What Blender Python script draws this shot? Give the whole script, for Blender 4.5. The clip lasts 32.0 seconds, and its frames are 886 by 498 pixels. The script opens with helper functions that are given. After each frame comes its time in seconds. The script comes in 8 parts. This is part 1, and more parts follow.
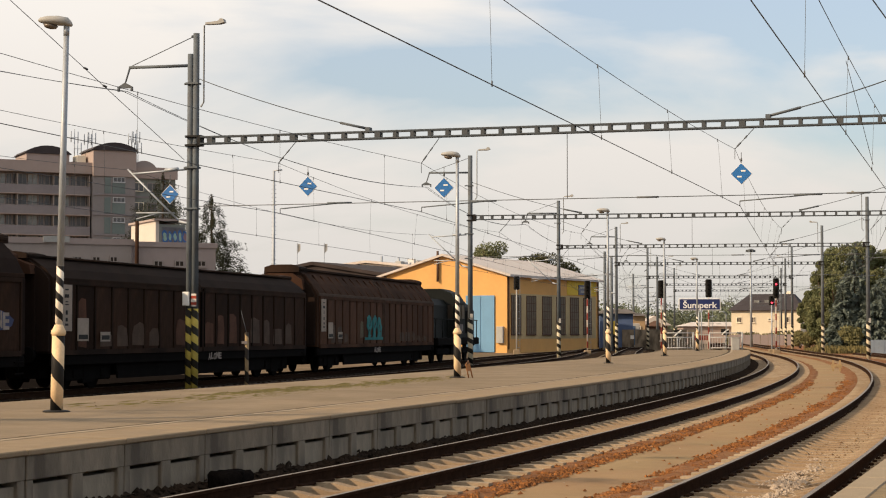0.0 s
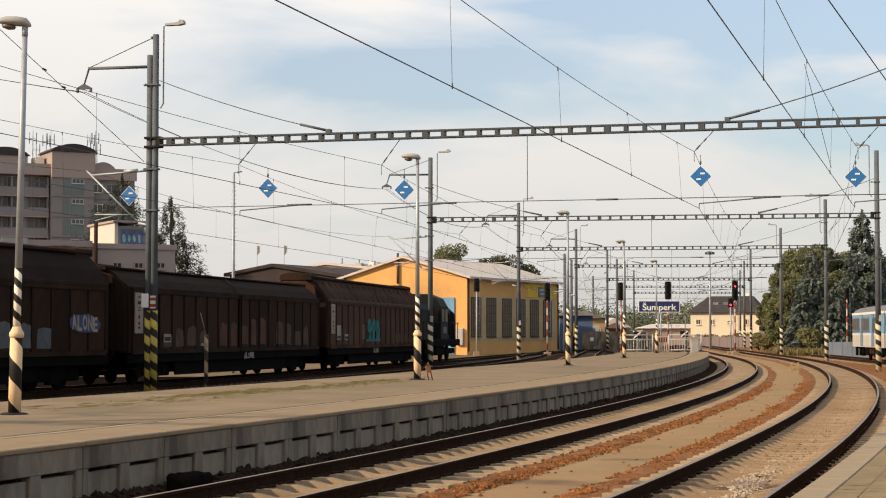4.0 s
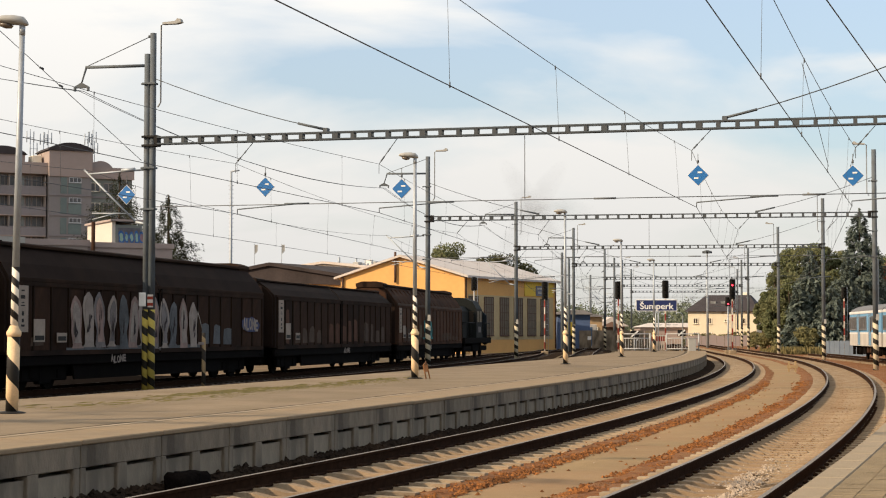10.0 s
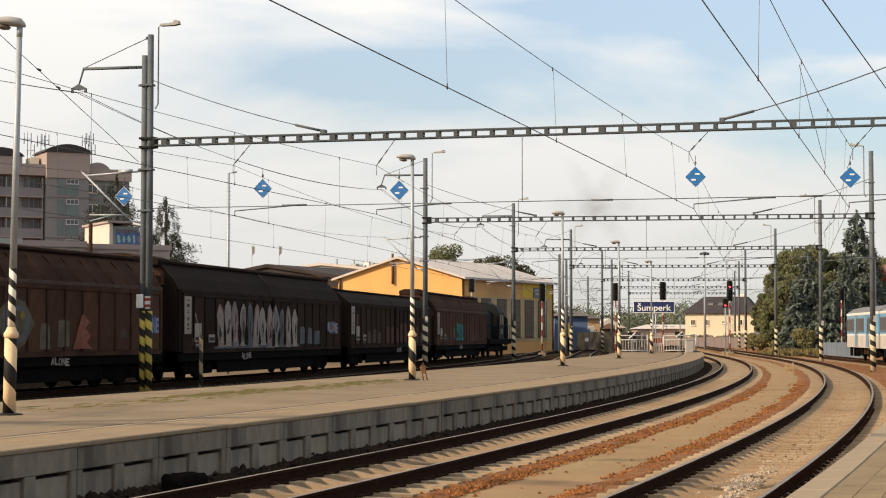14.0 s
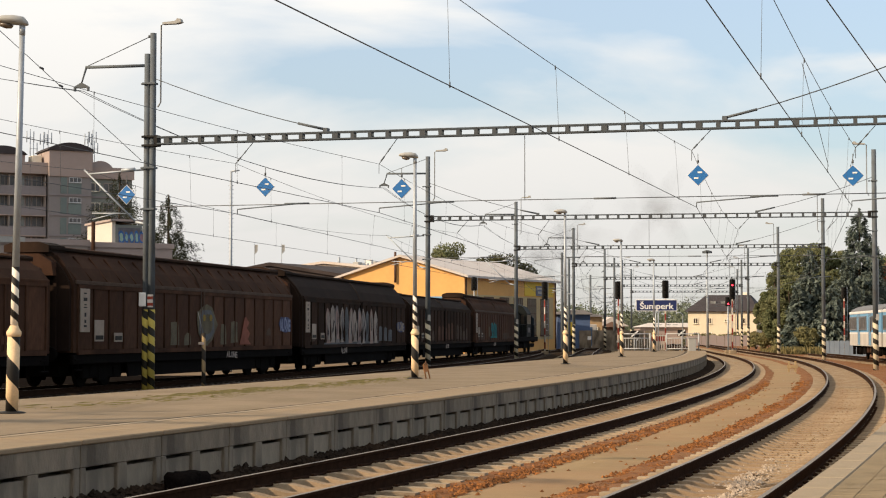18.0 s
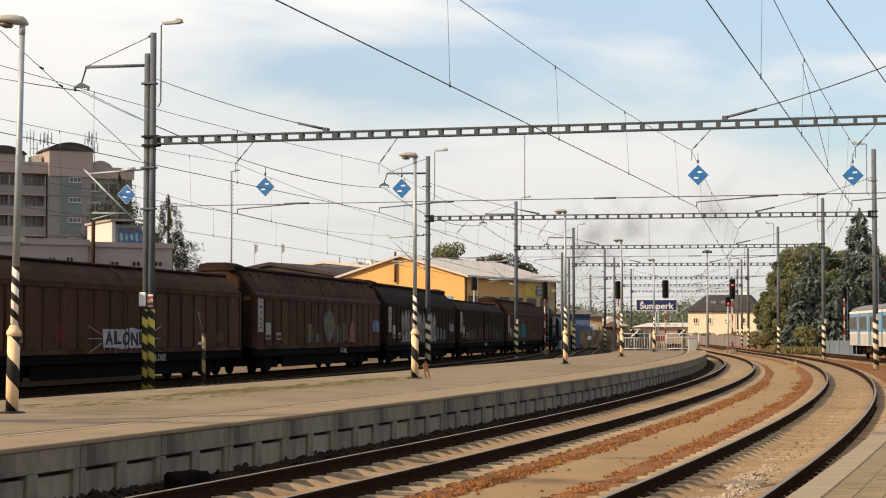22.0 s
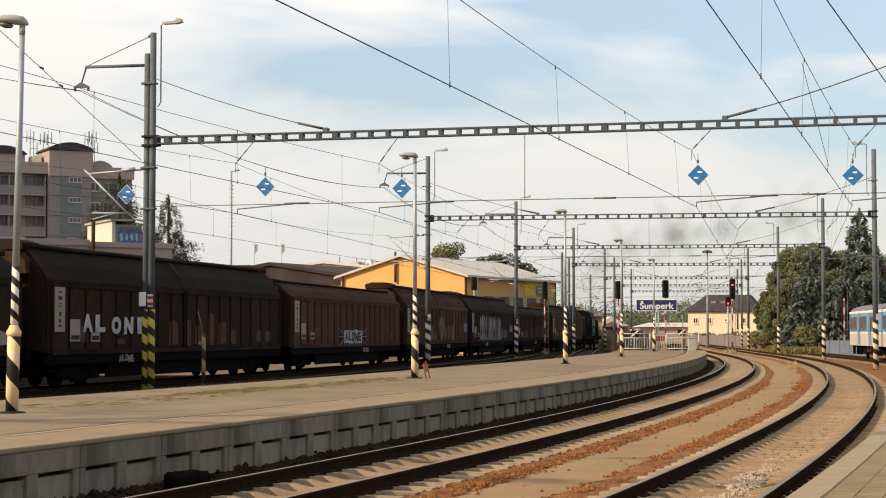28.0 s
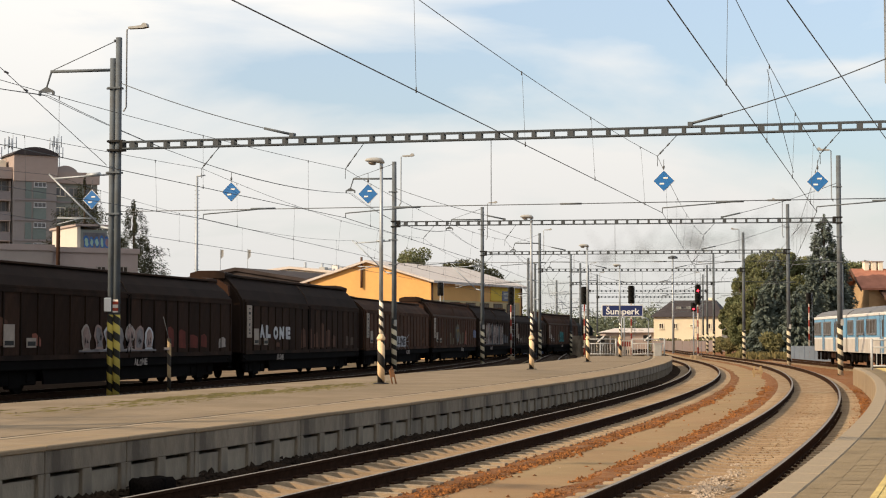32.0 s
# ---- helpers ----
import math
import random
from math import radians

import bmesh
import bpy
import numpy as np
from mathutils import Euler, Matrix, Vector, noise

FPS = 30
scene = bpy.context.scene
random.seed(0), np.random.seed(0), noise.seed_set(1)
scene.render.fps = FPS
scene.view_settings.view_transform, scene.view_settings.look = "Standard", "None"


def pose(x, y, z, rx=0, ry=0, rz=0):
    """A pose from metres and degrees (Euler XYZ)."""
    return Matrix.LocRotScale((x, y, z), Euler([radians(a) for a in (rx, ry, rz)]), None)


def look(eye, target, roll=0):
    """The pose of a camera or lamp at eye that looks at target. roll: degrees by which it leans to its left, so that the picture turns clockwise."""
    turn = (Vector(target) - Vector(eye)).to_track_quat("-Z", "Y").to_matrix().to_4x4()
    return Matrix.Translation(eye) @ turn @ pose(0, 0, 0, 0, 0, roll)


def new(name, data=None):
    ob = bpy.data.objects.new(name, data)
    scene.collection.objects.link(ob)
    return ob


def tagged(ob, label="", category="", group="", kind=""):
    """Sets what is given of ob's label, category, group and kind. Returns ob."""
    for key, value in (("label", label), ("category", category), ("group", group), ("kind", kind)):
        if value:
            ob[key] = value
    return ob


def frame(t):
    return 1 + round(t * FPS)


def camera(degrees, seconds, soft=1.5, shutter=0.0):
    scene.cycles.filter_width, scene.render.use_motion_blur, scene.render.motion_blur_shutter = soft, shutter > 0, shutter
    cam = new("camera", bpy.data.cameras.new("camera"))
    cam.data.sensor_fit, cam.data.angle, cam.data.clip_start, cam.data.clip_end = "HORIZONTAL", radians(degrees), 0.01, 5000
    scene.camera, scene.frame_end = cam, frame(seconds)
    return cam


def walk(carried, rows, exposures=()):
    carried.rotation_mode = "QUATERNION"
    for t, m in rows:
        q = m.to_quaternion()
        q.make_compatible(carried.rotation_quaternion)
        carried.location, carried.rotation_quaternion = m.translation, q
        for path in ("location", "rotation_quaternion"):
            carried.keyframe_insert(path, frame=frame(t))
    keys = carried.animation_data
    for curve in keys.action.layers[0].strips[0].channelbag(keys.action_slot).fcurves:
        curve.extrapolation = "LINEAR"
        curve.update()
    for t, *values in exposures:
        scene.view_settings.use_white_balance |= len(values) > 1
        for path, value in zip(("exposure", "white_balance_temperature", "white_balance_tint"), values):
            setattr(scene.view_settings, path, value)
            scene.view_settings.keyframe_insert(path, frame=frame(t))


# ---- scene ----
# ---- camera: stands on the platform beside the line, turned by hand ----
EYE_Z = 1.65          # above the rail tops, which lie at z = 0
TILT = 2.6653         # upward tilt at rest
cam = camera(27.541, 32.0, soft=1.1)


def view(yaw, pitch):
    return pose(0, 0, EYE_Z, 90 + TILT + pitch, 0, -yaw)


LOOK = (
    (0.0, -1.345, -0.03), (0.4, -1.12, 0.06), (0.6, -0.824, 0.07), (0.85, -0.10, 0.08), (1.0, 0.109, 0.085), (1.5, 0.085, 0.10),
    (2.0, 0.040, 0.056), (2.5, -0.05, 0.05), (3.5, -0.08, 0.035), (5.5, -0.082, 0.035), (8.6, -0.082, 0.03),
    (9.0, 0.041, -0.22), (9.4, 0.0, 0.0), (13.2, 0.0, 0.0), (14.0, 0.082, 0.05), (14.5, 0.068, 0.03),
    (16.5, 0.0, 0.0), (24.0, 0.0, -0.01), (31.5, 0.0, -0.01), (31.65, 0.03, 0.0), (32.0, 1.069, 0.165),
)
walk(cam, [(t, view(a, b)) for t, a, b in LOOK], exposures=[(0.0, 0.14, 6750, 12), (1.0, 0.17, 6650, 12), (8.8, 0.17, 6450, 10), (9.8, 0.27, 6480, 10), (32.0, 0.27, 6480, 10)])

# ---- sky and sun ----
SUN_EL, SUN_TO = radians(27), Vector((-0.92, -0.39, 0)).normalized()
world = bpy.data.worlds.new("sky")
scene.world = world
world.use_nodes = True
wn, wl = world.node_tree.nodes, world.node_tree.links
wn.clear()
w_out, w_bg, w_sky = wn.new("ShaderNodeOutputWorld"), wn.new("ShaderNodeBackground"), wn.new("ShaderNodeTexSky")
w_sky.sky_type, w_sky.sun_disc = "NISHITA", False
w_sky.sun_elevation, w_sky.sun_rotation = SUN_EL, math.atan2(SUN_TO.x, SUN_TO.y)
w_sky.air_density, w_sky.dust_density, w_sky.ozone_density = 1.0, 1.2, 1.7
w_co, w_map, w_n1, w_ramp = wn.new("ShaderNodeTexCoord"), wn.new("ShaderNodeMapping"), wn.new("ShaderNodeTexNoise"), wn.new("ShaderNodeValToRGB")
w_map.inputs["Scale"].default_value = (1.0, 1.0, 3.4)
w_map.inputs["Location"].default_value = (0.35, 0.1, 0.42)
w_n1.inputs["Scale"].default_value, w_n1.inputs["Detail"].default_value, w_n1.inputs["Roughness"].default_value = 3.2, 7.0, 0.52
w_n1.inputs["Distortion"].default_value = 0.35
w_ramp.color_ramp.elements[0].position, w_ramp.color_ramp.elements[0].color = 0.30, (0.22, 0.22, 0.22, 1)
w_ramp.color_ramp.elements[1].position, w_ramp.color_ramp.elements[1].color = 0.51, (1, 1, 1, 1)
w_mix = wn.new("ShaderNodeMixRGB")
w_mix.inputs["Color2"].default_value = (6.02, 5.88, 5.62, 1)      # sunlit veil of cloud
wl.new(w_co.outputs["Generated"], w_map.inputs["Vector"])
wl.new(w_map.outputs["Vector"], w_n1.inputs["Vector"])
# the veil thins away from the sun
w_sx, w_bias = wn.new("ShaderNodeSeparateXYZ"), wn.new("ShaderNodeMath")
w_bias.operation, w_bias.inputs[1].default_value = "MULTIPLY_ADD", -0.30
wl.new(w_co.outputs["Generated"], w_sx.inputs[0])
wl.new(w_sx.outputs["X"], w_bias.inputs[0])
wl.new(w_n1.outputs["Fac"], w_bias.inputs[2])
# windows of thinner cloud: (direction right and up of north, their spread, depth)
def w_math(op, a, b):
    node = wn.new("ShaderNodeMath")
    node.operation = op
    for sock, v in zip(node.inputs, (a, b)):
        if isinstance(v, (int, float)):
            sock.default_value = v
        else:
            wl.new(v, sock)
    return node.outputs[0]


w_warp = wn.new("ShaderNodeTexNoise")
w_warp.inputs["Scale"].default_value, w_warp.inputs["Detail"].default_value = 9.0, 5.0
wl.new(w_map.outputs["Vector"], w_warp.inputs["Vector"])
w_shift = w_math("MULTIPLY", w_math("SUBTRACT", w_warp.outputs["Fac"], 0.5), 0.09)
w_fwd = w_math("MAXIMUM", w_sx.outputs["Y"], 0.05)
w_u = w_math("ADD", w_math("DIVIDE", w_sx.outputs["X"], w_fwd), w_shift)
w_v = w_math("ADD", w_math("DIVIDE", w_sx.outputs["Z"], w_fwd), w_math("MULTIPLY", w_shift, 0.5))
w_sum = w_bias.outputs[0]
for u0, v0, su, sv, dep in ((-0.035, 0.146, 0.075, 0.012, 0.12), (0.17, 0.176, 0.085, 0.030, 0.17), (0.06, 0.187, 0.05, 0.010, 0.09), (0.03, 0.128, 0.05, 0.008, 0.07), (0.24, 0.12, 0.05, 0.016, 0.08), (0.235, 0.153, 0.05, 0.006, -0.14), (0.10, 0.150, 0.06, 0.014, -0.08)):
    w_d = w_math("ADD", w_math("POWER", w_math("ABSOLUTE", w_math("DIVIDE", w_math("SUBTRACT", w_u, u0), su), 0), 2.0), w_math("POWER", w_math("ABSOLUTE", w_math("DIVIDE", w_math("SUBTRACT", w_v, v0), sv), 0), 2.0))
    w_sum = w_math("SUBTRACT", w_sum, w_math("MULTIPLY", w_math("EXPONENT", w_math("MULTIPLY", w_d, -1.0), 0), dep))
wl.new(w_sum, w_ramp.inputs["Fac"])
wl.new(w_ramp.outputs["Color"], w_mix.inputs["Fac"])
wl.new(w_sky.outputs["Color"], w_mix.inputs["Color1"])
# the veil is a little denser and duller towards the horizon
w_sep, w_el, w_gain = wn.new("ShaderNodeSeparateXYZ"), wn.new("ShaderNodeMapRange"), wn.new("ShaderNodeVectorMath")
w_gain.operation = "SCALE"
w_el.inputs["From Min"].default_value, w_el.inputs["From Max"].default_value = 0.0, 0.22
w_el.inputs["To Min"].default_value, w_el.inputs["To Max"].default_value = 0.82, 1.19
wl.new(w_co.outputs["Generated"], w_sep.inputs[0])
wl.new(w_sep.outputs["Z"], w_el.inputs["Value"])
wl.new(w_mix.outputs["Color"], w_gain.inputs[0])
wl.new(w_el.outputs[0], w_gain.inputs["Scale"])
wl.new(w_gain.outputs[0], w_bg.inputs["Color"])
wl.new(w_bg.outputs["Background"], w_out.inputs["Surface"])
w_bg.inputs["Strength"].default_value = 0.125

sun = new("sun", bpy.data.lights.new("sun", "SUN"))
sun.data.energy, sun.data.angle, sun.data.color = 4.7, radians(0.6), (1.0, 0.79, 0.55)
to_sun = SUN_TO * math.cos(SUN_EL) + Vector((0, 0, math.sin(SUN_EL)))
sun.matrix_world = look(to_sun * 50, (0, 0, 0))

# ---- materials ----
MATS = {}


def mat(name, base, rough=0.7, metal=0.0, vary=0.25, scale=3.0, bump=0.0, bump_scale=40.0, stain=None, stain_amt=0.0, stain_scale=0.6, stretch=(1, 1, 1), rnd=0.0, coords="Object", spec=None):
    """Principled surface with tone at two scales, a stain of another colour and fine relief."""
    if name in MATS:
        return MATS[name]
    m = bpy.data.materials.new(name)
    m.use_nodes = True
    n, l = m.node_tree.nodes, m.node_tree.links
    b = n["Principled BSDF"]
    co, mp = n.new("ShaderNodeTexCoord"), n.new("ShaderNodeMapping")
    mp.inputs["Scale"].default_value = stretch
    l.new(co.outputs[coords], mp.inputs["Vector"])
    n1, n2 = n.new("ShaderNodeTexNoise"), n.new("ShaderNodeTexNoise")
    n1.inputs["Scale"].default_value, n1.inputs["Detail"].default_value = scale, 5
    n2.inputs["Scale"].default_value, n2.inputs["Detail"].default_value = scale * 9, 3
    for k in (n1, n2):
        l.new(mp.outputs["Vector"], k.inputs["Vector"])
    add = n.new("ShaderNodeMath")
    add.operation = "MULTIPLY_ADD"
    l.new(n2.outputs["Fac"], add.inputs[0])
    add.inputs[1].default_value = 0.5
    l.new(n1.outputs["Fac"], add.inputs[2])
    rng = n.new("ShaderNodeMapRange")
    rng.inputs["From Min"].default_value, rng.inputs["From Max"].default_value = 0.45, 1.05
    rng.inputs["To Min"].default_value, rng.inputs["To Max"].default_value = 1 - vary, 1 + vary
    l.new(add.outputs[0], rng.inputs["Value"])
    val = rng.outputs[0]
    if rnd:
        oi, r2, mu = n.new("ShaderNodeObjectInfo"), n.new("ShaderNodeMapRange"), n.new("ShaderNodeMath")
        r2.inputs["To Min"].default_value, r2.inputs["To Max"].default_value = 1 - rnd, 1 + rnd
        l.new(oi.outputs["Random"], r2.inputs["Value"])
        mu.operation = "MULTIPLY"
        l.new(val, mu.inputs[0])
        l.new(r2.outputs[0], mu.inputs[1])
        val = mu.outputs[0]
    mul = n.new("ShaderNodeVectorMath")
    mul.operation = "SCALE"
    mul.inputs[0].default_value = base
    l.new(val, mul.inputs["Scale"])
    col = mul.outputs[0]
    if stain:
        n3, rp, mx = n.new("ShaderNodeTexNoise"), n.new("ShaderNodeMapRange"), n.new("ShaderNodeMixRGB")
        n3.inputs["Scale"].default_value, n3.inputs["Detail"].default_value = stain_scale, 6
        l.new(mp.outputs["Vector"], n3.inputs["Vector"])
        rp.inputs["From Min"].default_value, rp.inputs["From Max"].default_value = 0.42, 0.66
        rp.inputs["To Max"].default_value = stain_amt
        l.new(n3.outputs["Fac"], rp.inputs["Value"])
        l.new(rp.outputs[0], mx.inputs["Fac"])
        l.new(col, mx.inputs["Color1"])
        mx.inputs["Color2"].default_value = (*stain, 1)
        col = mx.outputs["Color"]
    l.new(col, b.inputs["Base Color"])
    b.inputs["Roughness"].default_value, b.inputs["Metallic"].default_value = rough, metal
    b.inputs["Specular IOR Level"].default_value = spec if spec is not None else (0.12 if rough > 0.58 else 0.5)
    if bump:
        n4, bp = n.new("ShaderNodeTexNoise"), n.new("ShaderNodeBump")
        n4.inputs["Scale"].default_value, n4.inputs["Detail"].default_value = bump_scale, 4
        l.new(mp.outputs["Vector"], n4.inputs["Vector"])
        l.new(n4.outputs["Fac"], bp.inputs["Height"])
        bp.inputs["Strength"].default_value, bp.inputs["Distance"].default_value = min(1, bump), 0.03
        l.new(bp.outputs["Normal"], b.inputs["Normal"])
    MATS[name] = m
    return m


def striped(name, c1, c2, pitch, slant, rough=0.6, vary=0.2):
    """Painted bands that climb round a post: pitch in metres, slant in metres a turn."""
    m = mat(name, c1, rough, vary=vary, scale=6, bump=0.1)
    n, l = m.node_tree.nodes, m.node_tree.links
    b = n["Principled BSDF"]
    src = b.inputs["Base Color"].links[0].from_socket
    co, sp, at, a1, a2, md, gt, mx = (n.new("ShaderNode" + k) for k in ("TexCoord", "SeparateXYZ", "Math", "Math", "Math", "Math", "Math", "MixRGB"))
    l.new(co.outputs["Object"], sp.inputs[0])
    at.operation = "ARCTAN2"
    l.new(sp.outputs["Y"], at.inputs[0])
    l.new(sp.outputs["X"], at.inputs[1])
    a1.operation, a1.inputs[1].default_value = "MULTIPLY", slant / 6.28319
    l.new(at.outputs[0], a1.inputs[0])
    a2.operation = "ADD"
    l.new(a1.outputs[0], a2.inputs[0])
    l.new(sp.outputs["Z"], a2.inputs[1])
    md.operation, md.inputs[1].default_value = "FLOORED_MODULO", pitch
    l.new(a2.outputs[0], md.inputs[0])
    gt.operation, gt.inputs[1].default_value = "GREATER_THAN", pitch * 0.52
    l.new(md.outputs[0], gt.inputs[0])
    l.new(gt.outputs[0], mx.inputs["Fac"])
    l.new(src, mx.inputs["Color1"])
    mx.inputs["Color2"].default_value = (*c2, 1)
    l.new(mx.outputs["Color"], b.inputs["Base Color"])
    return m


def glow(name, colour, strength):
    m = bpy.data.materials.new(name)
    m.use_nodes = True
    b = m.node_tree.nodes["Principled BSDF"]
    b.inputs["Base Color"].default_value = (*colour, 1)
    b.inputs["Emission Color"].default_value = (*colour, 1)
    b.inputs["Emission Strength"].default_value = strength
    return m


def leaves(name, base, second, amt):
    """Leaf surface: part of the light passes through."""
    m = mat(name, base, 0.8, vary=0.45, scale=0.5, stain=second, stain_amt=amt, stain_scale=0.45)
    n, l = m.node_tree.nodes, m.node_tree.links
    b = n["Principled BSDF"]
    tr, mx = n.new("ShaderNodeBsdfTranslucent"), n.new("ShaderNodeMixShader")
    l.new(b.inputs["Base Color"].links[0].from_socket, tr.inputs["Color"])
    mx.inputs["Fac"].default_value = 0.22
    l.new(b.outputs[0], mx.inputs[1])
    l.new(tr.outputs[0], mx.inputs[2])
    l.new(mx.outputs[0], n["Material Output"].inputs["Surface"])
    return m


M_GROUND = mat("dry_yard_soil", (0.150, 0.102, 0.060), 0.95, scale=0.12, vary=0.35, bump=0.6, bump_scale=9, stain=(0.060, 0.063, 0.027), stain_amt=0.5, stain_scale=0.05)
M_SAND = mat("trodden_sand", (0.268, 0.186, 0.096), 0.95, scale=0.5, vary=0.16, bump=0.5, bump_scale=30, stain=(0.27, 0.15, 0.08), stain_amt=0.5, stain_scale=0.35)
M_RUST_BALLAST = mat("rust_stained_ballast", (0.175, 0.070, 0.024), 0.95, scale=6, vary=0.6, bump=1.0, bump_scale=22, stain=(0.235, 0.125, 0.058), stain_amt=0.75, stain_scale=2.4)
M_PALE_BALLAST = mat("dusty_ballast", (0.235, 0.155, 0.085), 0.95, scale=4, vary=0.35, bump=1.0, bump_scale=20, stain=(0.14, 0.068, 0.03), stain_amt=0.7, stain_scale=2.2)
M_DARK_BALLAST = mat("near_black_ballast", (0.028, 0.021, 0.016), 0.95, spec=0.0, scale=4, vary=0.4, bump=1.0, bump_scale=20, stain=(0.050, 0.030, 0.018), stain_amt=0.5, stain_scale=0.8)
M_STONE = mat("ballast_stone", (0.235, 0.092, 0.027), 0.9, scale=7.0, vary=0.75, stain=(0.060, 0.026, 0.012), stain_amt=0.9, stain_scale=9)
M_LIME = mat("spilled_lime", (0.36, 0.285, 0.215), 0.95, scale=6, vary=0.25, bump=0.6)
M_RAIL = mat("rusty_rail_steel", (0.030, 0.0155, 0.009), 0.95, 0.0, scale=8, vary=0.35, bump=0.3, spec=0.02)
M_RAILHEAD = mat("polished_rail_head", (0.21, 0.18, 0.15), 0.6, 0.5, scale=5, vary=0.15)
M_SLEEPER = mat("dusty_concrete_sleeper", (0.325, 0.250, 0.165), 0.92, scale=4, vary=0.2, bump=0.4, stain=(0.20, 0.11, 0.055), stain_amt=0.6, stain_scale=2.5, rnd=0.15)
M_PLATFORM = mat("compacted_platform_sand", (0.228, 0.173, 0.114), 0.95, scale=0.45, vary=0.20, bump=0.5, bump_scale=38, stain=(0.165, 0.122, 0.074), stain_amt=0.6, stain_scale=0.7)
M_EDGE = mat("platform_edge_concrete", (0.262, 0.195, 0.123), 0.9, scale=1.2, vary=0.14, bump=0.3, stain=(0.21, 0.15, 0.09), stain_amt=0.5, stain_scale=1.6)
M_WALL = mat("weathered_precast_concrete", (0.245, 0.200, 0.147), 0.9, scale=1.6, vary=0.22, bump=0.35, stain=(0.055, 0.046, 0.038), stain_amt=0.75, stain_scale=2.2, stretch=(1, 1, 0.4), rnd=0.10)
M_BAY = mat("pale_precast_bay", (0.295, 0.242, 0.176), 0.9, scale=2.2, vary=0.18, bump=0.3, stain=(0.09, 0.075, 0.06), stain_amt=0.6, stain_scale=2.6, stretch=(1, 1, 0.5), rnd=0.10)
M_PAVER = mat("warm_concrete_pavers", (0.218, 0.164, 0.096), 0.9, scale=2, vary=0.18, bump=0.3, rnd=0.14)
M_KERB = mat("pale_kerb_concrete", (0.295, 0.232, 0.156), 0.9, scale=2, vary=0.14, bump=0.25, stain=(0.22, 0.17, 0.115), stain_amt=0.5, stain_scale=1.5)
M_GRASS = mat("dry_weeds", (0.16, 0.13, 0.055), 0.9, scale=3, vary=0.4)
M_MOSS = mat("olive_moss", (0.158, 0.122, 0.038), 0.95, scale=2.5, vary=0.35, bump=0.6, bump_scale=60, stain=(0.105, 0.086, 0.024), stain_amt=0.7, stain_scale=3)
M_GALV = mat("galvanised_pole", (0.34, 0.365, 0.39), 0.55, 0.4, scale=5, vary=0.15)
M_MAST = mat("grey_painted_mast", (0.108, 0.124, 0.138), 0.65, 0.0, scale=2.5, vary=0.2, stain=(0.085, 0.075, 0.065), stain_amt=0.4, stain_scale=2)
M_TRUSS = mat("grey_green_truss_paint", (0.072, 0.086, 0.098), 0.65, 0.1, scale=2, vary=0.2, stain=(0.06, 0.04, 0.025), stain_amt=0.3, stain_scale=2)
M_WIRE = mat("dark_copper_wire", (0.11, 0.115, 0.12), 0.95, 0.0, scale=2, vary=0.1)
M_STRIPE_Y = striped("amber_black_bands", (0.72, 0.52, 0.31), (0.02, 0.018, 0.016), 0.62, 0.55)
M_STRIPE_W = striped("pale_black_bands", (0.78, 0.69, 0.56), (0.025, 0.022, 0.02), 0.235, 0.26)
M_AMBER = mat("amber_sleeve_paint", (0.72, 0.52, 0.31), 0.6, scale=6, vary=0.2, bump=0.1)
M_STRIPE_MAST = striped("yellow_black_chevrons", (0.44, 0.345, 0.075), (0.022, 0.02, 0.016), 0.52, 0.42)
M_STRIPE_PALE = striped("chalky_black_chevrons", (0.50, 0.43, 0.30), (0.022, 0.02, 0.016), 0.52, 0.42)
M_STRIPE_RED = striped("red_white_bands", (0.42, 0.36, 0.30), (0.20, 0.035, 0.025), 1.2, 0.0)
M_BLACK = mat("matt_black_paint", (0.018, 0.017, 0.016), 0.6, scale=5, vary=0.2)
M_WHITE = mat("white_enamel", (0.75, 0.73, 0.69), 0.5, scale=4, vary=0.06)
M_BLUE = mat("blue_enamel", (0.010, 0.125, 0.36), 0.45, scale=4, vary=0.08)
M_NAVY = mat("navy_enamel", (0.012, 0.022, 0.10), 0.35, scale=3, vary=0.08)
M_RED = glow("lit_red_lens", (1.0, 0.03, 0.05), 6.0)
M_GREYBOX = mat("grey_sheet_cabinet", (0.36, 0.35, 0.325), 0.6, scale=4, vary=0.1)
M_YELLOW = mat("ochre_render", (0.66, 0.365, 0.130), 0.9, scale=0.35, vary=0.08, bump=0.15, stain=(0.54, 0.31, 0.125), stain_amt=0.4, stain_scale=0.3)
M_YELLOW2 = mat("lemon_panel", (0.66, 0.45, 0.06), 0.7, scale=1, vary=0.08)
M_ROOFPALE = mat("pale_sheet_roof", (0.55, 0.50, 0.46), 0.7, scale=0.6, vary=0.15, stain=(0.3, 0.22, 0.17), stain_amt=0.4, stain_scale=0.6)
M_ROOFBROWN = mat("brown_sheet_roof", (0.10, 0.058, 0.042), 0.75, scale=0.6, vary=0.2)
M_GLASS_DARK = mat("dark_window_glass", (0.040, 0.030, 0.022), 0.3, scale=2, vary=0.3, spec=0.12)
M_GLASS_SMOKE = mat("smoky_brown_bowl", (0.12, 0.09, 0.065), 0.35, scale=3, vary=0.2)
M_GLASS_PALE = mat("curtained_window_glass", (0.22, 0.22, 0.21), 0.15, scale=1.5, vary=0.5)
M_PANEL_GREY = mat("grey_green_render", (0.20, 0.215, 0.20), 0.9, scale=0.15, vary=0.1, stain=(0.14, 0.14, 0.13), stain_amt=0.4, stain_scale=0.2)
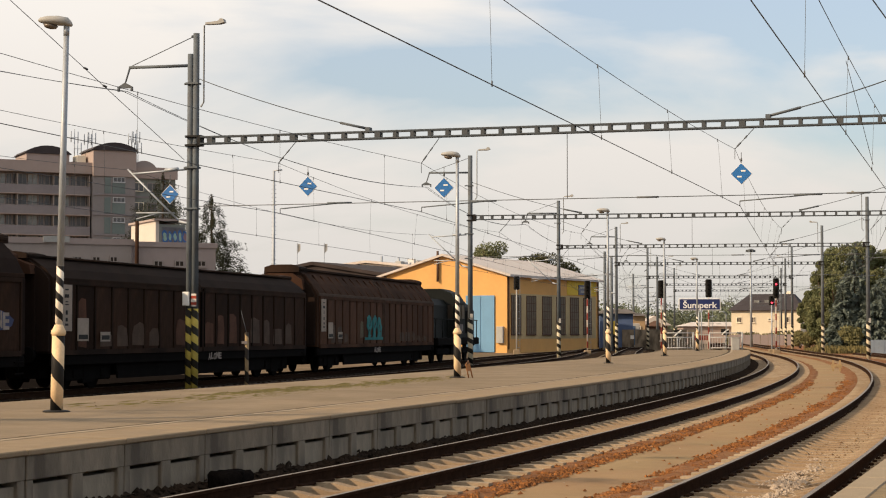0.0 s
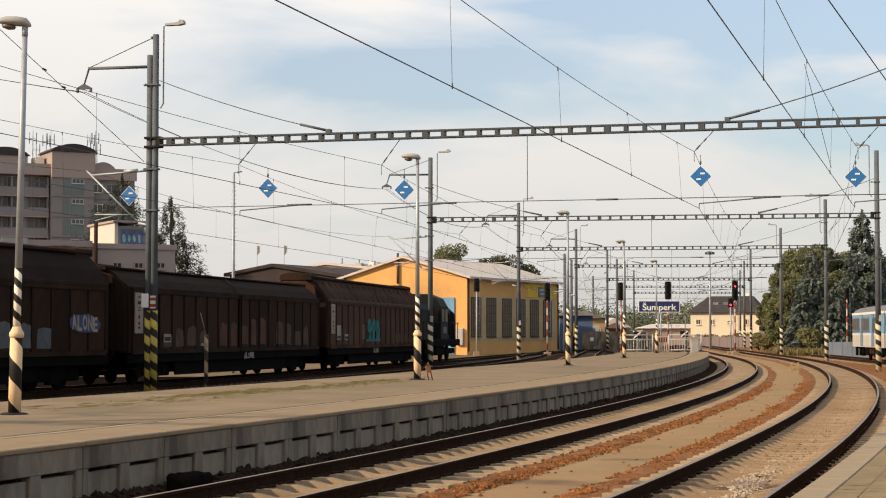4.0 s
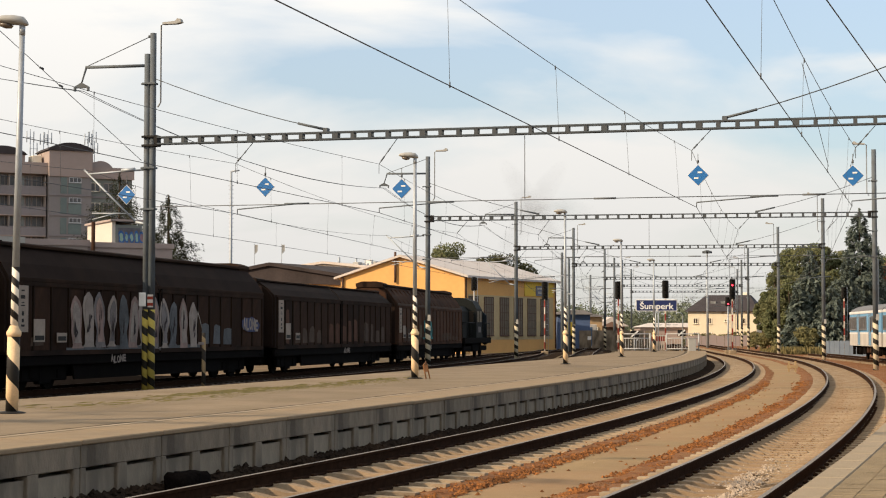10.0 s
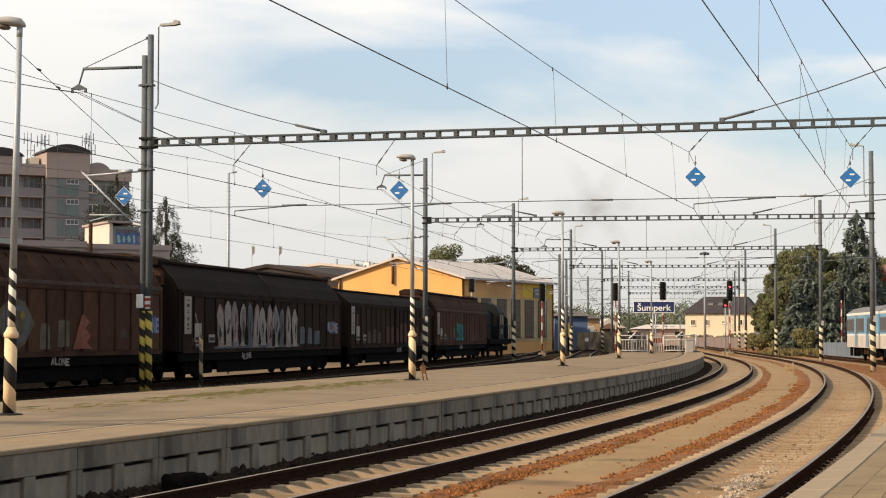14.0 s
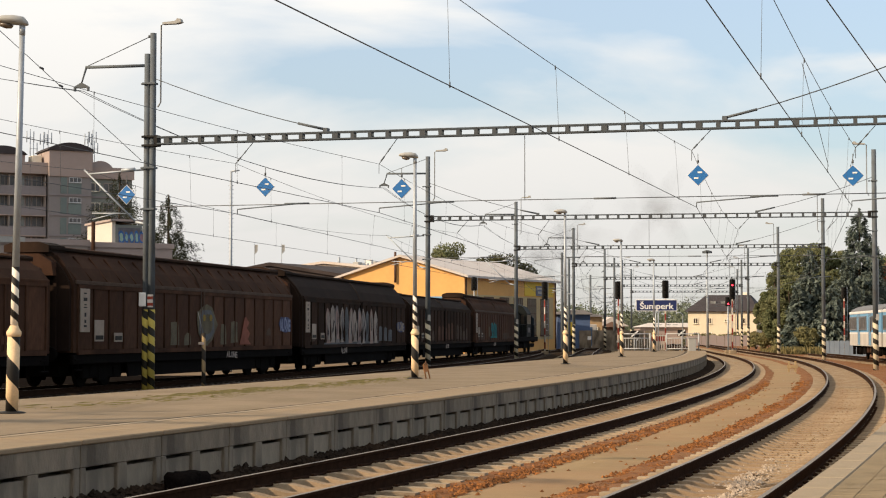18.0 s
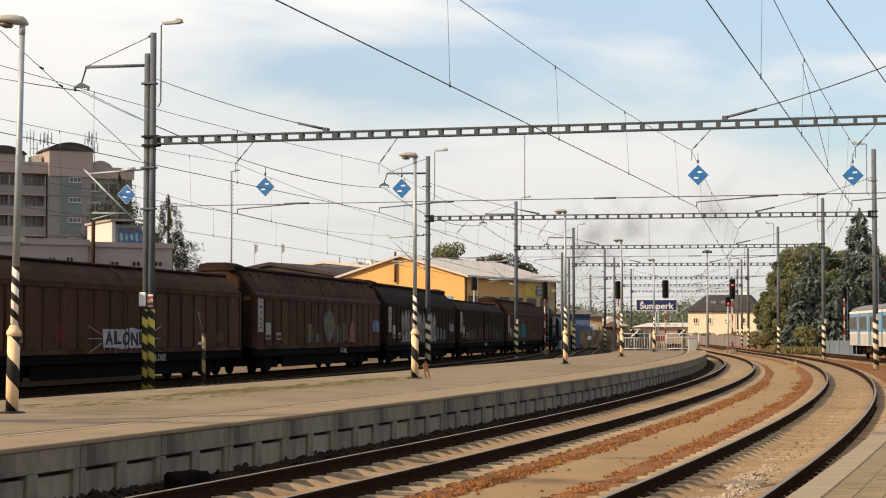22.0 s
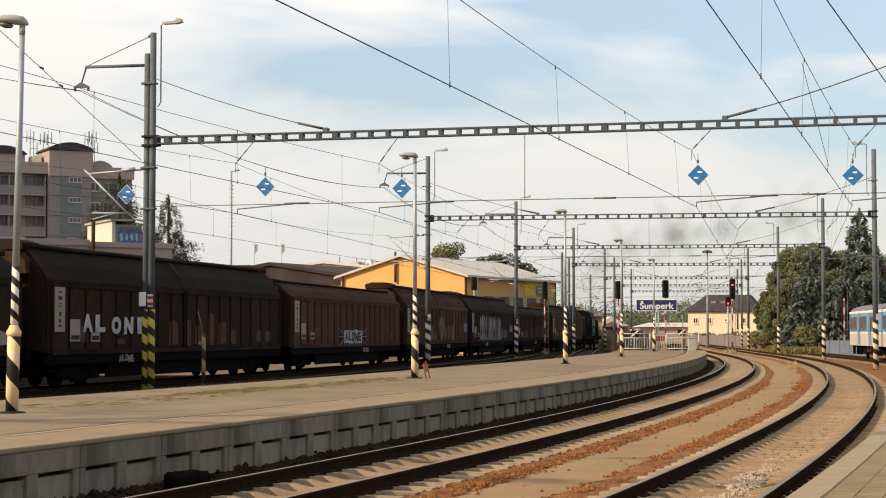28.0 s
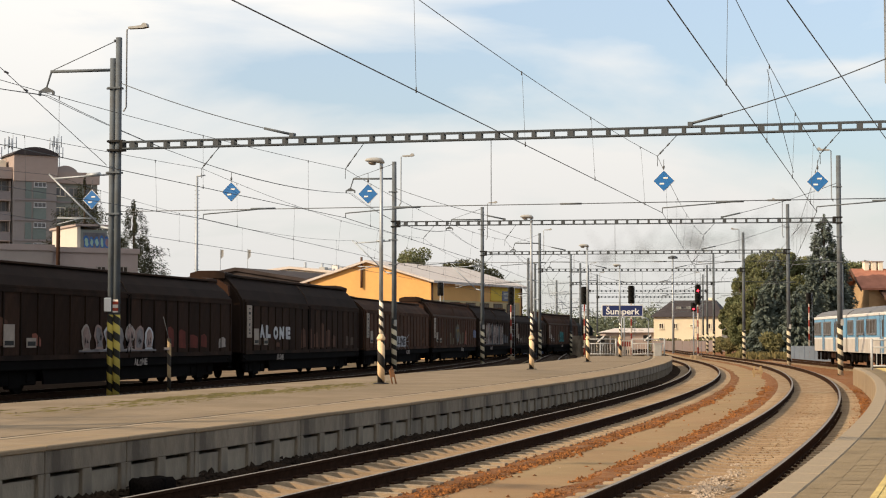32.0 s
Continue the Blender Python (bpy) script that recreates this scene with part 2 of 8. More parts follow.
M_PANEL_BEIGE = mat("beige_render", (0.345, 0.280, 0.255), 0.9, scale=0.2, vary=0.1, stain=(0.28, 0.228, 0.21), stain_amt=0.4, stain_scale=0.2)
M_PANEL_TAN = mat("taupe_render", (0.32, 0.272, 0.245), 0.9, scale=0.2, vary=0.1)
M_CREAM = mat("cream_render", (0.68, 0.585, 0.43), 0.9, scale=0.4, vary=0.07)
M_OFFWHITE = mat("offwhite_render", (0.78, 0.70, 0.56), 0.9, scale=0.4, vary=0.06)
M_ROOFDARK = mat("dark_slate_roof", (0.05, 0.043, 0.045), 0.8, scale=0.6, vary=0.25)
M_ROOFRED = mat("red_tile_roof", (0.34, 0.145, 0.095), 0.85, scale=1.2, vary=0.25)
M_BARK = mat("bark", (0.07, 0.05, 0.035), 0.95, scale=3, vary=0.3)
M_LEAF = leaves("broad_leaves", (0.150, 0.165, 0.080), (0.22, 0.20, 0.10), 0.5)
M_NEEDLE = leaves("blue_grey_needles", (0.150, 0.178, 0.150), (0.075, 0.09, 0.07), 0.6)
M_DARK_LEAF = leaves("dark_olive_leaves", (0.070, 0.072, 0.034), (0.10, 0.085, 0.04), 0.5)
M_DUSK_NEEDLE = leaves("dark_needles", (0.042, 0.045, 0.024), (0.028, 0.029, 0.017), 0.5)
M_FARWOOD = mat("hazy_woods", (0.115, 0.13, 0.085), 0.9, scale=0.06, vary=0.3)
M_WAG_BROWN = mat("rust_brown_wagon_paint", (0.074, 0.037, 0.0225), 0.85, scale=0.8, vary=0.35, spec=0.05, stain=(0.022, 0.0125, 0.009), stain_amt=0.7, stain_scale=0.55, stretch=(1, 1, 0.5))
M_WAG_DARK = mat("sooty_wagon_paint", (0.033, 0.019, 0.0128), 0.85, scale=0.8, vary=0.3, spec=0.05, stain=(0.010, 0.008, 0.007), stain_amt=0.7, stain_scale=0.55, stretch=(1, 1, 0.5))
M_WAG_SOOT = mat("soot_black_wagon_roof", (0.017, 0.0108, 0.0085), 0.85, scale=0.8, vary=0.3, spec=0.05, stain=(0.030, 0.018, 0.012), stain_amt=0.4, stain_scale=0.5, stretch=(1, 1, 0.5))
M_WAG_RUSTROOF = mat("rust_brown_wagon_roof", (0.048, 0.0245, 0.015), 0.85, scale=0.8, vary=0.35, spec=0.05, stain=(0.022, 0.0125, 0.009), stain_amt=0.7, stain_scale=0.5, stretch=(1, 1, 0.5))
M_PAN_BROWN = mat("rust_brown_wall_panel", (0.078, 0.0365, 0.0205), 0.72, scale=1.1, vary=0.5, spec=0.06, stain=(0.030, 0.015, 0.010), stain_amt=0.8, stain_scale=0.9, stretch=(1, 1, 0.45), rnd=0.30)
M_PAN_DARK = mat("sooty_wall_panel", (0.034, 0.0172, 0.0104), 0.75, scale=1.1, vary=0.5, spec=0.04, stain=(0.012, 0.0085, 0.007), stain_amt=0.85, stain_scale=0.9, stretch=(1, 1, 0.45), rnd=0.40)
M_WAG_FRAME = mat("near_black_underframe", (0.006, 0.005, 0.0045), 0.9, scale=2, vary=0.3, spec=0.03)
M_WHEEL = mat("near_black_wheel_steel", (0.008, 0.0065, 0.0055), 0.9, 0.0, spec=0.03, scale=3, vary=0.3)
M_LOCO = mat("dark_green_loco_paint", (0.010, 0.0115, 0.0105), 0.7, scale=1, vary=0.25)
M_LOCOBLUE = mat("blue_loco_paint", (0.011, 0.016, 0.021), 0.7, scale=1, vary=0.2)
M_SHEET = mat("pale_blue_sheet", (0.23, 0.27, 0.31), 0.7, scale=1, vary=0.15)
M_CARBLUE = mat("sky_blue_coach_paint", (0.115, 0.265, 0.42), 0.5, scale=0.8, vary=0.08)
M_CARWHITE = mat("offwhite_coach_paint", (0.45, 0.42, 0.38), 0.5, scale=0.8, vary=0.1, stain=(0.28, 0.24, 0.2), stain_amt=0.4, stain_scale=1)
M_CARROOF = mat("grey_coach_roof", (0.14, 0.14, 0.145), 0.7, scale=1, vary=0.12)
M_G_WHITE = mat("faded_white_spray", (0.27, 0.226, 0.195), 0.8, scale=2.5, vary=0.35)
M_G_SILVER = mat("silver_spray", (0.17, 0.15, 0.145), 0.7, scale=1.4, vary=0.5)
M_G_TEAL = mat("teal_spray", (0.035, 0.17, 0.17), 0.8, scale=2.5, vary=0.35)
M_G_BLUE = mat("pale_blue_spray", (0.20, 0.22, 0.31), 0.8, scale=2.5, vary=0.3)
M_G_RED = mat("dull_red_spray", (0.10, 0.022, 0.014), 0.8, scale=2.5, vary=0.3)
M_G_ORANGE = mat("orange_patch_paint", (0.082, 0.037, 0.022), 0.8, scale=2.0, vary=0.35)
M_G_TAN = mat("tan_patch_paint", (0.070, 0.046, 0.033), 0.8, scale=2.0, vary=0.35)
M_G_PINK = mat("faded_pink_spray", (0.25, 0.175, 0.15), 0.8, scale=1.6, vary=0.4)
M_G_MIST = mat("mist_grey_spray", (0.095, 0.098, 0.102), 0.8, scale=1.6, vary=0.4)
M_G_OLIVE = mat("olive_grey_patch_paint", (0.105, 0.088, 0.058), 0.8, scale=2.0, vary=0.4)
# ground colour that holds the darkness under the train; the sack shares it
M_NEAR_BLACK = mat("near_black_rough", (0.010, 0.008, 0.007), 0.95, spec=0.0, scale=4, vary=0.4, bump=1.0, bump_scale=20)
M_LIP = mat("pale_slab_lip", (0.33, 0.262, 0.18), 0.9, scale=2, vary=0.18, bump=0.25, stain=(0.24, 0.18, 0.12), stain_amt=0.5, stain_scale=1.5)
M_JOINT = mat("dark_slab_joint", (0.050, 0.036, 0.022), 0.95, scale=5, vary=0.4, stain=(0.15, 0.11, 0.06), stain_amt=0.8, stain_scale=1.4)
M_PLATE = mat("white_data_plate", (0.29, 0.235, 0.19), 0.6, scale=3, vary=0.2)


# ---- mesh helpers ----
def mesh_of(name, bm, material, smooth=False):
    me = bpy.data.meshes.new(name)
    bm.to_mesh(me)
    bm.free()
    for m in (material if isinstance(material, (list, tuple)) else [material]):
        me.materials.append(m)
    if smooth:
        for f in me.polygons:
            f.use_smooth = True
    return me


def part(name, bm, material, parent, label="", m=None, smooth=False):
    ob = new(name, mesh_of(name, bm, material, smooth))
    ob.parent = parent
    if m is not None:
        ob.matrix_basis = m
    if label:
        ob["label"] = label
    return ob


def share(name, data, parent, m):
    ob = new(name, data)
    ob.parent = parent
    ob.matrix_basis = m
    return ob


def thing(name, m, label, category, group="", kind=""):
    ob = new(name)
    ob.empty_display_size = 0.2
    ob.matrix_basis = m
    return tagged(ob, label, category, group, kind)


def box(bm, x0, x1, y0, y1, z0, z1, bevel=0.0, mi=0, m=None):
    v = [bm.verts.new(p) for p in ((x0, y0, z0), (x1, y0, z0), (x1, y1, z0), (x0, y1, z0), (x0, y0, z1), (x1, y0, z1), (x1, y1, z1), (x0, y1, z1))]
    if m is not None:
        for q in v:
            q.co = m @ q.co
    fs = [bm.faces.new([v[i] for i in q]) for q in ((3, 2, 1, 0), (4, 5, 6, 7), (0, 1, 5, 4), (1, 2, 6, 5), (2, 3, 7, 6), (3, 0, 4, 7))]
    for f in fs:
        f.material_index = mi
    if bevel:
        es = list({e for f in fs for e in f.edges})
        bmesh.ops.bevel(bm, geom=es, offset=bevel, segments=1, affect="EDGES")
    return bm


def tube(bm, a, b, r0, r1=None, seg=8, mi=0, cap=True):
    a, b = Vector(a), Vector(b)
    r1 = r0 if r1 is None else r1
    d = (b - a).normalized()
    u = d.cross(Vector((0, 0, 1)) if abs(d.z) < 0.9 else Vector((1, 0, 0))).normalized()
    w = d.cross(u)
    rings = []
    for c, r in ((a, r0), (b, r1)):
        rings.append([bm.verts.new(c + (u * math.cos(2 * math.pi * i / seg) + w * math.sin(2 * math.pi * i / seg)) * r) for i in range(seg)])
    for i in range(seg):
        f = bm.faces.new((rings[0][i], rings[1][i], rings[1][(i + 1) % seg], rings[0][(i + 1) % seg]))
        f.material_index, f.smooth = mi, True
    if cap:
        bm.faces.new(rings[0]).material_index = mi
        bm.faces.new(rings[1][::-1]).material_index = mi
    return bm


def polytube(bm, pts, r, seg=6, mi=0):
    """One bent tube through the points."""
    pts = [Vector(p) for p in pts]
    rings = []
    for i, p in enumerate(pts):
        d = (pts[min(i + 1, len(pts) - 1)] - pts[max(i - 1, 0)]).normalized()
        u = d.cross(Vector((0, 0, 1)) if abs(d.z) < 0.9 else Vector((0, 1, 0))).normalized()
        w = d.cross(u)
        rings.append([bm.verts.new(p + (u * math.cos(2 * math.pi * k / seg) + w * math.sin(2 * math.pi * k / seg)) * r) for k in range(seg)])
    for a, b in zip(rings[:-1], rings[1:]):
        for k in range(seg):
            f = bm.faces.new((a[k], b[k], b[(k + 1) % seg], a[(k + 1) % seg]))
            f.smooth, f.material_index = True, mi
    bm.faces.new(rings[0])
    bm.faces.new(rings[-1][::-1])
    return bm


def lathe(bm, prof, seg=16, mi=0, at=(0, 0, 0)):
    rings = []
    for r, z in prof:
        rings.append([bm.verts.new((at[0] + r * math.cos(2 * math.pi * i / seg), at[1] + r * math.sin(2 * math.pi * i / seg), at[2] + z)) for i in range(seg)])
    for p, q in zip(rings[:-1], rings[1:]):
        for i in range(seg):
            f = bm.faces.new((p[i], p[(i + 1) % seg], q[(i + 1) % seg], q[i]))
            f.smooth, f.material_index = True, mi
    bm.faces.new(rings[0][::-1]).material_index = mi
    bm.faces.new(rings[-1]).material_index = mi
    return bm


def prism(bm, outline, x0, x1, mi=0, plane="yz"):
    """Closed outline in the yz plane, drawn out along x (or xz along y)."""
    put = (lambda p, d: (d, p[0], p[1])) if plane == "yz" else (lambda p, d: (p[0], d, p[1]))
    a, b = [bm.verts.new(put(p, x0)) for p in outline], [bm.verts.new(put(p, x1)) for p in outline]
    fs = [bm.faces.new(a[::-1]), bm.faces.new(b)]
    k = len(a)
    for i in range(k):
        fs.append(bm.faces.new((a[i], a[(i + 1) % k], b[(i + 1) % k], b[i])))
    for f in fs:
        f.material_index = mi
    bmesh.ops.recalc_face_normals(bm, faces=fs)
    return bm


def B():
    return bmesh.new()


# ---- the lines: axis of track A, and lines at a distance from it ----
def xa(y):
    yc = min(y, 150.0)
    return 1.36464e-06 * yc ** 3 - 0.0012276 * yc ** 2 + 0.357082 * yc - 8.4858 + 0.10 * (y - yc)


def sa(y):
    yc = min(max(y, -60), 150.0)
    return 4.0939e-06 * yc ** 2 - 0.0024552 * yc + 0.357082 if y < 150 else 0.10


def line(o, y, z=0.0):
    """The point o metres to the left of track A's axis, abreast of its point at y."""
    s = sa(y)
    c = 1 / math.sqrt(1 + s * s)
    return Vector((xa(y) - o * c, y + o * s * c, z))


def xe(y):
    u = min(y, 240.0) / 100
    base = -1.7097 * u ** 4 + 13.5065 * u ** 3 - 33.4317 * u ** 2 + 50.5539 * u - 31.888
    return base + 0.27 * max(0.0, y - 240)


E_Y = np.arange(5.0, 330.0, 0.5)
E_X = np.array([xe(y) for y in E_Y])
E_S = np.concatenate([[0.0], np.cumsum(np.hypot(np.diff(E_X), np.diff(E_Y)))])


def along_e(s):
    """Point of the freight line s metres on from y = 5; straight on before it."""
    if s < 0:
        d = Vector((E_X[1] - E_X[0], E_Y[1] - E_Y[0], 0)).normalized()
        return Vector((E_X[0], E_Y[0], 0)) + d * s
    return Vector((np.interp(s, E_S, E_X), np.interp(s, E_S, E_Y), 0))


def ribbon(bm, prof, ys, off=0.0, mi=0, path=None, jitter=0.0, rng=None, sway=0.0):
    """Sheet with the cross section prof ((offset to the left, z), ...) along the line."""
    rows = []
    for y in ys:
        row = []
        for j, (o, z) in enumerate(prof):
            if sway:
                o += sway * (noise.noise(Vector((y * 0.9, o * 3 + len(prof), 0.3))) + 0.6 * rng.uniform(-1, 1))
            p = path(off + o, y) if path else line(off + o, y)
            row.append(bm.verts.new((p.x, p.y, z + (rng.uniform(-jitter, jitter) if jitter else 0))))
        rows.append(row)
    for p, q in zip(rows[:-1], rows[1:]):
        for i in range(len(prof) - 1):
            f = bm.faces.new((p[i], p[i + 1], q[i + 1], q[i]))
            f.material_index = mi
    return bm


def e_line(o, y):
    h = 0.25
    s = (xe(y + h) - xe(y - h)) / (2 * h)
    c = 1 / math.sqrt(1 + s * s)
    return Vector((xe(y) - o * c, y + o * s * c, 0))


# ---- ground and beds ----
# brown ballast, darkened so the gaps between sleepers read as shade
M_BED_A = mat("gap_shaded_ballast", (0.050, 0.032, 0.019), 0.95, scale=5, vary=0.5, bump=1.0, bump_scale=20, stain=(0.10, 0.05, 0.024), stain_amt=0.7, stain_scale=2.2)
M_SAND_B = mat("sandy_filled_ballast", (0.214, 0.128, 0.061), 0.95, scale=2.5, vary=0.32, bump=0.8, bump_scale=16, stain=(0.13, 0.062, 0.028), stain_amt=0.55, stain_scale=7, stretch=(1, 1, 1))
rng = random.Random(5)
bm = B()
NG = 40
gx, gy = [(-1500 + 3000 * i / NG) for i in range(NG + 1)], [(-700 + 3200 * i / NG) for i in range(NG + 1)]
gv = [[bm.verts.new((x, y, -0.34)) for x in gx] for y in gy]
for j in range(NG):
    for i in range(NG):
        bm.faces.new((gv[j][i], gv[j][i + 1], gv[j + 1][i + 1], gv[j + 1][i]))
ground = tagged(new("ground", mesh_of("ground", bm, M_GROUND)), "dry brown yard soil with sparse grass reaching the horizon", "ground", kind="structure")

O_A, O_B, O_C, O_D = 0.0, -4.55, 10.35, 14.6
NEAR = [-40 + 2.5 * i for i in range(18)] + [4 + 0.5 * i for i in range(150)] + [79 + 2.5 * i for i in range(90)]


def strip(name, prof, material, label, jitter=0.0, ys=NEAR, off=0.0, cat="ballast", sway=0.0):
    b = ribbon(B(), prof, ys, off, jitter=jitter, rng=random.Random(len(name)), sway=sway)
    return tagged(new(name, mesh_of(name, b, material, True)), label, cat, kind="structure")


# the platform wall's shade is painted into these two strips as near-black ballast
strip("shaded_ballast", ((1.95, -0.08), (1.65, -0.12), (1.35, -0.195), (1.1, -0.23), (0.8, -0.245)), M_DARK_BALLAST, "ballast at the foot of the platform wall, its shade in the dark colour", 0.02)
strip("ballast_heap", ((1.85, -0.085), (1.62, -0.12), (1.38, -0.195), (1.12, -0.24)), M_DARK_BALLAST, "ballast heaped against the platform wall, darkened for its shade", 0.03, [y for y in NEAR if y > 25])
strip("track_bed_a", ((1.25, -0.31), (0.9, -0.32), (0.45, -0.305), (0, -0.29), (-0.45, -0.305), (-0.9, -0.315), (-1.35, -0.26)), M_BED_A, "brown ballast darkened for the shade between concrete sleepers", 0.014)
strip("ballast_shoulder_a", ((-1.04, -0.25), (-1.18, -0.200), (-1.36, -0.182), (-1.55, -0.203), (-1.72, -0.235)), M_RUST_BALLAST, "rust-coloured stone ballast beside the rail", 0.022, sway=0.12)
strip("sand_walkway", ((-1.55, -0.222), (-1.9, -0.205), (-2.2, -0.20), (-2.55, -0.205), (-2.95, -0.222)), M_SAND, "smooth trodden sand strip between two tracks", 0.006)
strip("ballast_shoulder_b", ((-2.70, -0.235), (-2.82, -0.206), (-2.96, -0.190), (-3.12, -0.186), (-3.30, -0.190), (-3.44, -0.235)), M_RUST_BALLAST, "rust-coloured stone ballast beside the rail", 0.022, sway=0.11)
strip("track_bed_b", ((-3.05, -0.215), (-3.65, -0.215), (-4.1, -0.225), (-4.55, -0.225), (-5.0, -0.225), (-5.45, -0.21), (-5.8, -0.215)), M_SAND_B, "dusty ballast and sand filling the curved track", 0.016)
strip("sand_fill", ((-3.96, -0.19), (-4.2, -0.172), (-4.55, -0.168), (-4.9, -0.172), (-5.14, -0.19)), M_SAND_B, "blown sand covering the near sleepers", 0.012, [4 + 0.5 * i for i in range(35)], sway=0.05)
strip("ballast_shoulder_platform", ((-5.6, -0.225), (-5.9, -0.185), (-6.3, -0.19)), M_RUST_BALLAST, "rust-coloured ballast against the platform edge", 0.02)
FARY = [-38 + 2.5 * i for i in range(142)]
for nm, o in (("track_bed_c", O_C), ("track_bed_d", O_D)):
    strip(nm, ((2.0, -0.33), (1.5, -0.22), (0, -0.20), (-1.5, -0.22), (-2.0, -0.33)), M_DARK_BALLAST, "near-black ballast of a yard track", 0.012, FARY, o)
# freight bed in near-black: the train's shade is in the colour
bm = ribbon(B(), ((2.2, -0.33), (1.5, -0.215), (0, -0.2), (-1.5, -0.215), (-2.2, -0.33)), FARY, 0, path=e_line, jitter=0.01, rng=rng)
tagged(new("track_bed_e", mesh_of("track_bed_e", bm, M_DARK_BALLAST, True)), "freight track ballast, darkened for the shade under the train", "ballast", kind="structure")
# two added dark sheets that keep the view beneath the wagons black
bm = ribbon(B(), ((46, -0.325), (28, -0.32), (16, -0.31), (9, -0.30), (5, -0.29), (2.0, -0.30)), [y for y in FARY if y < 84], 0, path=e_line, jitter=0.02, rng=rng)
tagged(new("cinder_yard", mesh_of("cinder_yard", bm, M_NEAR_BLACK, True)), "near-black ground added for the darkness under the train", "cinders", kind="structure")
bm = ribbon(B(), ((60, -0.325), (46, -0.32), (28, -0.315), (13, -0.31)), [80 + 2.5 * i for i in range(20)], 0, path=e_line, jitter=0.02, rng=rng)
tagged(new("cinder_yard_end", mesh_of("cinder_yard_end", bm, M_NEAR_BLACK, True)), "near-black ground added farther back for the darkness under the train", "cinders", kind="structure")
# side yard to the right of the curve, towards the standing railcar
strip("yard_soil", ((-5.85, -0.225), (-8, -0.24), (-12, -0.26), (-17, -0.29), (-22, -0.33)), M_RUST_BALLAST, "rust-brown stony yard soil", 0.02, [y for y in NEAR if y > 70])

# loose stones on the shoulders, uncountable
sv, sf = [], []
srng = random.Random(11)


def stone(p, r):
    k = len(sv)
    a = srng.uniform(0, 6.28)
    for i in range(4):
        t = a + i * 1.571 + srng.uniform(-0.3, 0.3)
        q = r * srng.uniform(0.7, 1.2)
        sv.append((p.x + q * math.cos(t), p.y + q * math.sin(t), p.z + srng.uniform(-0.2, 0.25) * r))
    sv.append((p.x + srng.uniform(-.3, .3) * r, p.y + srng.uniform(-.3, .3) * r, p.z + r * srng.uniform(0.5, 0.95)))
    for i in range(4):
        sf.append((k + i, k + (i + 1) % 4, k + 4))


for o0, o1, n, y1 in ((-1.10, -1.78, 9500, 70), (-2.66, -3.24, 8500, 70), (-5.5, -6.15, 2600, 66)):
    for _ in range(n):
        y = 11 + (y1 - 11) * srng.random() ** 1.5
        w = (srng.random() + srng.random()) / 2
        # the heaps wander, thin out in places and spill over their edges
        drift = 0.13 * noise.noise(Vector((y * 0.35, o0, 2.7))) + 0.05 * noise.noise(Vector((y * 1.6, o0, 5.1)))
        if noise.noise(Vector((y * 0.55, o0 * 3 + w * 2.0, 9.4))) < -0.28:
            continue
        o = o0 + (o1 - o0) * w + drift + (srng.gauss(0, 0.22) if srng.random() < 0.06 else 0.0)
        if o > -3.5:
            stone(line(o, y, -0.205), srng.uniform(0.022, 0.044) * (1.4 if srng.random() < 0.14 else 1.0))
        else:
            stone(line(o, y, -0.18), srng.uniform(0.022, 0.05) if o < -5.3 else srng.uniform(0.012, 0.03))
me = bpy.data.meshes.new("loose_ballast")
me.from_pydata(sv, [], sf)
me.materials.append(M_STONE)
tagged(new("loose_ballast", me), "loose rust-brown ballast stones along the rails", "ballast", kind="stuff")
# stones at the wall foot, coloured near-black for the shade there
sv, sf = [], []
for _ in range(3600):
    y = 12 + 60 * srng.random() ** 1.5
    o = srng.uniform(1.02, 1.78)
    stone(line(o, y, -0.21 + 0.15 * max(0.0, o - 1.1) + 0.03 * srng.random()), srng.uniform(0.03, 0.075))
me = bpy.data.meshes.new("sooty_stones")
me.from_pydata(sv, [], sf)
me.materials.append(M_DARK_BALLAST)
tagged(new("sooty_stones", me), "ballast stones heaped at the platform wall, shade in their near-black colour", "ballast", kind="stuff")
sv, sf = [], []
for _ in range(130):
    y = 12 + 62 * srng.random() ** 1.4
    o = srng.choice((srng.uniform(-1.2, -3.1), srng.uniform(0.7, -0.7), srng.uniform(-3.9, -5.2)))
    stone(line(o, y, -0.20 if o < -1 else -0.27), srng.uniform(0.01, 0.028))
me = bpy.data.meshes.new("pale_chips")
me.from_pydata(sv, [], sf)
me.materials.append(M_LIME)
tagged(new("pale_chips", me), "pale stone chips scattered over the track beds", "debris", kind="stuff")
# brown stones and dry tufts between the rails of track B
sv, sf = [], []
for _ in range(3400):
    y = 27 + 52 * srng.random() ** 1.2
    stone(line(srng.uniform(-3.95, -5.15), y, -0.215), srng.uniform(0.02, 0.05))
me = bpy.data.meshes.new("brown_stones")
me.from_pydata(sv, [], sf)
me.materials.append(M_PALE_BALLAST)
tagged(new("brown_stones", me), "dusty brown ballast stones between the rails", "ballast", kind="stuff")
# spilled lime in track B
sv, sf = [], []
for _ in range(1500):
    y = max(16.5, min(29, srng.gauss(22.6, 2.3)))
    o = -4.62 + 0.012 * (y - 22) + srng.gauss(0, 0.13)
    if noise.noise(Vector((o * 3.2, y * 1.5, 0.7))) < -0.05:
        continue
    stone(line(o, y, -0.168), srng.uniform(0.008, 0.026) * (1.9 if srng.random() < 0.10 else 1))
me = bpy.data.meshes.new("spilled_lime")
me.from_pydata(sv, [], sf)
me.materials.append(M_LIME)
tagged(new("spilled_lime", me), "pale crumbled lime spilled between the rails", "debris", kind="stuff")

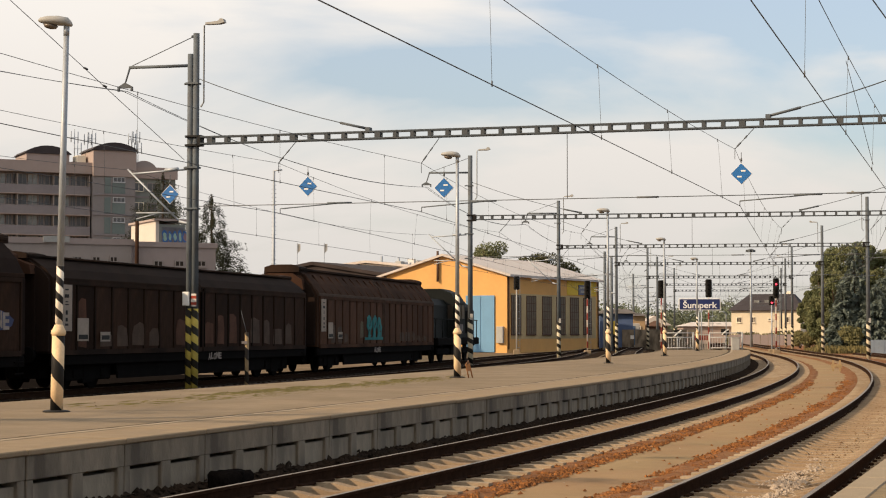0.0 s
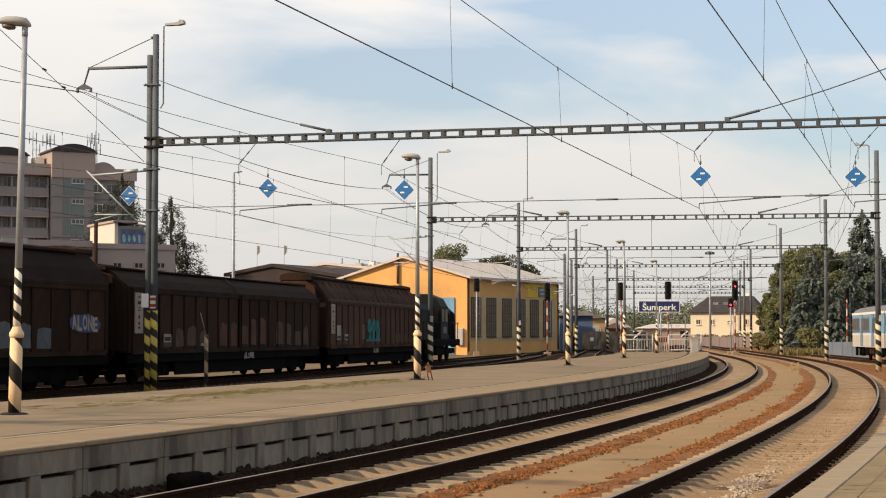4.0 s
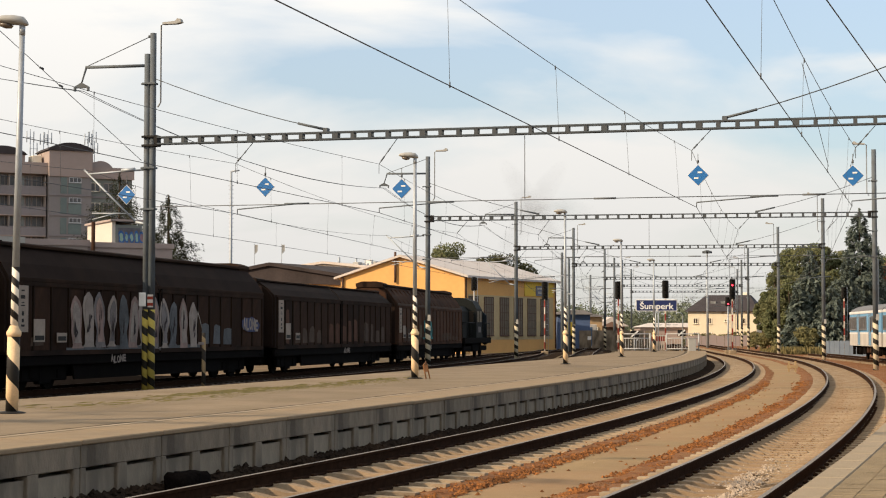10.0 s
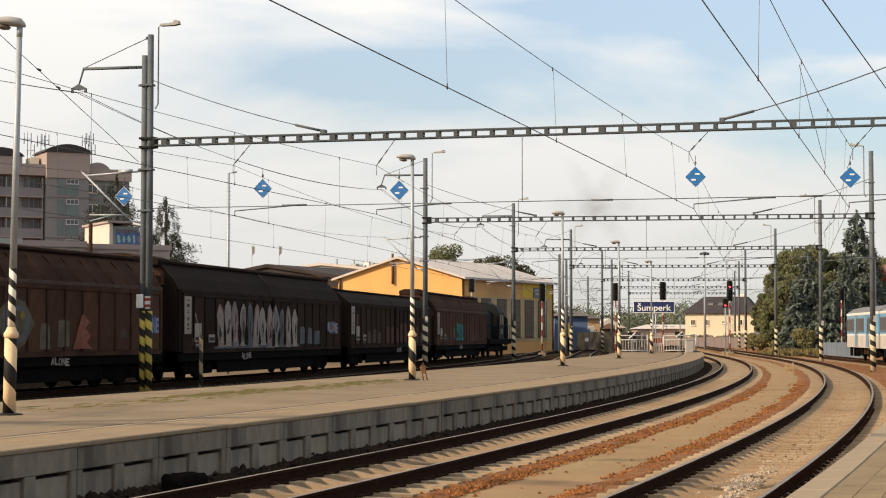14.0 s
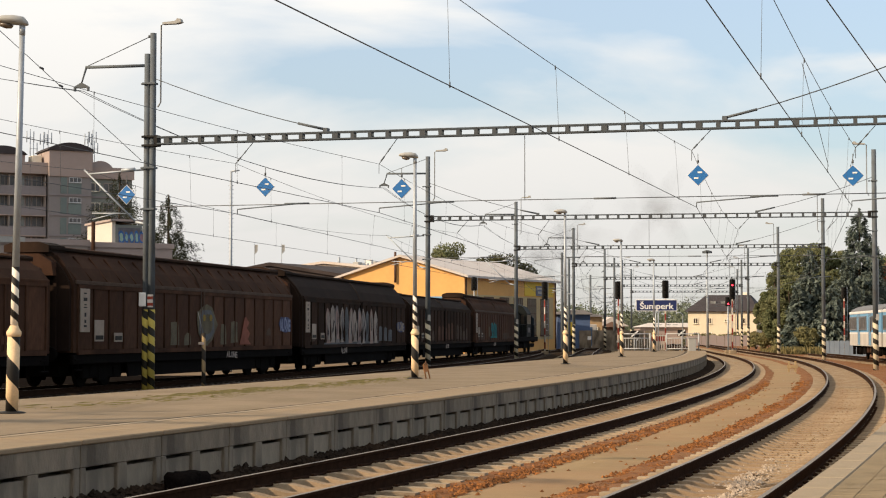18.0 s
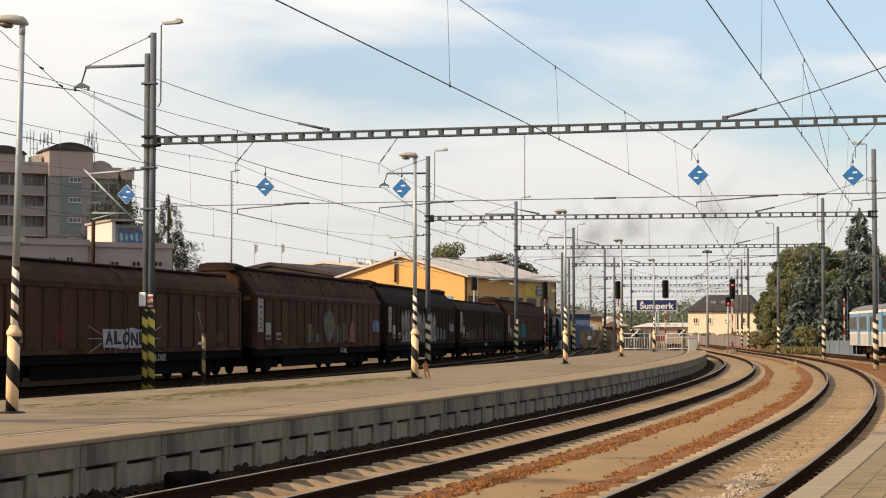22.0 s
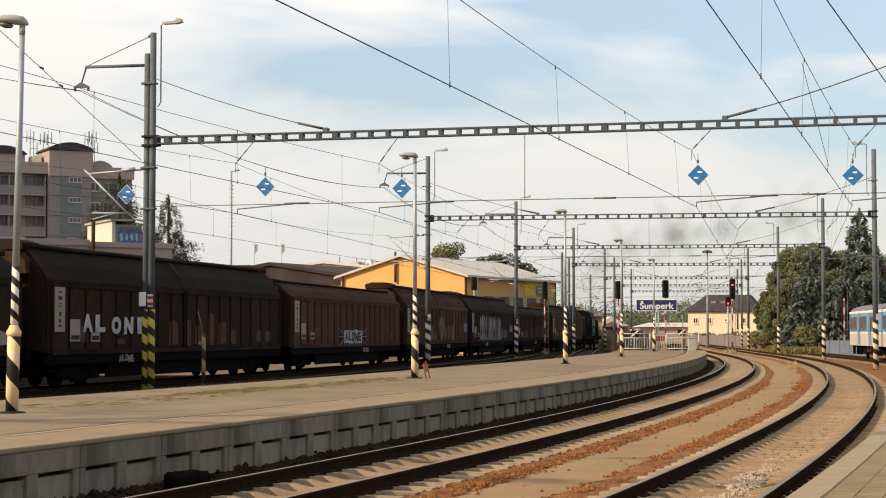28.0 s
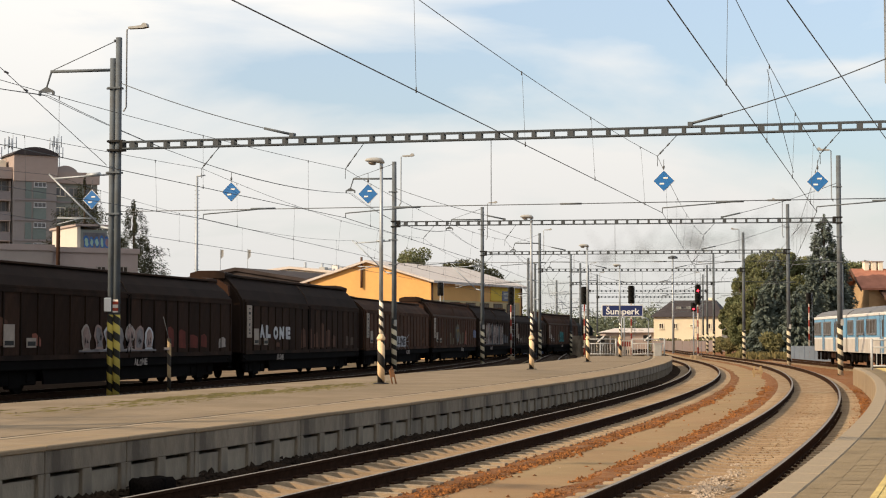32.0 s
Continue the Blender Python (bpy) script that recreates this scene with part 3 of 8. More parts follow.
# ---- rails and sleepers ----
RAIL_PROF = ((-0.066, -0.165), (0.066, -0.165), (0.066, -0.15), (0.012, -0.135), (0.012, -0.045), (0.036, -0.035), (0.036, -0.006), (0.028, 0.0), (-0.028, 0.0), (-0.036, -0.006), (-0.036, -0.035), (-0.012, -0.045), (-0.012, -0.135), (-0.066, -0.15))


def rail_mesh(o, ys, path=None):
    b = B()
    rows = []
    for y in ys:
        row = []
        for dx, z in RAIL_PROF:
            p = path(o + dx, y) if path else line(o + dx, y)
            row.append(b.verts.new((p.x, p.y, z)))
        rows.append(row)
    k = len(RAIL_PROF)
    for p, q in zip(rows[:-1], rows[1:]):
        for i in range(k):
            f = b.faces.new((p[i], q[i], q[(i + 1) % k], p[(i + 1) % k]))
            f.material_index = 1 if i == 7 else 0
    bmesh.ops.recalc_face_normals(b, faces=b.faces)
    return b


def sleeper_mesh():
    b = B()
    prof = [(-1.28, 0.02), (-0.95, 0.03), (-0.5, 0.03), (-0.28, -0.015), (0.28, -0.015), (0.5, 0.03), (0.95, 0.03), (1.28, 0.02)]
    top = [[b.verts.new((x, w * 0.088, z - 0.18)) for x, z in prof] for w in (-1, 1)]
    low = [[b.verts.new((x, w * 0.14, -0.42)) for x, z in prof] for w in (-1, 1)]
    for i in range(7):
        b.faces.new((top[0][i], top[0][i + 1], top[1][i + 1], top[1][i]))
        b.faces.new((low[0][i], low[0][i + 1], top[0][i + 1], top[0][i]))
        b.faces.new((top[1][i], top[1][i + 1], low[1][i + 1], low[1][i]))
    for i in (0, 7):
        b.faces.new((low[0][i], top[0][i], top[1][i], low[1][i]))
    bmesh.ops.recalc_face_normals(b, faces=b.faces)
    return mesh_of("sleeper", b, M_SLEEPER)


SLEEPER = sleeper_mesh()
RAIL_Y = [-40 + 3 * i for i in range(15)] + [4 + 0.75 * i for i in range(130)] + [101.5 + 3 * i for i in range(70)]
CLIP = B()
for sx in (-1, 1):
    box(CLIP, sx * 0.085 - 0.03, sx * 0.085 + 0.03, -0.06, 0.06, -0.16, -0.12, 0.012)
CLIP = mesh_of("rail_clip", CLIP, M_RAIL)


def track(name, o, label, ys, n_obj, drop, path=None, tie=None):
    root = thing(name, pose(0, 0, 0), label, "railway track", kind="structure")
    for side in (-0.7525, 0.7525):
        part("rail", rail_mesh(o + side, ys, path), [M_RAIL, M_RAILHEAD], root)
    y, done, far = (9.0 if n_obj else -30.0), 0, B()
    if n_obj:
        yy = -36.0
        while yy < 8.7:
            pp, dd = line(o, yy), (line(o, yy + 0.3) - line(o, yy - 0.3)).normalized()
            box(far, -1.28, 1.28, -0.12, 0.12, -0.4, -0.165, m=Matrix.Translation((pp.x, pp.y, drop)) @ Matrix.Rotation(math.atan2(dd.y, dd.x) - math.pi / 2, 4, "Z"))
            yy += 0.6 * dd.y
    while y < ys[-1] - 1:
        h = 0.3
        a, b = (path(o, y - h), path(o, y + h)) if path else (line(o, y - h), line(o, y + h))
        d = (b - a).normalized()
        p = path(o, y) if path else line(o, y)
        m = Matrix.Translation((p.x, p.y, drop)) @ Matrix.Rotation(math.atan2(d.y, d.x) - math.pi / 2, 4, "Z")
        if done < n_obj:
            share("sleeper", SLEEPER, root, m @ pose(random.uniform(-.02, .02), random.uniform(-.02, .02), random.uniform(-.006, .004), 0, 0, random.uniform(-.5, .5)))
            if y < 45:
                for side in (-0.7525, 0.7525):
                    share("rail_clip", CLIP, root, m @ pose(side, 0, 0))
            done += 1
        elif y < 190:
            box(far, -1.28, 1.28, -0.12, 0.12, -0.3, -0.165, m=m)
        y += 0.6 * d.y
    if far.verts:
        ob = part("far_sleepers", far, tie or M_SLEEPER, root)
        ob["kind"] = "stuff"
    else:
        far.free()
    return root


track("track_a", O_A, "curved railway track on dusty concrete sleepers beside the platform", RAIL_Y, 110, 0.0)
track("track_b", O_B, "curved railway track half buried in sandy ballast", RAIL_Y, 90, 0.008)
M_TIE = mat("oily_timber_sleeper", (0.045, 0.032, 0.022), 0.9, scale=4, vary=0.3)
FAR_RAIL_Y = [-38 + 3 * i for i in range(118)]
track("track_c", O_C, "yard track behind the platform on dark ballast", FAR_RAIL_Y, 0, 0.0, tie=M_TIE)
track("track_d", O_D, "second yard track on dark ballast", FAR_RAIL_Y, 0, 0.0, tie=M_TIE)
track("track_e", 0.0, "freight track with near-black ballast under the train", FAR_RAIL_Y, 0, 0.0, e_line, tie=M_TIE)


def side_line(o, y):
    return Vector((27.8 - (116 - y) * 0.088 - o, y, 0))


track("track_f", 0.0, "short siding with the standing railcar", [76 + 4 * i for i in range(19)], 0, 0.0, side_line)

# ---- platform on the far side of track A ----
def back_edge(y):
    return 8.65 if y < 60 else 8.65 - (y - 60) * 0.030


PLAT_Z, PLAT_END = 0.50, 118.0
PY = [-29.0 + 1.0 * i for i in range(148)]
platform = thing("platform", pose(0, 0, 0), "long sandy island platform with a precast concrete edge", "platform", kind="structure")
bm = B()
rows = []
for y in PY:
    be = back_edge(y)
    rows.append([bm.verts.new(line(o, y, z)) for o, z in ((be, -0.3), (be, PLAT_Z), (be - 0.35, PLAT_Z + 0.004), (be - 1.6, PLAT_Z - 0.006), (5.4, PLAT_Z + 0.008), (4.0, PLAT_Z - 0.004), (2.84, PLAT_Z), (2.84, 0.2))])
for p, q in zip(rows[:-1], rows[1:]):
    for i in range(7):
        bm.faces.new((p[i], p[i + 1], q[i + 1], q[i]))
bm.faces.new(rows[-1])
part("platform_surface", bm, M_PLATFORM, platform, "compacted sandy surface")
# edge slabs 2 m long, and the wall blocks below them
LEN = 1.945
ARC = [0.0]
AY = [-28 + 0.1 * i for i in range(1461)]
for a, b in zip(AY[:-1], AY[1:]):
    ARC.append(ARC[-1] + (line(1.72, b) - line(1.72, a)).length)
SLAB_D = 1.17
slab = B()
box(slab, -LEN / 2 + 0.002, LEN / 2 - 0.002, -SLAB_D, 0.0, 0.455, PLAT_Z + 0.012, 0.012)
box(slab, -LEN / 2 + 0.002, LEN / 2 - 0.002, -SLAB_D - 0.004, -SLAB_D + 0.13, 0.455, PLAT_Z + 0.018, 0.006, mi=1)
# dark strip behind the lip, drawn in place of an open slot
box(slab, -LEN / 2, LEN / 2, -SLAB_D - 0.16, -SLAB_D - 0.006, 0.455, PLAT_Z + 0.009, mi=2)
slab = mesh_of("edge_slab", slab, [M_EDGE, M_LIP, M_JOINT])
blk = B()
L2 = LEN / 2 - 0.012
box(blk, -L2, L2, -0.36, -0.068, -0.5, 0.168, mi=1)
box(blk, -L2, L2, -0.36, -0.30, 0.16, 0.22)
box(blk, -L2, L2, -0.36, -0.02, 0.215, 0.4545, 0.008)
for x0, x1 in ((-L2, -L2 + 0.12), (-0.11, 0.11), (L2 - 0.12, L2)):
    box(blk, x0, x1, -0.2, -0.022, -0.5, 0.2155, 0.01)
blk = mesh_of("wall_block", blk, [M_WALL, M_BAY])
s = float(np.interp(18.80, AY, ARC)) % LEN + LEN / 2
while s < ARC[-1] - LEN / 2:
    y = float(np.interp(s, ARC, AY))
    d = (line(1.72, y + 0.3) - line(1.72, y - 0.3)).normalized()
    m = Matrix.Translation(line(1.72, y)) @ Matrix.Rotation(math.atan2(d.y, d.x), 4, "Z")
    # x along, y to the left: mirror so that the front looks to the track
    m = m @ Matrix.Rotation(math.pi, 4, "Z")
    share("edge_slab", slab, platform, m @ pose(0, 0, random.uniform(-.004, .004)))
    share("wall_block", blk, platform, m @ pose(0, random.uniform(-.006, .006), 0))
    s += LEN

# ---- platform on which the camera stands ----
platform_r = thing("station_platform", pose(0, 0, 0), "paved station platform with a pale concrete kerb", "platform", kind="structure")
RY = [-30 + 1.0 * i for i in range(104)]


def r_edge(y):
    return -6.21


bm = B()
rows = []
for y in RY:
    e = r_edge(y)
    rows.append([bm.verts.new(line(o, y, z)) for o, z in ((e, -0.4), (e, PLAT_Z - 0.05), (e - 0.25, PLAT_Z - 0.05), (e - 0.25, PLAT_Z - 0.016), (-16.0, PLAT_Z - 0.016), (-16.0, -0.4))])
for p, q in zip(rows[:-1], rows[1:]):
    for i in range(5):
        bm.faces.new((p[i], p[i + 1], q[i + 1], q[i]))
bm.faces.new(rows[-1])
part("platform_base", bm, M_EDGE, platform_r)
kerb = B()
box(kerb, -0.498, 0.498, -0.25, 0.0, -0.38, PLAT_Z, 0.012)
kerb = mesh_of("kerb_block", kerb, M_KERB)
y = -29.0
while y < 72.6:
    d = (line(r_edge(y + 0.3), y + 0.3) - line(r_edge(y - 0.3), y - 0.3)).normalized()
    share("kerb_block", kerb, platform_r, Matrix.Translation(line(r_edge(y), y)) @ Matrix.Rotation(math.atan2(d.y, d.x), 4, "Z"))
    y += d.y
pav = B()
box(pav, -0.0992, 0.0992, -0.0992, 0.0992, -0.08, 0, 0.004)
pav = mesh_of("paver", pav, M_PAVER)
M_TACTILE = mat("yellowed_tactile_slab", (0.52, 0.40, 0.16), 0.9, scale=3, vary=0.15, bump=0.4, rnd=0.1)
tac = B()
box(tac, -0.198, 0.198, -0.198, 0.198, -0.08, 0.004, 0.006)
for i in range(4):
    box(tac, -0.19, 0.19, -0.16 + i * 0.1, -0.12 + i * 0.1, 0.004, 0.010)
tac = mesh_of("tactile_slab", tac, M_TACTILE)
n_pav, joined = 0, ([], [])
y = -9.5
while y < 71:
    d = (line(-6.6, y + 0.3) - line(-6.6, y - 0.3)).normalized()
    row_m = Matrix.Rotation(math.atan2(d.y, d.x), 4, "Z")
    for k in range(19):
        o = -6.565 - 0.2 * k
        if -7.40 < o < -6.98:
            continue
        m = Matrix.Translation(line(o, y + (0.1 if k % 2 else 0), PLAT_Z - 0.004 + random.uniform(-.0015, .0015))) @ row_m
        if n_pav < 300 and k < 13 and y > 10:
            share("paver", pav, platform_r, m)
            n_pav += 1
        else:
            i0 = len(joined[0])
            for c in ((-.098, -.098, 0), (.098, -.098, 0), (.098, .098, 0), (-.098, .098, 0)):
                joined[0].append(m @ Vector(c))
            joined[1].append((i0, i0 + 1, i0 + 2, i0 + 3))
    y += 0.2 * d.y
me = bpy.data.meshes.new("far_pavers")
me.from_pydata(joined[0], [], joined[1])
me.materials.append(M_PAVER)
ob = new("far_pavers", me)
ob.parent, ob["kind"] = platform_r, "stuff"
y = -9.0
while y < 71:
    d = (line(-7.2, y + 0.3) - line(-7.2, y - 0.3)).normalized()
    share("tactile_slab", tac, platform_r, Matrix.Translation(line(-7.19, y, PLAT_Z - 0.002)) @ Matrix.Rotation(math.atan2(d.y, d.x), 4, "Z"))
    y += 0.4 * d.y

# weeds and moss on the platform
gv_, gf_, mv_, mf_ = [], [], [], []
grng = random.Random(3)
for cy, co, ly, lo, n in ((30.5, 5.7, 1.5, 0.22, 60), (36.5, 6.4, 2.4, 0.34, 190), (33.5, 6.8, 1.5, 0.22, 70), (40.0, 5.9, 2.0, 0.30, 130), (43.5, 6.6, 1.6, 0.22, 60), (27.6, 6.2, 1.5, 0.30, 40)):
    for _ in range(n):
        o, y = co + grng.gauss(0, lo), cy + grng.gauss(0, ly)
        ry, ro, k = grng.uniform(0.12, 0.6), grng.uniform(0.03, 0.10), len(mv_)
        mv_.append(line(o, y, PLAT_Z + 0.010 + 0.004 * grng.random()))
        for i in range(9):
            a, q = i * 0.698, grng.uniform(0.55, 1.2)
            mv_.append(line(o + ro * q * math.cos(a), y + ry * q * math.sin(a), PLAT_Z - 0.004))
        mf_ += [(k, k + 1 + i, k + 1 + (i + 1) % 9) for i in range(9)]
        for _ in range(2):
            p = line(o + grng.gauss(0, 0.08), y + grng.gauss(0, 0.35), PLAT_Z)
            a, hgt, k = grng.uniform(0, 6.28), grng.uniform(0.006, 0.016), len(gv_)
            dx, dy = 0.012 * math.cos(a), 0.012 * math.sin(a)
            gv_ += [(p.x - dx, p.y - dy, p.z), (p.x + dx, p.y + dy, p.z), (p.x + grng.uniform(-.03, .03), p.y + grng.uniform(-.03, .03), p.z + hgt)]
            gf_.append((k, k + 1, k + 2))
for nm, vs_, fs_, m_, lb in (("platform_weeds", gv_, gf_, M_GRASS, "low yellowed weeds growing through the sandy platform"), ("platform_moss", mv_, mf_, M_MOSS, "flat olive moss patches on the sandy platform")):
    me = bpy.data.meshes.new(nm)
    me.from_pydata(vs_, [], fs_)
    me.materials.append(m_)
    tagged(new(nm, me), lb, "weeds", kind="stuff")

# ---- platform lamps ----
def lamp_post(x, y, lean=0.0):
    root = thing("platform_lamp", pose(x, y, PLAT_Z, 0, lean, 0), "galvanised platform lamp with amber and black banded foot", "street lamp", "lamps along the platform")
    b = B()
    lathe(b, ((0.20, 0), (0.20, 0.02), (0.14, 0.035)), 14)
    part("base_plate", b, M_BLACK, root)
    b = B()
    lathe(b, ((0.092, 0.02), (0.092, 1.10)), 14)
    part("foot_sleeve", b, M_STRIPE_Y, root, "amber sleeve with black slanting bands")
    part("sleeve_cap", lathe(B(), ((0.093, 1.10), (0.108, 1.13), (0.108, 1.17), (0.085, 1.20), (0.058, 1.26)), 14), M_AMBER, root, "pale amber flared cap")
    b = B()
    lathe(b, ((0.056, 1.2), (0.054, 2.1)), 12)
    part("banded_pole", b, M_STRIPE_W, root, "pale and black banded lower pole")
    b = B()
    lathe(b, ((0.054, 2.1), (0.040, 5.52)), 12)
    lathe(b, ((0.044, 5.44), (0.044, 5.60)), 10)
    part("pole", b, M_GALV, root)
    b = B()
    rows = []
    for i, (x, hw, z0, z1) in enumerate(((-0.36, 0.03, 0.0, 0.02), (-0.33, 0.09, -0.03, 0.06), (-0.22, 0.135, -0.05, 0.10), (-0.08, 0.14, -0.045, 0.125), (0.06, 0.11, -0.03, 0.12), (0.12, 0.06, -0.02, 0.07), (0.14, 0.035, 0.0, 0.04))):
        rows.append([b.verts.new((x, hw * math.cos(a), (z0 + z1) / 2 + ((z1 - z0) / 2) * math.sin(a) * (1.0 if math.sin(a) > 0 else 0.7))) for a in (k * math.pi / 6 for k in range(12))])
    for p, q in zip(rows[:-1], rows[1:]):
        for k in range(12):
            b.faces.new((p[k], q[k], q[(k + 1) % 12], p[(k + 1) % 12]))
    b.faces.new(rows[0])
    b.faces.new(rows[-1][::-1])
    bmesh.ops.recalc_face_normals(b, faces=b.faces)
    head = part("lamp_head", b, M_GREYBOX, root, "grey-white cobra lamp head", m=pose(-0.06, 0, 5.60, 0, 8, 0), smooth=True)
    part("lamp_glass", lathe(B(), ((0.02, -0.085), (0.085, -0.07), (0.11, -0.03)), 12, at=(-0.17, 0, 0)), M_GLASS_SMOKE, head, "smoky brown bowl", smooth=True)
    return root


LAMPS = [(-6.16, 25.9, 0.95), (-0.71, 45.7, 0.0), (4.52, 66.8, 0.0), (8.65, 87.6, 0.0), (12.95, 111.0, 0.0)]
for x, y, ln in LAMPS:
    lamp_post(x, y, ln)


M_STRIPE_PLATE = striped("red_white_plate", (0.6, 0.56, 0.5), (0.30, 0.05, 0.03), 0.2, 0.0)


# ---- portals of the overhead line ----
def batten_mesh(wd):
    b = B()
    for yc in (-0.12, 0.12):
        box(b, -wd, wd, yc - 0.02, yc + 0.02, -0.10, 0.10)
    box(b, -0.03, 0.03, -0.12, 0.12, 0.08, 0.105)
    return mesh_of("batten", b, M_TRUSS)


BATTEN, BATTEN_WIDE = batten_mesh(0.055), batten_mesh(0.09)


def portal(L, R, zb=7.70, h=11.0, detail=True, feeder=True, right=True, bands=None, twin=False):
    L, R = Vector((L[0], L[1], 0)), Vector((R[0], R[1], 0))
    d = (R - L)
    w = d.length
    ang = math.atan2(d.y, d.x)
    root = thing("catenary_portal", Matrix.Translation(L) @ Matrix.Rotation(ang, 4, "Z"), "grey steel catenary portal with a batten beam and banded masts", "catenary portal", "portals over the tracks")
    for x, sgn in ((0.0, 1),) + (((w, -1),) if right else ()):
        if twin and sgn > 0:
            b, feet, rf = lathe(lathe(B(), ((0.108, 1.9), (0.098, h)), 12, at=(x + 0.1 * sgn, 0, 0)), ((0.108, 1.6), (0.098, h - 0.65)), 12, at=(x - 0.1 * sgn, 0.02, 0)), (0.1, -0.1), 0.112
        else:
            b, feet, rf = lathe(B(), ((0.138, 1.9), (0.118, h)), 14, at=(x, 0, 0)), (0.0,), 0.145
        mast = part("mast", b, M_MAST, root, "paired grey tubular mast" if len(feet) > 1 else "grey tubular mast")
        for dx in feet:
            part("banded_foot", lathe(B(), ((rf, 0), (rf, 2.72)), 14), bands, mast, "yellow and black warning bands" if bands is M_STRIPE_MAST else "chalky and black warning bands", m=pose(x + dx, 0, -0.33))
        b = B()
        box(b, x - 0.34, x + 0.34, -0.3, 0.3, -0.5, -0.30, 0.03)
        part("footing", b, M_EDGE, mast)
        b = B()
        cw = 0.20 if len(feet) > 1 else 0.15
        for zc in (zb + 0.13, zb - 0.15):
            box(b, x - cw - 0.02, x + cw + 0.02, -0.16, 0.16, zc - 0.035, zc + 0.035, 0.01)
        box(b, min(x + cw * sgn, x + 0.32 * sgn), max(x + cw * sgn, x + 0.32 * sgn), -0.15, 0.15, zb - 0.18, zb + 0.17, 0.01)
        part("beam_clamp", b, M_BLACK, mast)
        # small service lamp on a bent tube
        b = B()
        lx = x + 0.36 * sgn
        polytube(b, ((lx - 0.1 * sgn, 0, h - 2.35), (lx, 0, h - 2.2), (lx, 0, h + 0.24), (lx + 0.12 * sgn, 0, h + 0.30)), 0.028, 6)
        lamp = part("mast_lamp", b, M_GALV, mast, "slim bent lamp tube")
        lu = [(lx + 0.08 * sgn, h + 0.26), (lx + 0.55 * sgn, h + 0.26), (lx + 0.72 * sgn, h + 0.30), (lx + 0.68 * sgn, h + 0.41), (lx + 0.58 * sgn, h + 0.43), (lx + 0.50 * sgn, h + 0.35), (lx + 0.08 * sgn, h + 0.32)]
        part("luminaire", prism(B(), lu, -0.1, 0.1, plane="xz"), M_GREYBOX, lamp, "flat pale luminaire")
        if detail:
            if len(feet) > 1:
                part("sign_plate", box(B(), x - 0.25, x - 0.02, -0.20, -0.13, 2.48, 2.92, 0.02), M_WHITE, mast, "white enamel plate")
                part("sign_plate", box(B(), x + 0.02, x + 0.20, -0.135, -0.115, 2.46, 2.86), M_STRIPE_PLATE, mast, "red and white banded plate")
            else:
                part("sign_plate", box(B(), x + 0.02, x + 0.17, -0.175, -0.15, 2.3, 2.62), M_GREYBOX, mast, "small grey plate")
            for zz in (h - 1.6, 6.85, 5.55):
                b = box(B(), x - cw - 0.01, x + cw + 0.01, -0.145, 0.145, zz - 0.028, zz + 0.028)
                tube(b, (x - 0.3, 0, zz), (x - 0.2, 0, zz), 0.035, 0.035, 8)
                part("clamp_band", b, M_MAST, mast)
    # beam: four chords with battens
    for zc in (zb - 0.105, zb + 0.105):
        for yc in (-0.12, 0.12):
            part("chord", box(B(), 0.3, w - 0.3, yc - 0.03, yc + 0.03, zc - 0.022, zc + 0.022), M_TRUSS, root)
    far = B()
    x, i = 0.62, 0
    while x < w - 0.4:
        if detail:
            share("batten", BATTEN_WIDE if i % 5 == 0 else BATTEN, root, pose(x, 0, zb))
        else:
            box(far, x - 0.075, x + 0.075, -0.13, 0.13, zb - 0.10, zb + 0.10)
        x += 0.555
        i += 1
    if detail:
        far.free()
    else:
        part("battens", far, M_TRUSS, root)["kind"] = "stuff"
    # stays from the mast tops down to the beam
    for x0, x1 in ((0.1, 5.85),) + (((w - 0.1, w - 5.9),) if right else ()):
        b = B()
        a, c = Vector((x0, 0, h - 1.42)), Vector((x1, 0, zb + 0.2))
        for dy in (-0.03, 0.03):
            polytube(b, [a.lerp(c, i / 8) + Vector((0, dy, -0.5 * (i / 8) * (1 - i / 8))) for i in range(9)], 0.013, 5)
        e = a.lerp(c, 0.84) - Vector((0, 0, 0.07))
        tube(b, e, c, 0.04, 0.04, 8)
        box(b, x1 - 0.07, x1 + 0.07, -0.13, 0.13, zb + 0.1, zb + 0.24)
        part("stay", b, M_MAST, root)
    # steady wire below the beam
    b = B()
    tube(b, (0.2, 0, 5.62), (w - 0.2, 0, 5.62), 0.014, 0.014, 6)
    for fx in (0.592, 0.845):
        tube(b, (w * fx, 0, 5.62), (w * fx + 0.65, 0, 5.62), 0.028, 0.028, 8)
    tube(b, (w * 0.505, 0, 5.62), (w * 0.505, 0, zb - 0.1), 0.012, 0.012, 6)
    part("steady_wire", b, M_WIRE, root)
    if feeder:
        b = B()
        tube(b, (0, 0, 10.1), (-2.22, 0, 10.12), 0.05, 0.05, 8)
        tube(b, (0, 0, h - 0.1), (-2.15, 0, 10.16), 0.014, 0.014, 6)
        tube(b, (-0.06, 0, h - 0.1), (0.0, 0, h - 0.1), 0.05, 0.05, 6)
        tube(b, (-2.2, 0, 10.12), (-2.36, 0, 9.62), 0.035, 0.025, 8)
        prism(b, [(-2.62, 9.5), (-2.36, 9.64), (-2.1, 9.5), (-2.1, 9.36), (-2.16, 9.36), (-2.16, 9.46), (-2.56, 9.46), (-2.56, 9.36), (-2.62, 9.36)], -0.04, 0.04, plane="xz")
        part("feeder_bracket", b, M_MAST, root)
        b = B()
        tube(b, (-0.2, 0, 6.80), (-2.1, 0, 6.70), 0.03, 0.03, 8)
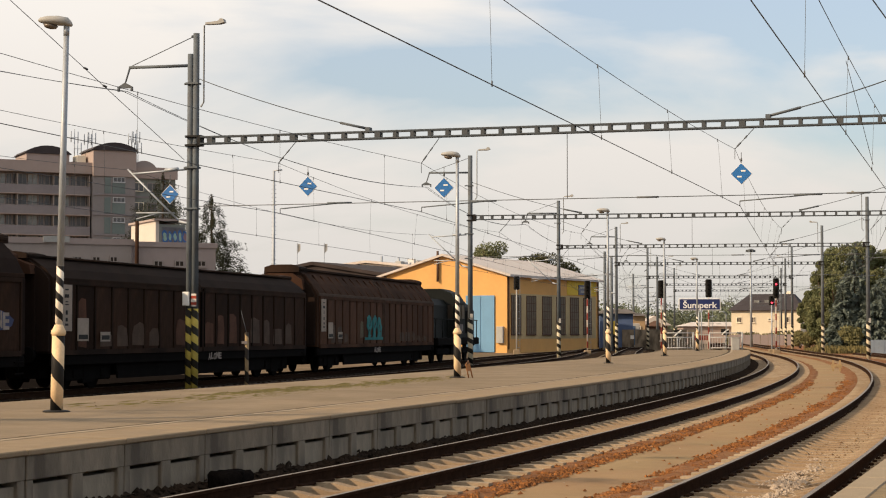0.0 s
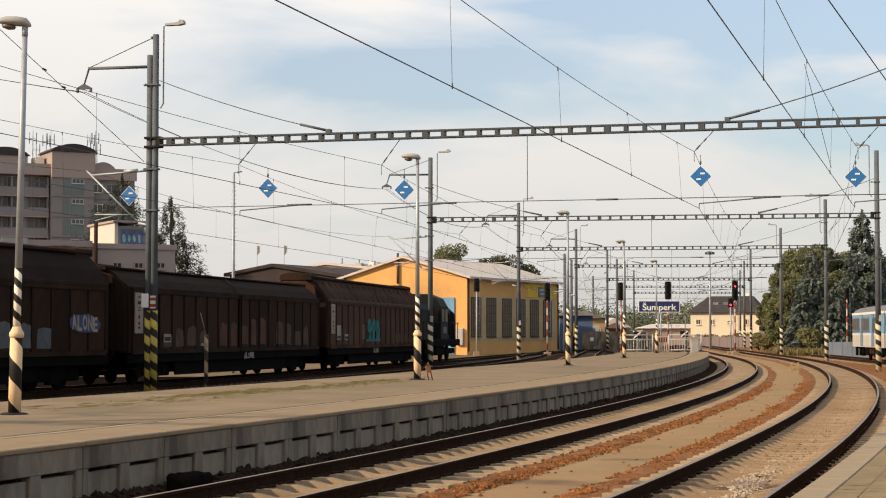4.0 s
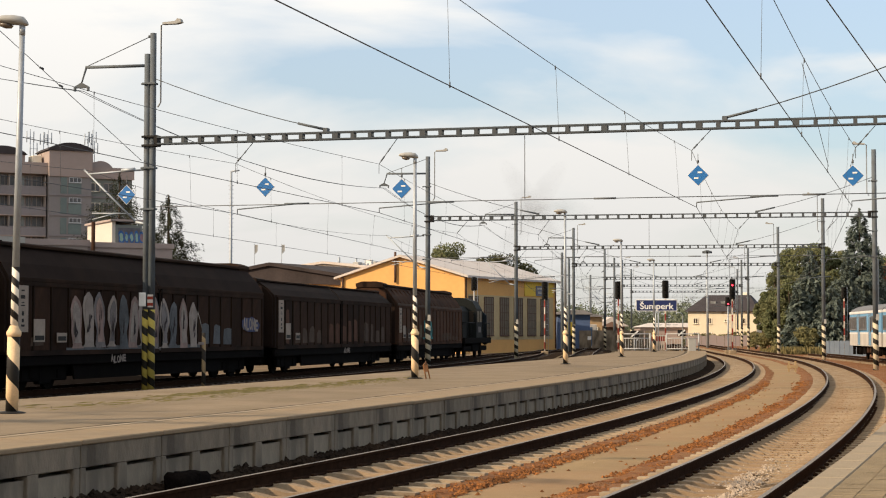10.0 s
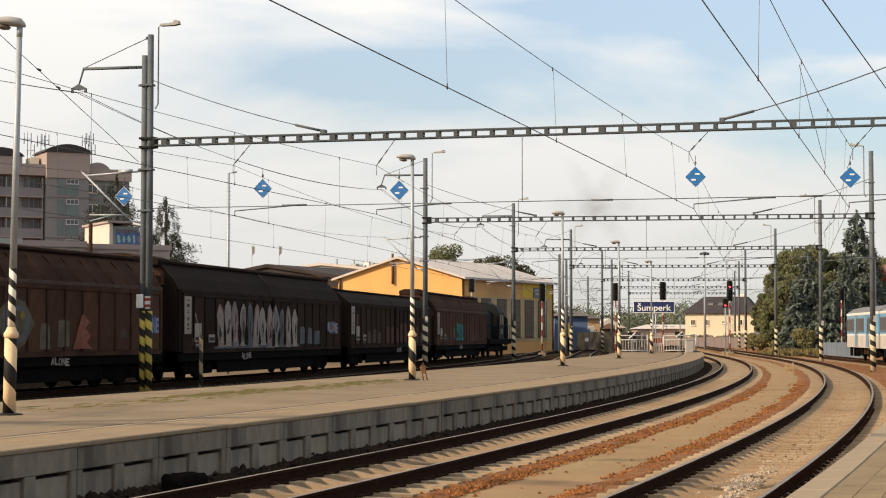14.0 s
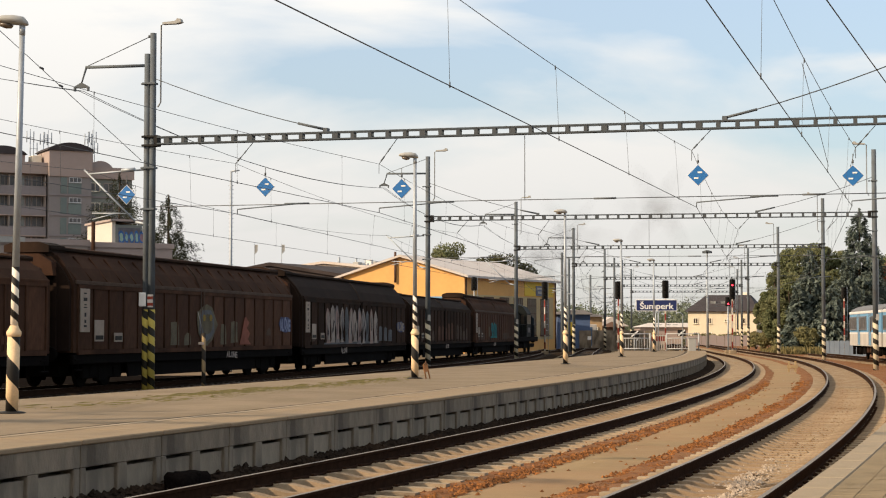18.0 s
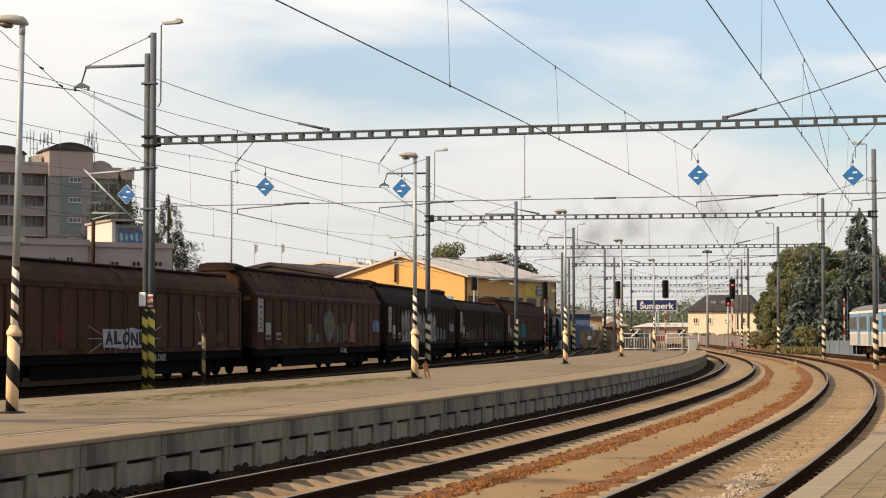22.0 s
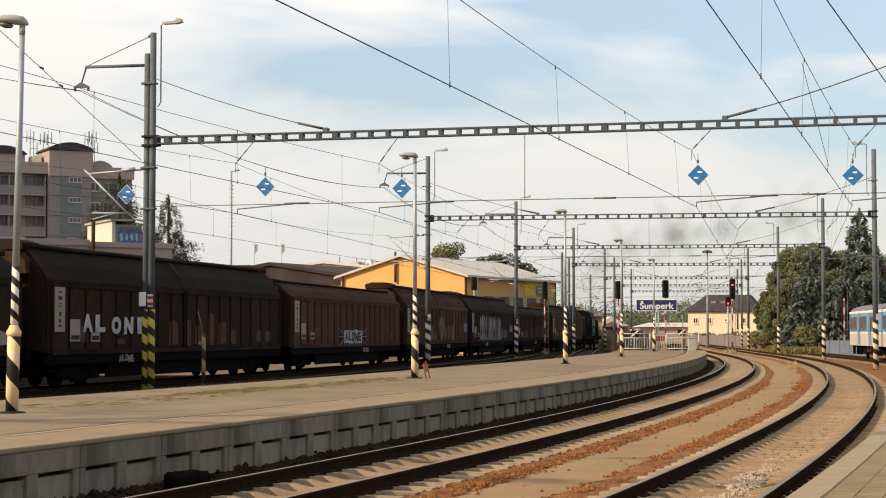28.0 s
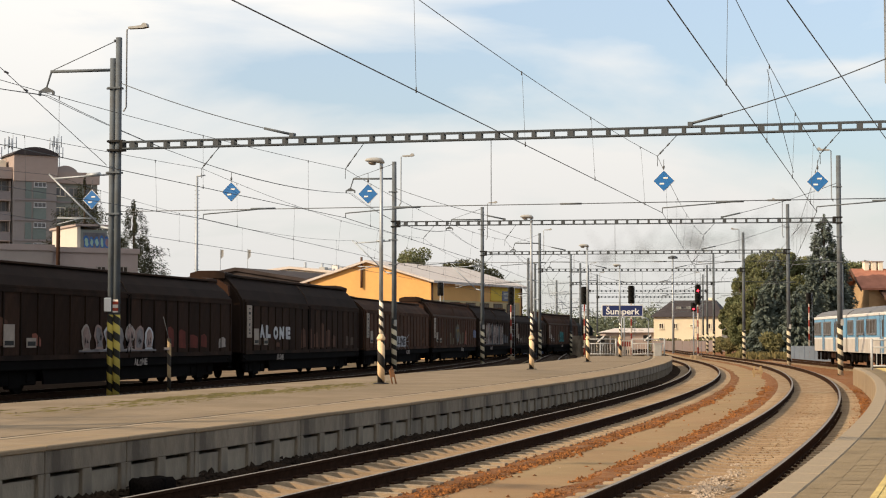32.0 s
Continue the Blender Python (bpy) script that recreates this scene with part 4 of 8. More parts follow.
        tube(b, (-0.5, 0, 6.82), (-0.95, 0, 6.79), 0.06, 0.06, 8)
        tube(b, (-2.25, 0, 6.85), (-0.45, 0, 5.15), 0.03, 0.03, 8)
        tube(b, (-0.45, 0, 5.15), (0, 0, 5.05), 0.045, 0.045, 8)
        tube(b, (-0.62, 0, 5.42), (-1.95, 0, 5.45), 0.022, 0.022, 8)
        tube(b, (-1.95, 0, 5.25), (-1.2, 0, 5.42), 0.018, 0.018, 8)
        part("cantilever", b, M_GALV, root, "pale tubular cantilever arm")
    return root


PORTALS = [((-18.9, 18.2), (3.9, 12.2)), ((-9.25, 56.8), (13.9, 50.8)), ((-0.80, 95.5), (21.95, 91.8)), ((5.2, 128.5), (26.35, 125.2)),
           ((11.6, 160.5), (29.5, 159.0)), ((17.9, 200.0), (33.6, 199.0)), ((22.9, 231.0), (38.0, 230.0)), ((27.5, 264.0), (43.0, 264.0))]
for k, (L, R) in enumerate(PORTALS):
    portal(L, R, detail=k < 4, h=11.12 if k == 1 else 11.0, twin=k < 2, bands=M_STRIPE_MAST if k in (0, 1) else M_STRIPE_PALE)
for x, y, hh in ((11.6, 176.0, 9.5), (12.4, 178.0, 9.0), (18.6, 228.0, 9.0), (20.1, 212.0, 10.5), (40.9, 170.0, 8.6)):
    b = lathe(B(), ((0.16, -0.3), (0.12, hh)), 10)
    tagged(new("line_mast", mesh_of("line_mast", b, M_MAST)), "plain grey catenary mast beyond the portals", "mast", "line masts").matrix_basis = pose(x, y, 0)


# ---- overhead wires ----
def on_portal(k, o):
    L, R = Vector((*PORTALS[k][0], 0)), Vector((*PORTALS[k][1], 0))
    lo, hi = 0.0, 1.0
    best = min((i / 400 for i in range(-80, 481)), key=lambda t: min((L.lerp(R, t) - line(o, y)).length for y in ((L.lerp(R, t).y + q * 0.5) for q in range(-16, 17))))
    return L.lerp(R, best)


def span(root, bd, c0, c1, m0, m1, fr, sag=0.22, r=0.0085):
    """Level contact wire c0-c1, catenary cable m0-m1 above it, droppers at the fractions fr."""
    part("contact_wire", tube(B(), c0, c1, r, r, 6), M_WIRE, root)
    hang = lambda t: m0.lerp(m1, t) - Vector((0, 0, sag * 4 * t * (1 - t)))
    part("catenary_cable", polytube(B(), [hang(i / 16) for i in range(17)], r * 0.8, 5), M_WIRE, root)
    for t in fr:
        a, c = hang(t), c0.lerp(c1, t)
        tube(bd, Vector((c.x, c.y, a.z)).lerp(a, 0.85), c, 0.0035, 0.0035, 4)
        tube(bd, c - Vector((0, 0, 0.03)), c + Vector((0, 0, 0.06)), 0.012, 0.012, 5)
        tube(bd, a - Vector((0, 0, 0.06)), a + Vector((0, 0, 0.02)), 0.011, 0.011, 5)


# contact wire and catenary cable at the first two portals: x of each, height of each
HUNG = {O_A: ((-3.42, 7.38, 5.31), (-3.42, 7.25, 6.97)), O_B: ((1.05, 11.65, 5.27), (1.05, 11.76, 6.93)),
        O_C: ((-12.64, -1.94, 5.31), (-12.64, -1.95, 6.80)), O_D: ((-17.43, -6.39, 5.35), (-17.43, -6.45, 6.92))}
STAG = {O_A: -0.45, O_B: -0.05, O_C: -0.2, O_D: -0.3}


def hung_at(k, x, z):
    (ax, ay), (bx_, by_) = PORTALS[k]
    return Vector((x, ay + (x - ax) * (by_ - ay) / (bx_ - ax), z))


for o, nm in ((O_A, "platform track"), (O_B, "station track"), (O_C, "yard track"), (O_D, "yard track")):
    root = thing("overhead_line", pose(0, 0, 0), "dark contact wire with sagging catenary cable and droppers", "overhead wire", "overhead lines")
    bd, br = B(), B()
    (cx0, cx1, cz), (mx0, mx1, mz) = HUNG[o]
    cs, ms = [hung_at(0, cx0, cz), hung_at(1, cx1, cz)], [hung_at(0, mx0, mz), hung_at(1, mx1, mz)]
    for k in range(2, len(PORTALS)):
        p = on_portal(k, o)
        side = Vector((1, -0.16, 0))
        cs.append(p + side * (0.25 if k % 2 else STAG[o]) + Vector((0, 0, cz)))
        ms.append(p + Vector((0, 0, mz)))
    cs, ms = [cs[0] * 2 - cs[1]] + cs, [ms[0] * 2 - ms[1]] + ms
    for v, z in ((cs[0], cz), (ms[0], mz)):
        v.z = z
    for i in range(len(cs) - 1):
        span(root, bd, cs[i], cs[i + 1], ms[i], ms[i + 1], (0.13, 0.326, 0.52, 0.713, 0.912) if i < 2 else (0.1, 0.3, 0.5, 0.7, 0.9), 0.27 if i < 2 else 0.34)
    for k in range(len(PORTALS)):
        L, R = Vector((*PORTALS[k][0], 0)), Vector((*PORTALS[k][1], 0))
        e = (R - L).normalized()
        mid, ca = ms[k + 1], cs[k + 1] + Vector((0, 0, 0.06))
        top = mid + e * 0.62 + Vector((0, 0, 7.62 - mid.z))
        tube(br, mid, top, 0.012, 0.012, 6)
        tube(br, mid.lerp(top, 0.1), mid.lerp(top, 0.28), 0.024, 0.024, 8)
        tube(br, mid.lerp(top, 0.45), mid.lerp(top, 0.58), 0.022, 0.022, 8)
        tube(br, mid, mid - Vector((0, 0, 0.3)), 0.010, 0.010, 6)
        end = ca + e * 2.1 + Vector((0, 0, 0.23))
        tube(br, ca + Vector((0, 0, 0.08)), end, 0.02, 0.02, 6)
        tube(br, end - e * 0.55, end + e * 0.25, 0.026, 0.026, 8)
        tube(br, ca + Vector((0, 0, 0.08)), ca - Vector((0, 0, 0.07)), 0.014, 0.014, 6)
    part("dropper", bd, M_WIRE, root)["kind"] = "stuff"
    part("steady_arm", br, M_MAST, root)["kind"] = "stuff"
    if o == O_B:
        part("jumper", tube(B(), (6.61, 33.1, 6.62), (8.41, 39.3, 5.28), 0.006, 0.006, 5), M_WIRE, root)
# freight line: hung from the cantilevers; and the paired feeder above it
for dz, dx, nm in ((0, -2.1, "freight"), (9.36, -2.36, "feeder")):
    root = thing("feeder_line" if dz else "overhead_line", pose(0, 0, 0), "paired feeder cables on mast brackets" if dz else "dark contact wire over the freight track", "overhead wire", "overhead lines")
    bd = B()
    ps = []
    for L, R in PORTALS[:6]:
        L, R = Vector((*L, 0)), Vector((*R, 0))
        ps.append(L + (R - L).normalized() * dx)
    ps = [ps[0] + (ps[0] - ps[1])] + ps
    for p, q in zip(ps[:-1], ps[1:]):
        if dz:
            side = (q - p).normalized().cross(Vector((0, 0, 1))) * 0.06
            for sg, sag in ((1, 0.75), (-1, 0.70)):
                pts = [p.lerp(q, i / 14) + side * sg + Vector((0, 0, dz - sag * 4 * (i / 14) * (1 - i / 14))) for i in range(15)]
                part("cable", polytube(B(), pts, 0.010, 5), M_WIRE, root)
        else:
            span(root, bd, p + Vector((0, 0, 5.35)), q + Vector((0, 0, 5.35)), p + Vector((0, 0, 6.82)), q + Vector((0, 0, 6.82)), (0.1, 0.3, 0.5, 0.7, 0.9), 0.5)
    if not dz:
        part("dropper", bd, M_WIRE, root)["kind"] = "stuff"
    else:
        bd.free()
# two further cables that cross the upper picture
bx = B()
polytube(bx, [Vector((2.4, 18.0, 7.05)).lerp(Vector((13.9, 51.3, 7.0)), i / 8) for i in range(9)], 0.012, 5)
tagged(new("cross_cable", mesh_of("cross_cable", bx, M_WIRE)), "thin dark cable over the station track", "overhead wire")
bx = B()
polytube(bx, [Vector((-12.02, 38.0, 10.46)).lerp(Vector((-9.53, 56.9, 7.1)), i / 8) for i in range(9)], 0.010, 5)
tube(bx, (-10.55, 53.36, 7.44), (-10.75, 54.6, 7.22), 0.008, 0.008, 5)
for f in (0.52, 0.6):
    q = Vector((-12.02, 38.0, 10.46)).lerp(Vector((-9.53, 56.9, 7.1)), f)
    tube(bx, q, q + Vector((0.05, 0.17, -0.016)), 0.03, 0.03, 6)
tagged(new("anchor_cable", mesh_of("anchor_cable", bx, M_WIRE)), "slanting anchor cable tied to the portal mast", "overhead wire")


# ---- blue diamond line signs ----
def diamond(x, y, z):
    root = thing("line_sign", pose(x, y, z, 0, 0, -14), "blue diamond line sign with white rim and two white bars", "railway sign", "diamond line signs")
    b = B()
    r = 0.315
    prism(b, ((r, 0), (0, r), (-r, 0), (0, -r)), -0.012, 0.012, plane="xz")
    part("white_rim", b, M_WHITE, root, "white rim")
    b = B()
    r = 0.298
    prism(b, ((r, 0), (0, r), (-r, 0), (0, -r)), -0.018, -0.013, plane="xz")
    part("blue_face", b, M_BLUE, root, "blue enamel face")
    part("white_bar", box(B(), -0.01, 0.12, -0.023, -0.019, 0.06, 0.105), M_WHITE, root)
    part("white_bar", box(B(), -0.12, 0.01, -0.023, -0.019, -0.105, -0.06), M_WHITE, root)
    b = B()
    tube(b, (0, 0, 0.3), (0, 0, 0.62), 0.01, 0.01, 6)
    tube(b, (0, 0, 0.36), (0, 0, 0.44), 0.03, 0.03, 6)
    part("hanger", b, M_WIRE, root)
    return root


for x, y, z in ((-10.0, 57.0, 6.02), (-5.5, 55.8, 6.17), (-1.25, 54.6, 6.02), (7.36, 52.0, 6.2), (11.6, 51.0, 6.1)):
    diamond(x, y, z)


# ---- freight train ----
def profile(y0=1.44):
    """Outline of half the wagon from the sill up over the roof."""
    return [(y0, 1.06), (y0, 1.14), (y0, 3.05), (y0 - 0.04, 3.22), (y0 - 0.28, 3.62), (y0 - 0.62, 3.98), (y0 - 0.78, 4.12), (y0 - 0.80, 4.20), (0.30, 4.29)]


def panel_mesh(material):
    """Pressed wall panel, bowed a little outwards between its edges."""
    b, hw, hh = B(), 0.535, 1.81
    rows = [[b.verts.new((x, -y - (0.0 if 0 < k < 3 else -0.004), z)) for k, z in enumerate((0.0, 0.06, hh - 0.06, hh))] for x, y in ((-hw, 0.0), (-hw + 0.05, 0.020), (0.0, 0.028), (hw - 0.05, 0.020), (hw, 0.0))]
    for p, q in zip(rows[:-1], rows[1:]):
        for k in range(3):
            b.faces.new((p[k], q[k], q[k + 1], p[k + 1]))
    bmesh.ops.recalc_face_normals(b, faces=b.faces)
    return mesh_of("wall_panel", b, material)


PANEL = {True: panel_mesh(M_PAN_BROWN), False: panel_mesh(M_PAN_DARK)}


def wagon(kind, seed):
    """Bogie wagon with sliding walls; x forward, near side towards -y."""
    r = random.Random(seed)
    body_m = M_WAG_BROWN if kind["brown"] else M_WAG_DARK
    root = thing("covered_wagon", pose(0, 0, 0), kind["label"], "freight wagon", "wagons of the freight train")
    HL = 10.75
    half = profile()
    out = half + [(-y, z) for y, z in half[::-1]]
    b = B()
    prism(b, [(y * 0.985, z if z > 1.1 else 1.06) for y, z in out], -HL, HL)
    part("body", b, M_WAG_RUSTROOF if kind["brown"] else M_WAG_SOOT, root)
    # ribs of the sliding walls: per side two walls
    for sy in (-1, 1):
        for x0, x1 in ((-HL + 0.25, -0.06), (0.06, HL - 0.25)):
            b = B()
            n = 9
            for i in range(n + 1):
                x = x0 + (x1 - x0) * i / n
                box(b, x - 0.035, x + 0.035, min(sy * 1.42, sy * 1.475), max(sy * 1.42, sy * 1.475), 1.10, 3.02)
            box(b, x0, x1, min(sy * 1.405, sy * 1.4225), max(sy * 1.405, sy * 1.4225), 1.02, 3.05)
            box(b, x0, x1, min(sy * 1.42, sy * 1.485), max(sy * 1.42, sy * 1.485), 2.98, 3.10)
            box(b, x0, x1, min(sy * 1.42, sy * 1.485), max(sy * 1.42, sy * 1.485), 1.01, 1.15)
            if kind["roofribs"]:
                for i in range(n + 1):
                    x = x0 + (x1 - x0) * i / n
                    tube(b, (x, sy * 1.43, 3.16), (x - 0.25, sy * 0.86, 3.98), 0.035, 0.035, 4)
            wall = part("sliding_wall", b, body_m, root)
            if sy < 0:
                for i in range(n):
                    share("wall_panel", PANEL[kind["brown"]], wall, pose(x0 + (x1 - x0) * (i + 0.5) / n, -1.4225, 1.16))
        part("top_band", box(B(), -HL + 0.1, HL - 0.1, min(sy * 1.40, sy * 1.462), max(sy * 1.40, sy * 1.462), 3.105, 3.22, 0.01), M_G_TAN if kind["roofribs"] else body_m, root)
        for xx in (-0.13, 0.13):
            part("centre_post", box(B(), xx - 0.03, xx + 0.03, min(sy * 1.42, sy * 1.495), max(sy * 1.42, sy * 1.495), 1.16, 3.12), M_WAG_FRAME if not kind["brown"] else M_G_TAN, root)
        part("roof_rod", polytube(B(), ((0.0, sy * 1.46, 3.1), (0.0, sy * 1.2, 3.66), (0.1, sy * 0.84, 4.06)), 0.028, 5), M_G_TAN, root)
        # gutter lip along the roof
        b = B()
        box(b, -HL - 0.18, HL + 0.18, min(sy * 0.58, sy * 0.76), max(sy * 0.58, sy * 0.76), 4.12, 4.22, 0.02)
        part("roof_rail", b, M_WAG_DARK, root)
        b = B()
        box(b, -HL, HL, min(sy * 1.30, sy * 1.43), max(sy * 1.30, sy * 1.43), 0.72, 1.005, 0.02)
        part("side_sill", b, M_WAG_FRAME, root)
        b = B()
        # girder drawn extra deep to hide the lit ground behind the wagon
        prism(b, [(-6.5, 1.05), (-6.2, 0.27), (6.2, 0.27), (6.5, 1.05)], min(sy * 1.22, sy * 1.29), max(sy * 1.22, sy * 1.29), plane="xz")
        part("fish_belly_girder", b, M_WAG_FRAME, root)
    # rounded ends with the roof hood
    for sx in (-1, 1):
        b = B()
        prism(b, [(y * 0.93, z * 0.985) for y, z in half[1:]] + [(-y * 0.93, z * 0.985) for y, z in half[::-1][:-1]], min(sx * HL, sx * (HL + 0.12)), max(sx * HL, sx * (HL + 0.12)))
        for yy in (-0.9, -0.3, 0.3, 0.9):
            box(b, min(sx * (HL + 0.1), sx * (HL + 0.2)), max(sx * (HL + 0.1), sx * (HL + 0.2)), yy - 0.05, yy + 0.05, 1.15, 3.6)
        part("end_wall", b, M_WAG_SOOT, root)
        b = B()
        prism(b, [(0.72, 4.05), (0.72, 4.26), (0.4, 4.36), (-0.4, 4.36), (-0.72, 4.26), (-0.72, 4.05)], min(sx * (HL - 0.9), sx * (HL + 0.26)), max(sx * (HL - 0.9), sx * (HL + 0.26)))
        part("roof_hood", b, M_WAG_DARK, root)
        for yy in (-0.87, 0.87):
            b = tube(B(), (sx * (HL + 0.05), yy, 1.03), (sx * (HL + 0.42), yy, 1.03), 0.09, 0.09, 8)
            tube(b, (sx * (HL + 0.41), yy, 1.03), (sx * (HL + 0.49), yy, 1.03), 0.23, 0.21, 12)
            part("buffer", b, M_WAG_FRAME, root)
        part("coupling", box(B(), min(sx * HL, sx * (HL + 0.6)), max(sx * HL, sx * (HL + 0.6)), -0.05, 0.05, 0.95, 1.08), M_WAG_FRAME, root)
        part("end_platform_roof", prism(B(), [(0.95, 3.35), (0.9, 3.75), (0.5, 4.0), (-0.5, 4.0), (-0.9, 3.75), (-0.95, 3.35)], min(sx * (HL + 0.1), sx * (HL + 0.45)), max(sx * (HL + 0.1), sx * (HL + 0.45))), M_WAG_BROWN, root)
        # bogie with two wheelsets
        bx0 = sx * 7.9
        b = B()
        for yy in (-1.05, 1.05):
            # side frames reach low for the same dark underside
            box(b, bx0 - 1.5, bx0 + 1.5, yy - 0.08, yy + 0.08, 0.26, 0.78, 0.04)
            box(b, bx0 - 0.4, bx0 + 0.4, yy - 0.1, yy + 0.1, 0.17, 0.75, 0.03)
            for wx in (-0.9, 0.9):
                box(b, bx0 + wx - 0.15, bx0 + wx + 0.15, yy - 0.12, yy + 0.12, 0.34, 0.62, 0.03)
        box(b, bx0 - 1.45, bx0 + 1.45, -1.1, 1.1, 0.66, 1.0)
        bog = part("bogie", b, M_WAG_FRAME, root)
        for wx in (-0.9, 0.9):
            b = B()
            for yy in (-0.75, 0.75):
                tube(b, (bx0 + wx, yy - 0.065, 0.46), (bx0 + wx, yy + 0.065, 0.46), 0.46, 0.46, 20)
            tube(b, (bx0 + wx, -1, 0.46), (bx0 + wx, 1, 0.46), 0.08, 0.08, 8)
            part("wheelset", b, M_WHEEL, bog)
        for yy in (-1.42, 1.42):
            b = B()
            for zz in (0.55, 0.85):
                box(b, min(sx * (HL - 0.55), sx * (HL - 0.1)), max(sx * (HL - 0.55), sx * (HL - 0.1)), yy - 0.05, yy + 0.05, zz - 0.02, zz + 0.02)
            tube(b, (sx * (HL - 0.3), yy, 0.5), (sx * (HL - 0.3), yy, 1.1), 0.02, 0.02, 6)
            part("step_iron", b, M_WAG_FRAME, root)
    # underframe truss and gear, with a filler box
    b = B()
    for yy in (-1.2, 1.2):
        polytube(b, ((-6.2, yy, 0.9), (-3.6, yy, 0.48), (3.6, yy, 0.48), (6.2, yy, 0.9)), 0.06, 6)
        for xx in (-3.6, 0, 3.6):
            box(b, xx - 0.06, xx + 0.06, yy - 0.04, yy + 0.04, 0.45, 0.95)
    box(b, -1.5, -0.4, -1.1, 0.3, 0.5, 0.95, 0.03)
    # filler box, added in near-black for the shade under the wagon
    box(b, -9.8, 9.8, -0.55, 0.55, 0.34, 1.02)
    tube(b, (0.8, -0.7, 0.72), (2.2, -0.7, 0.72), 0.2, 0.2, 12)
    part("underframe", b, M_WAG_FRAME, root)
    # plates at the rear of the near side
    b = B()
    box(b, -HL + 0.28, -HL + 0.95, -1.52, -1.492, 1.68, 2.98)
    for zz, hw, hz in ((1.86, 0.10, 0.03), (2.0, 0.06, 0.05), (2.2, 0.06, 0.06), (2.42, 0.12, 0.015), (2.5, 0.08, 0.015), (2.66, 0.13, 0.05), (2.84, 0.10, 0.02)):
        box(b, -HL + 0.61 - hw, -HL + 0.61 + hw, -1.526, -1.518, zz - hz, zz + hz, mi=1)
    part("data_plate", b, [M_PLATE, M_BLACK], root, "tall pale data plate with dark marks")
    for x0, x1, z0, z1 in kind.get("papers", ((-9.4, -8.7, 1.4, 2.05), (-7.9, -7.25, 1.38, 1.66))):
        b = box(B(), x0, x1, -1.505, -1.49, z0, z1)
        box(b, x0 + 0.06, x1 - 0.06, -1.512, -1.504, z0 + 0.05, z0 + 0.18, mi=1)
        part("label_board", b, [M_PLATE, M_BLACK], root, "small pale label board")
    u = kind.get("sill", 0.6)
    spray(root, r, u, u + 1.2, 0.74, 0.97, M_G_WHITE, "sill")
    # repainted patches: uneven blotches, each within one wall panel
    for x0, x1, z0, z1, m in kind["patches"]:
        z0 -= 0.12
        n = max(1, round((x1 - x0) / 1.15))
        for i in range(n):
            wd = (x1 - x0) / n
            u, hw, top = x0 + wd * (i + 0.5), wd * r.uniform(0.26, 0.42), z1 + r.uniform(-0.5, 0.1) * min(1.0, z1 - z0)
            pts = [(u - hw, z0 + r.uniform(0, .08)), (u + hw, z0 + r.uniform(0, .08)), (u + hw * r.uniform(.85, 1.05), (z0 + top) / 2), (u + hw * r.uniform(.7, 1), top - r.uniform(0, .12)), (u + hw * r.uniform(-.3, .3), top), (u - hw * r.uniform(.7, 1), top - r.uniform(0, .14)), (u - hw * r.uniform(.85, 1.05), (z0 + top) / 2)]
            part("paint_patch", prism(B(), pts, -1.458, -1.451, plane="xz"), m, root)
    for spec in kind["sprays"]:
        spray(root, r, *spec)
    # some wagons have a flatter roof
    if kind.get("roof", 1.0) != 1.0:
        for ob in root.children:
            for v in ob.data.vertices:
                if v.co.z > 3.1:
                    v.co.z = 3.1 + (v.co.z - 3.1) * kind["roof"]
    return root


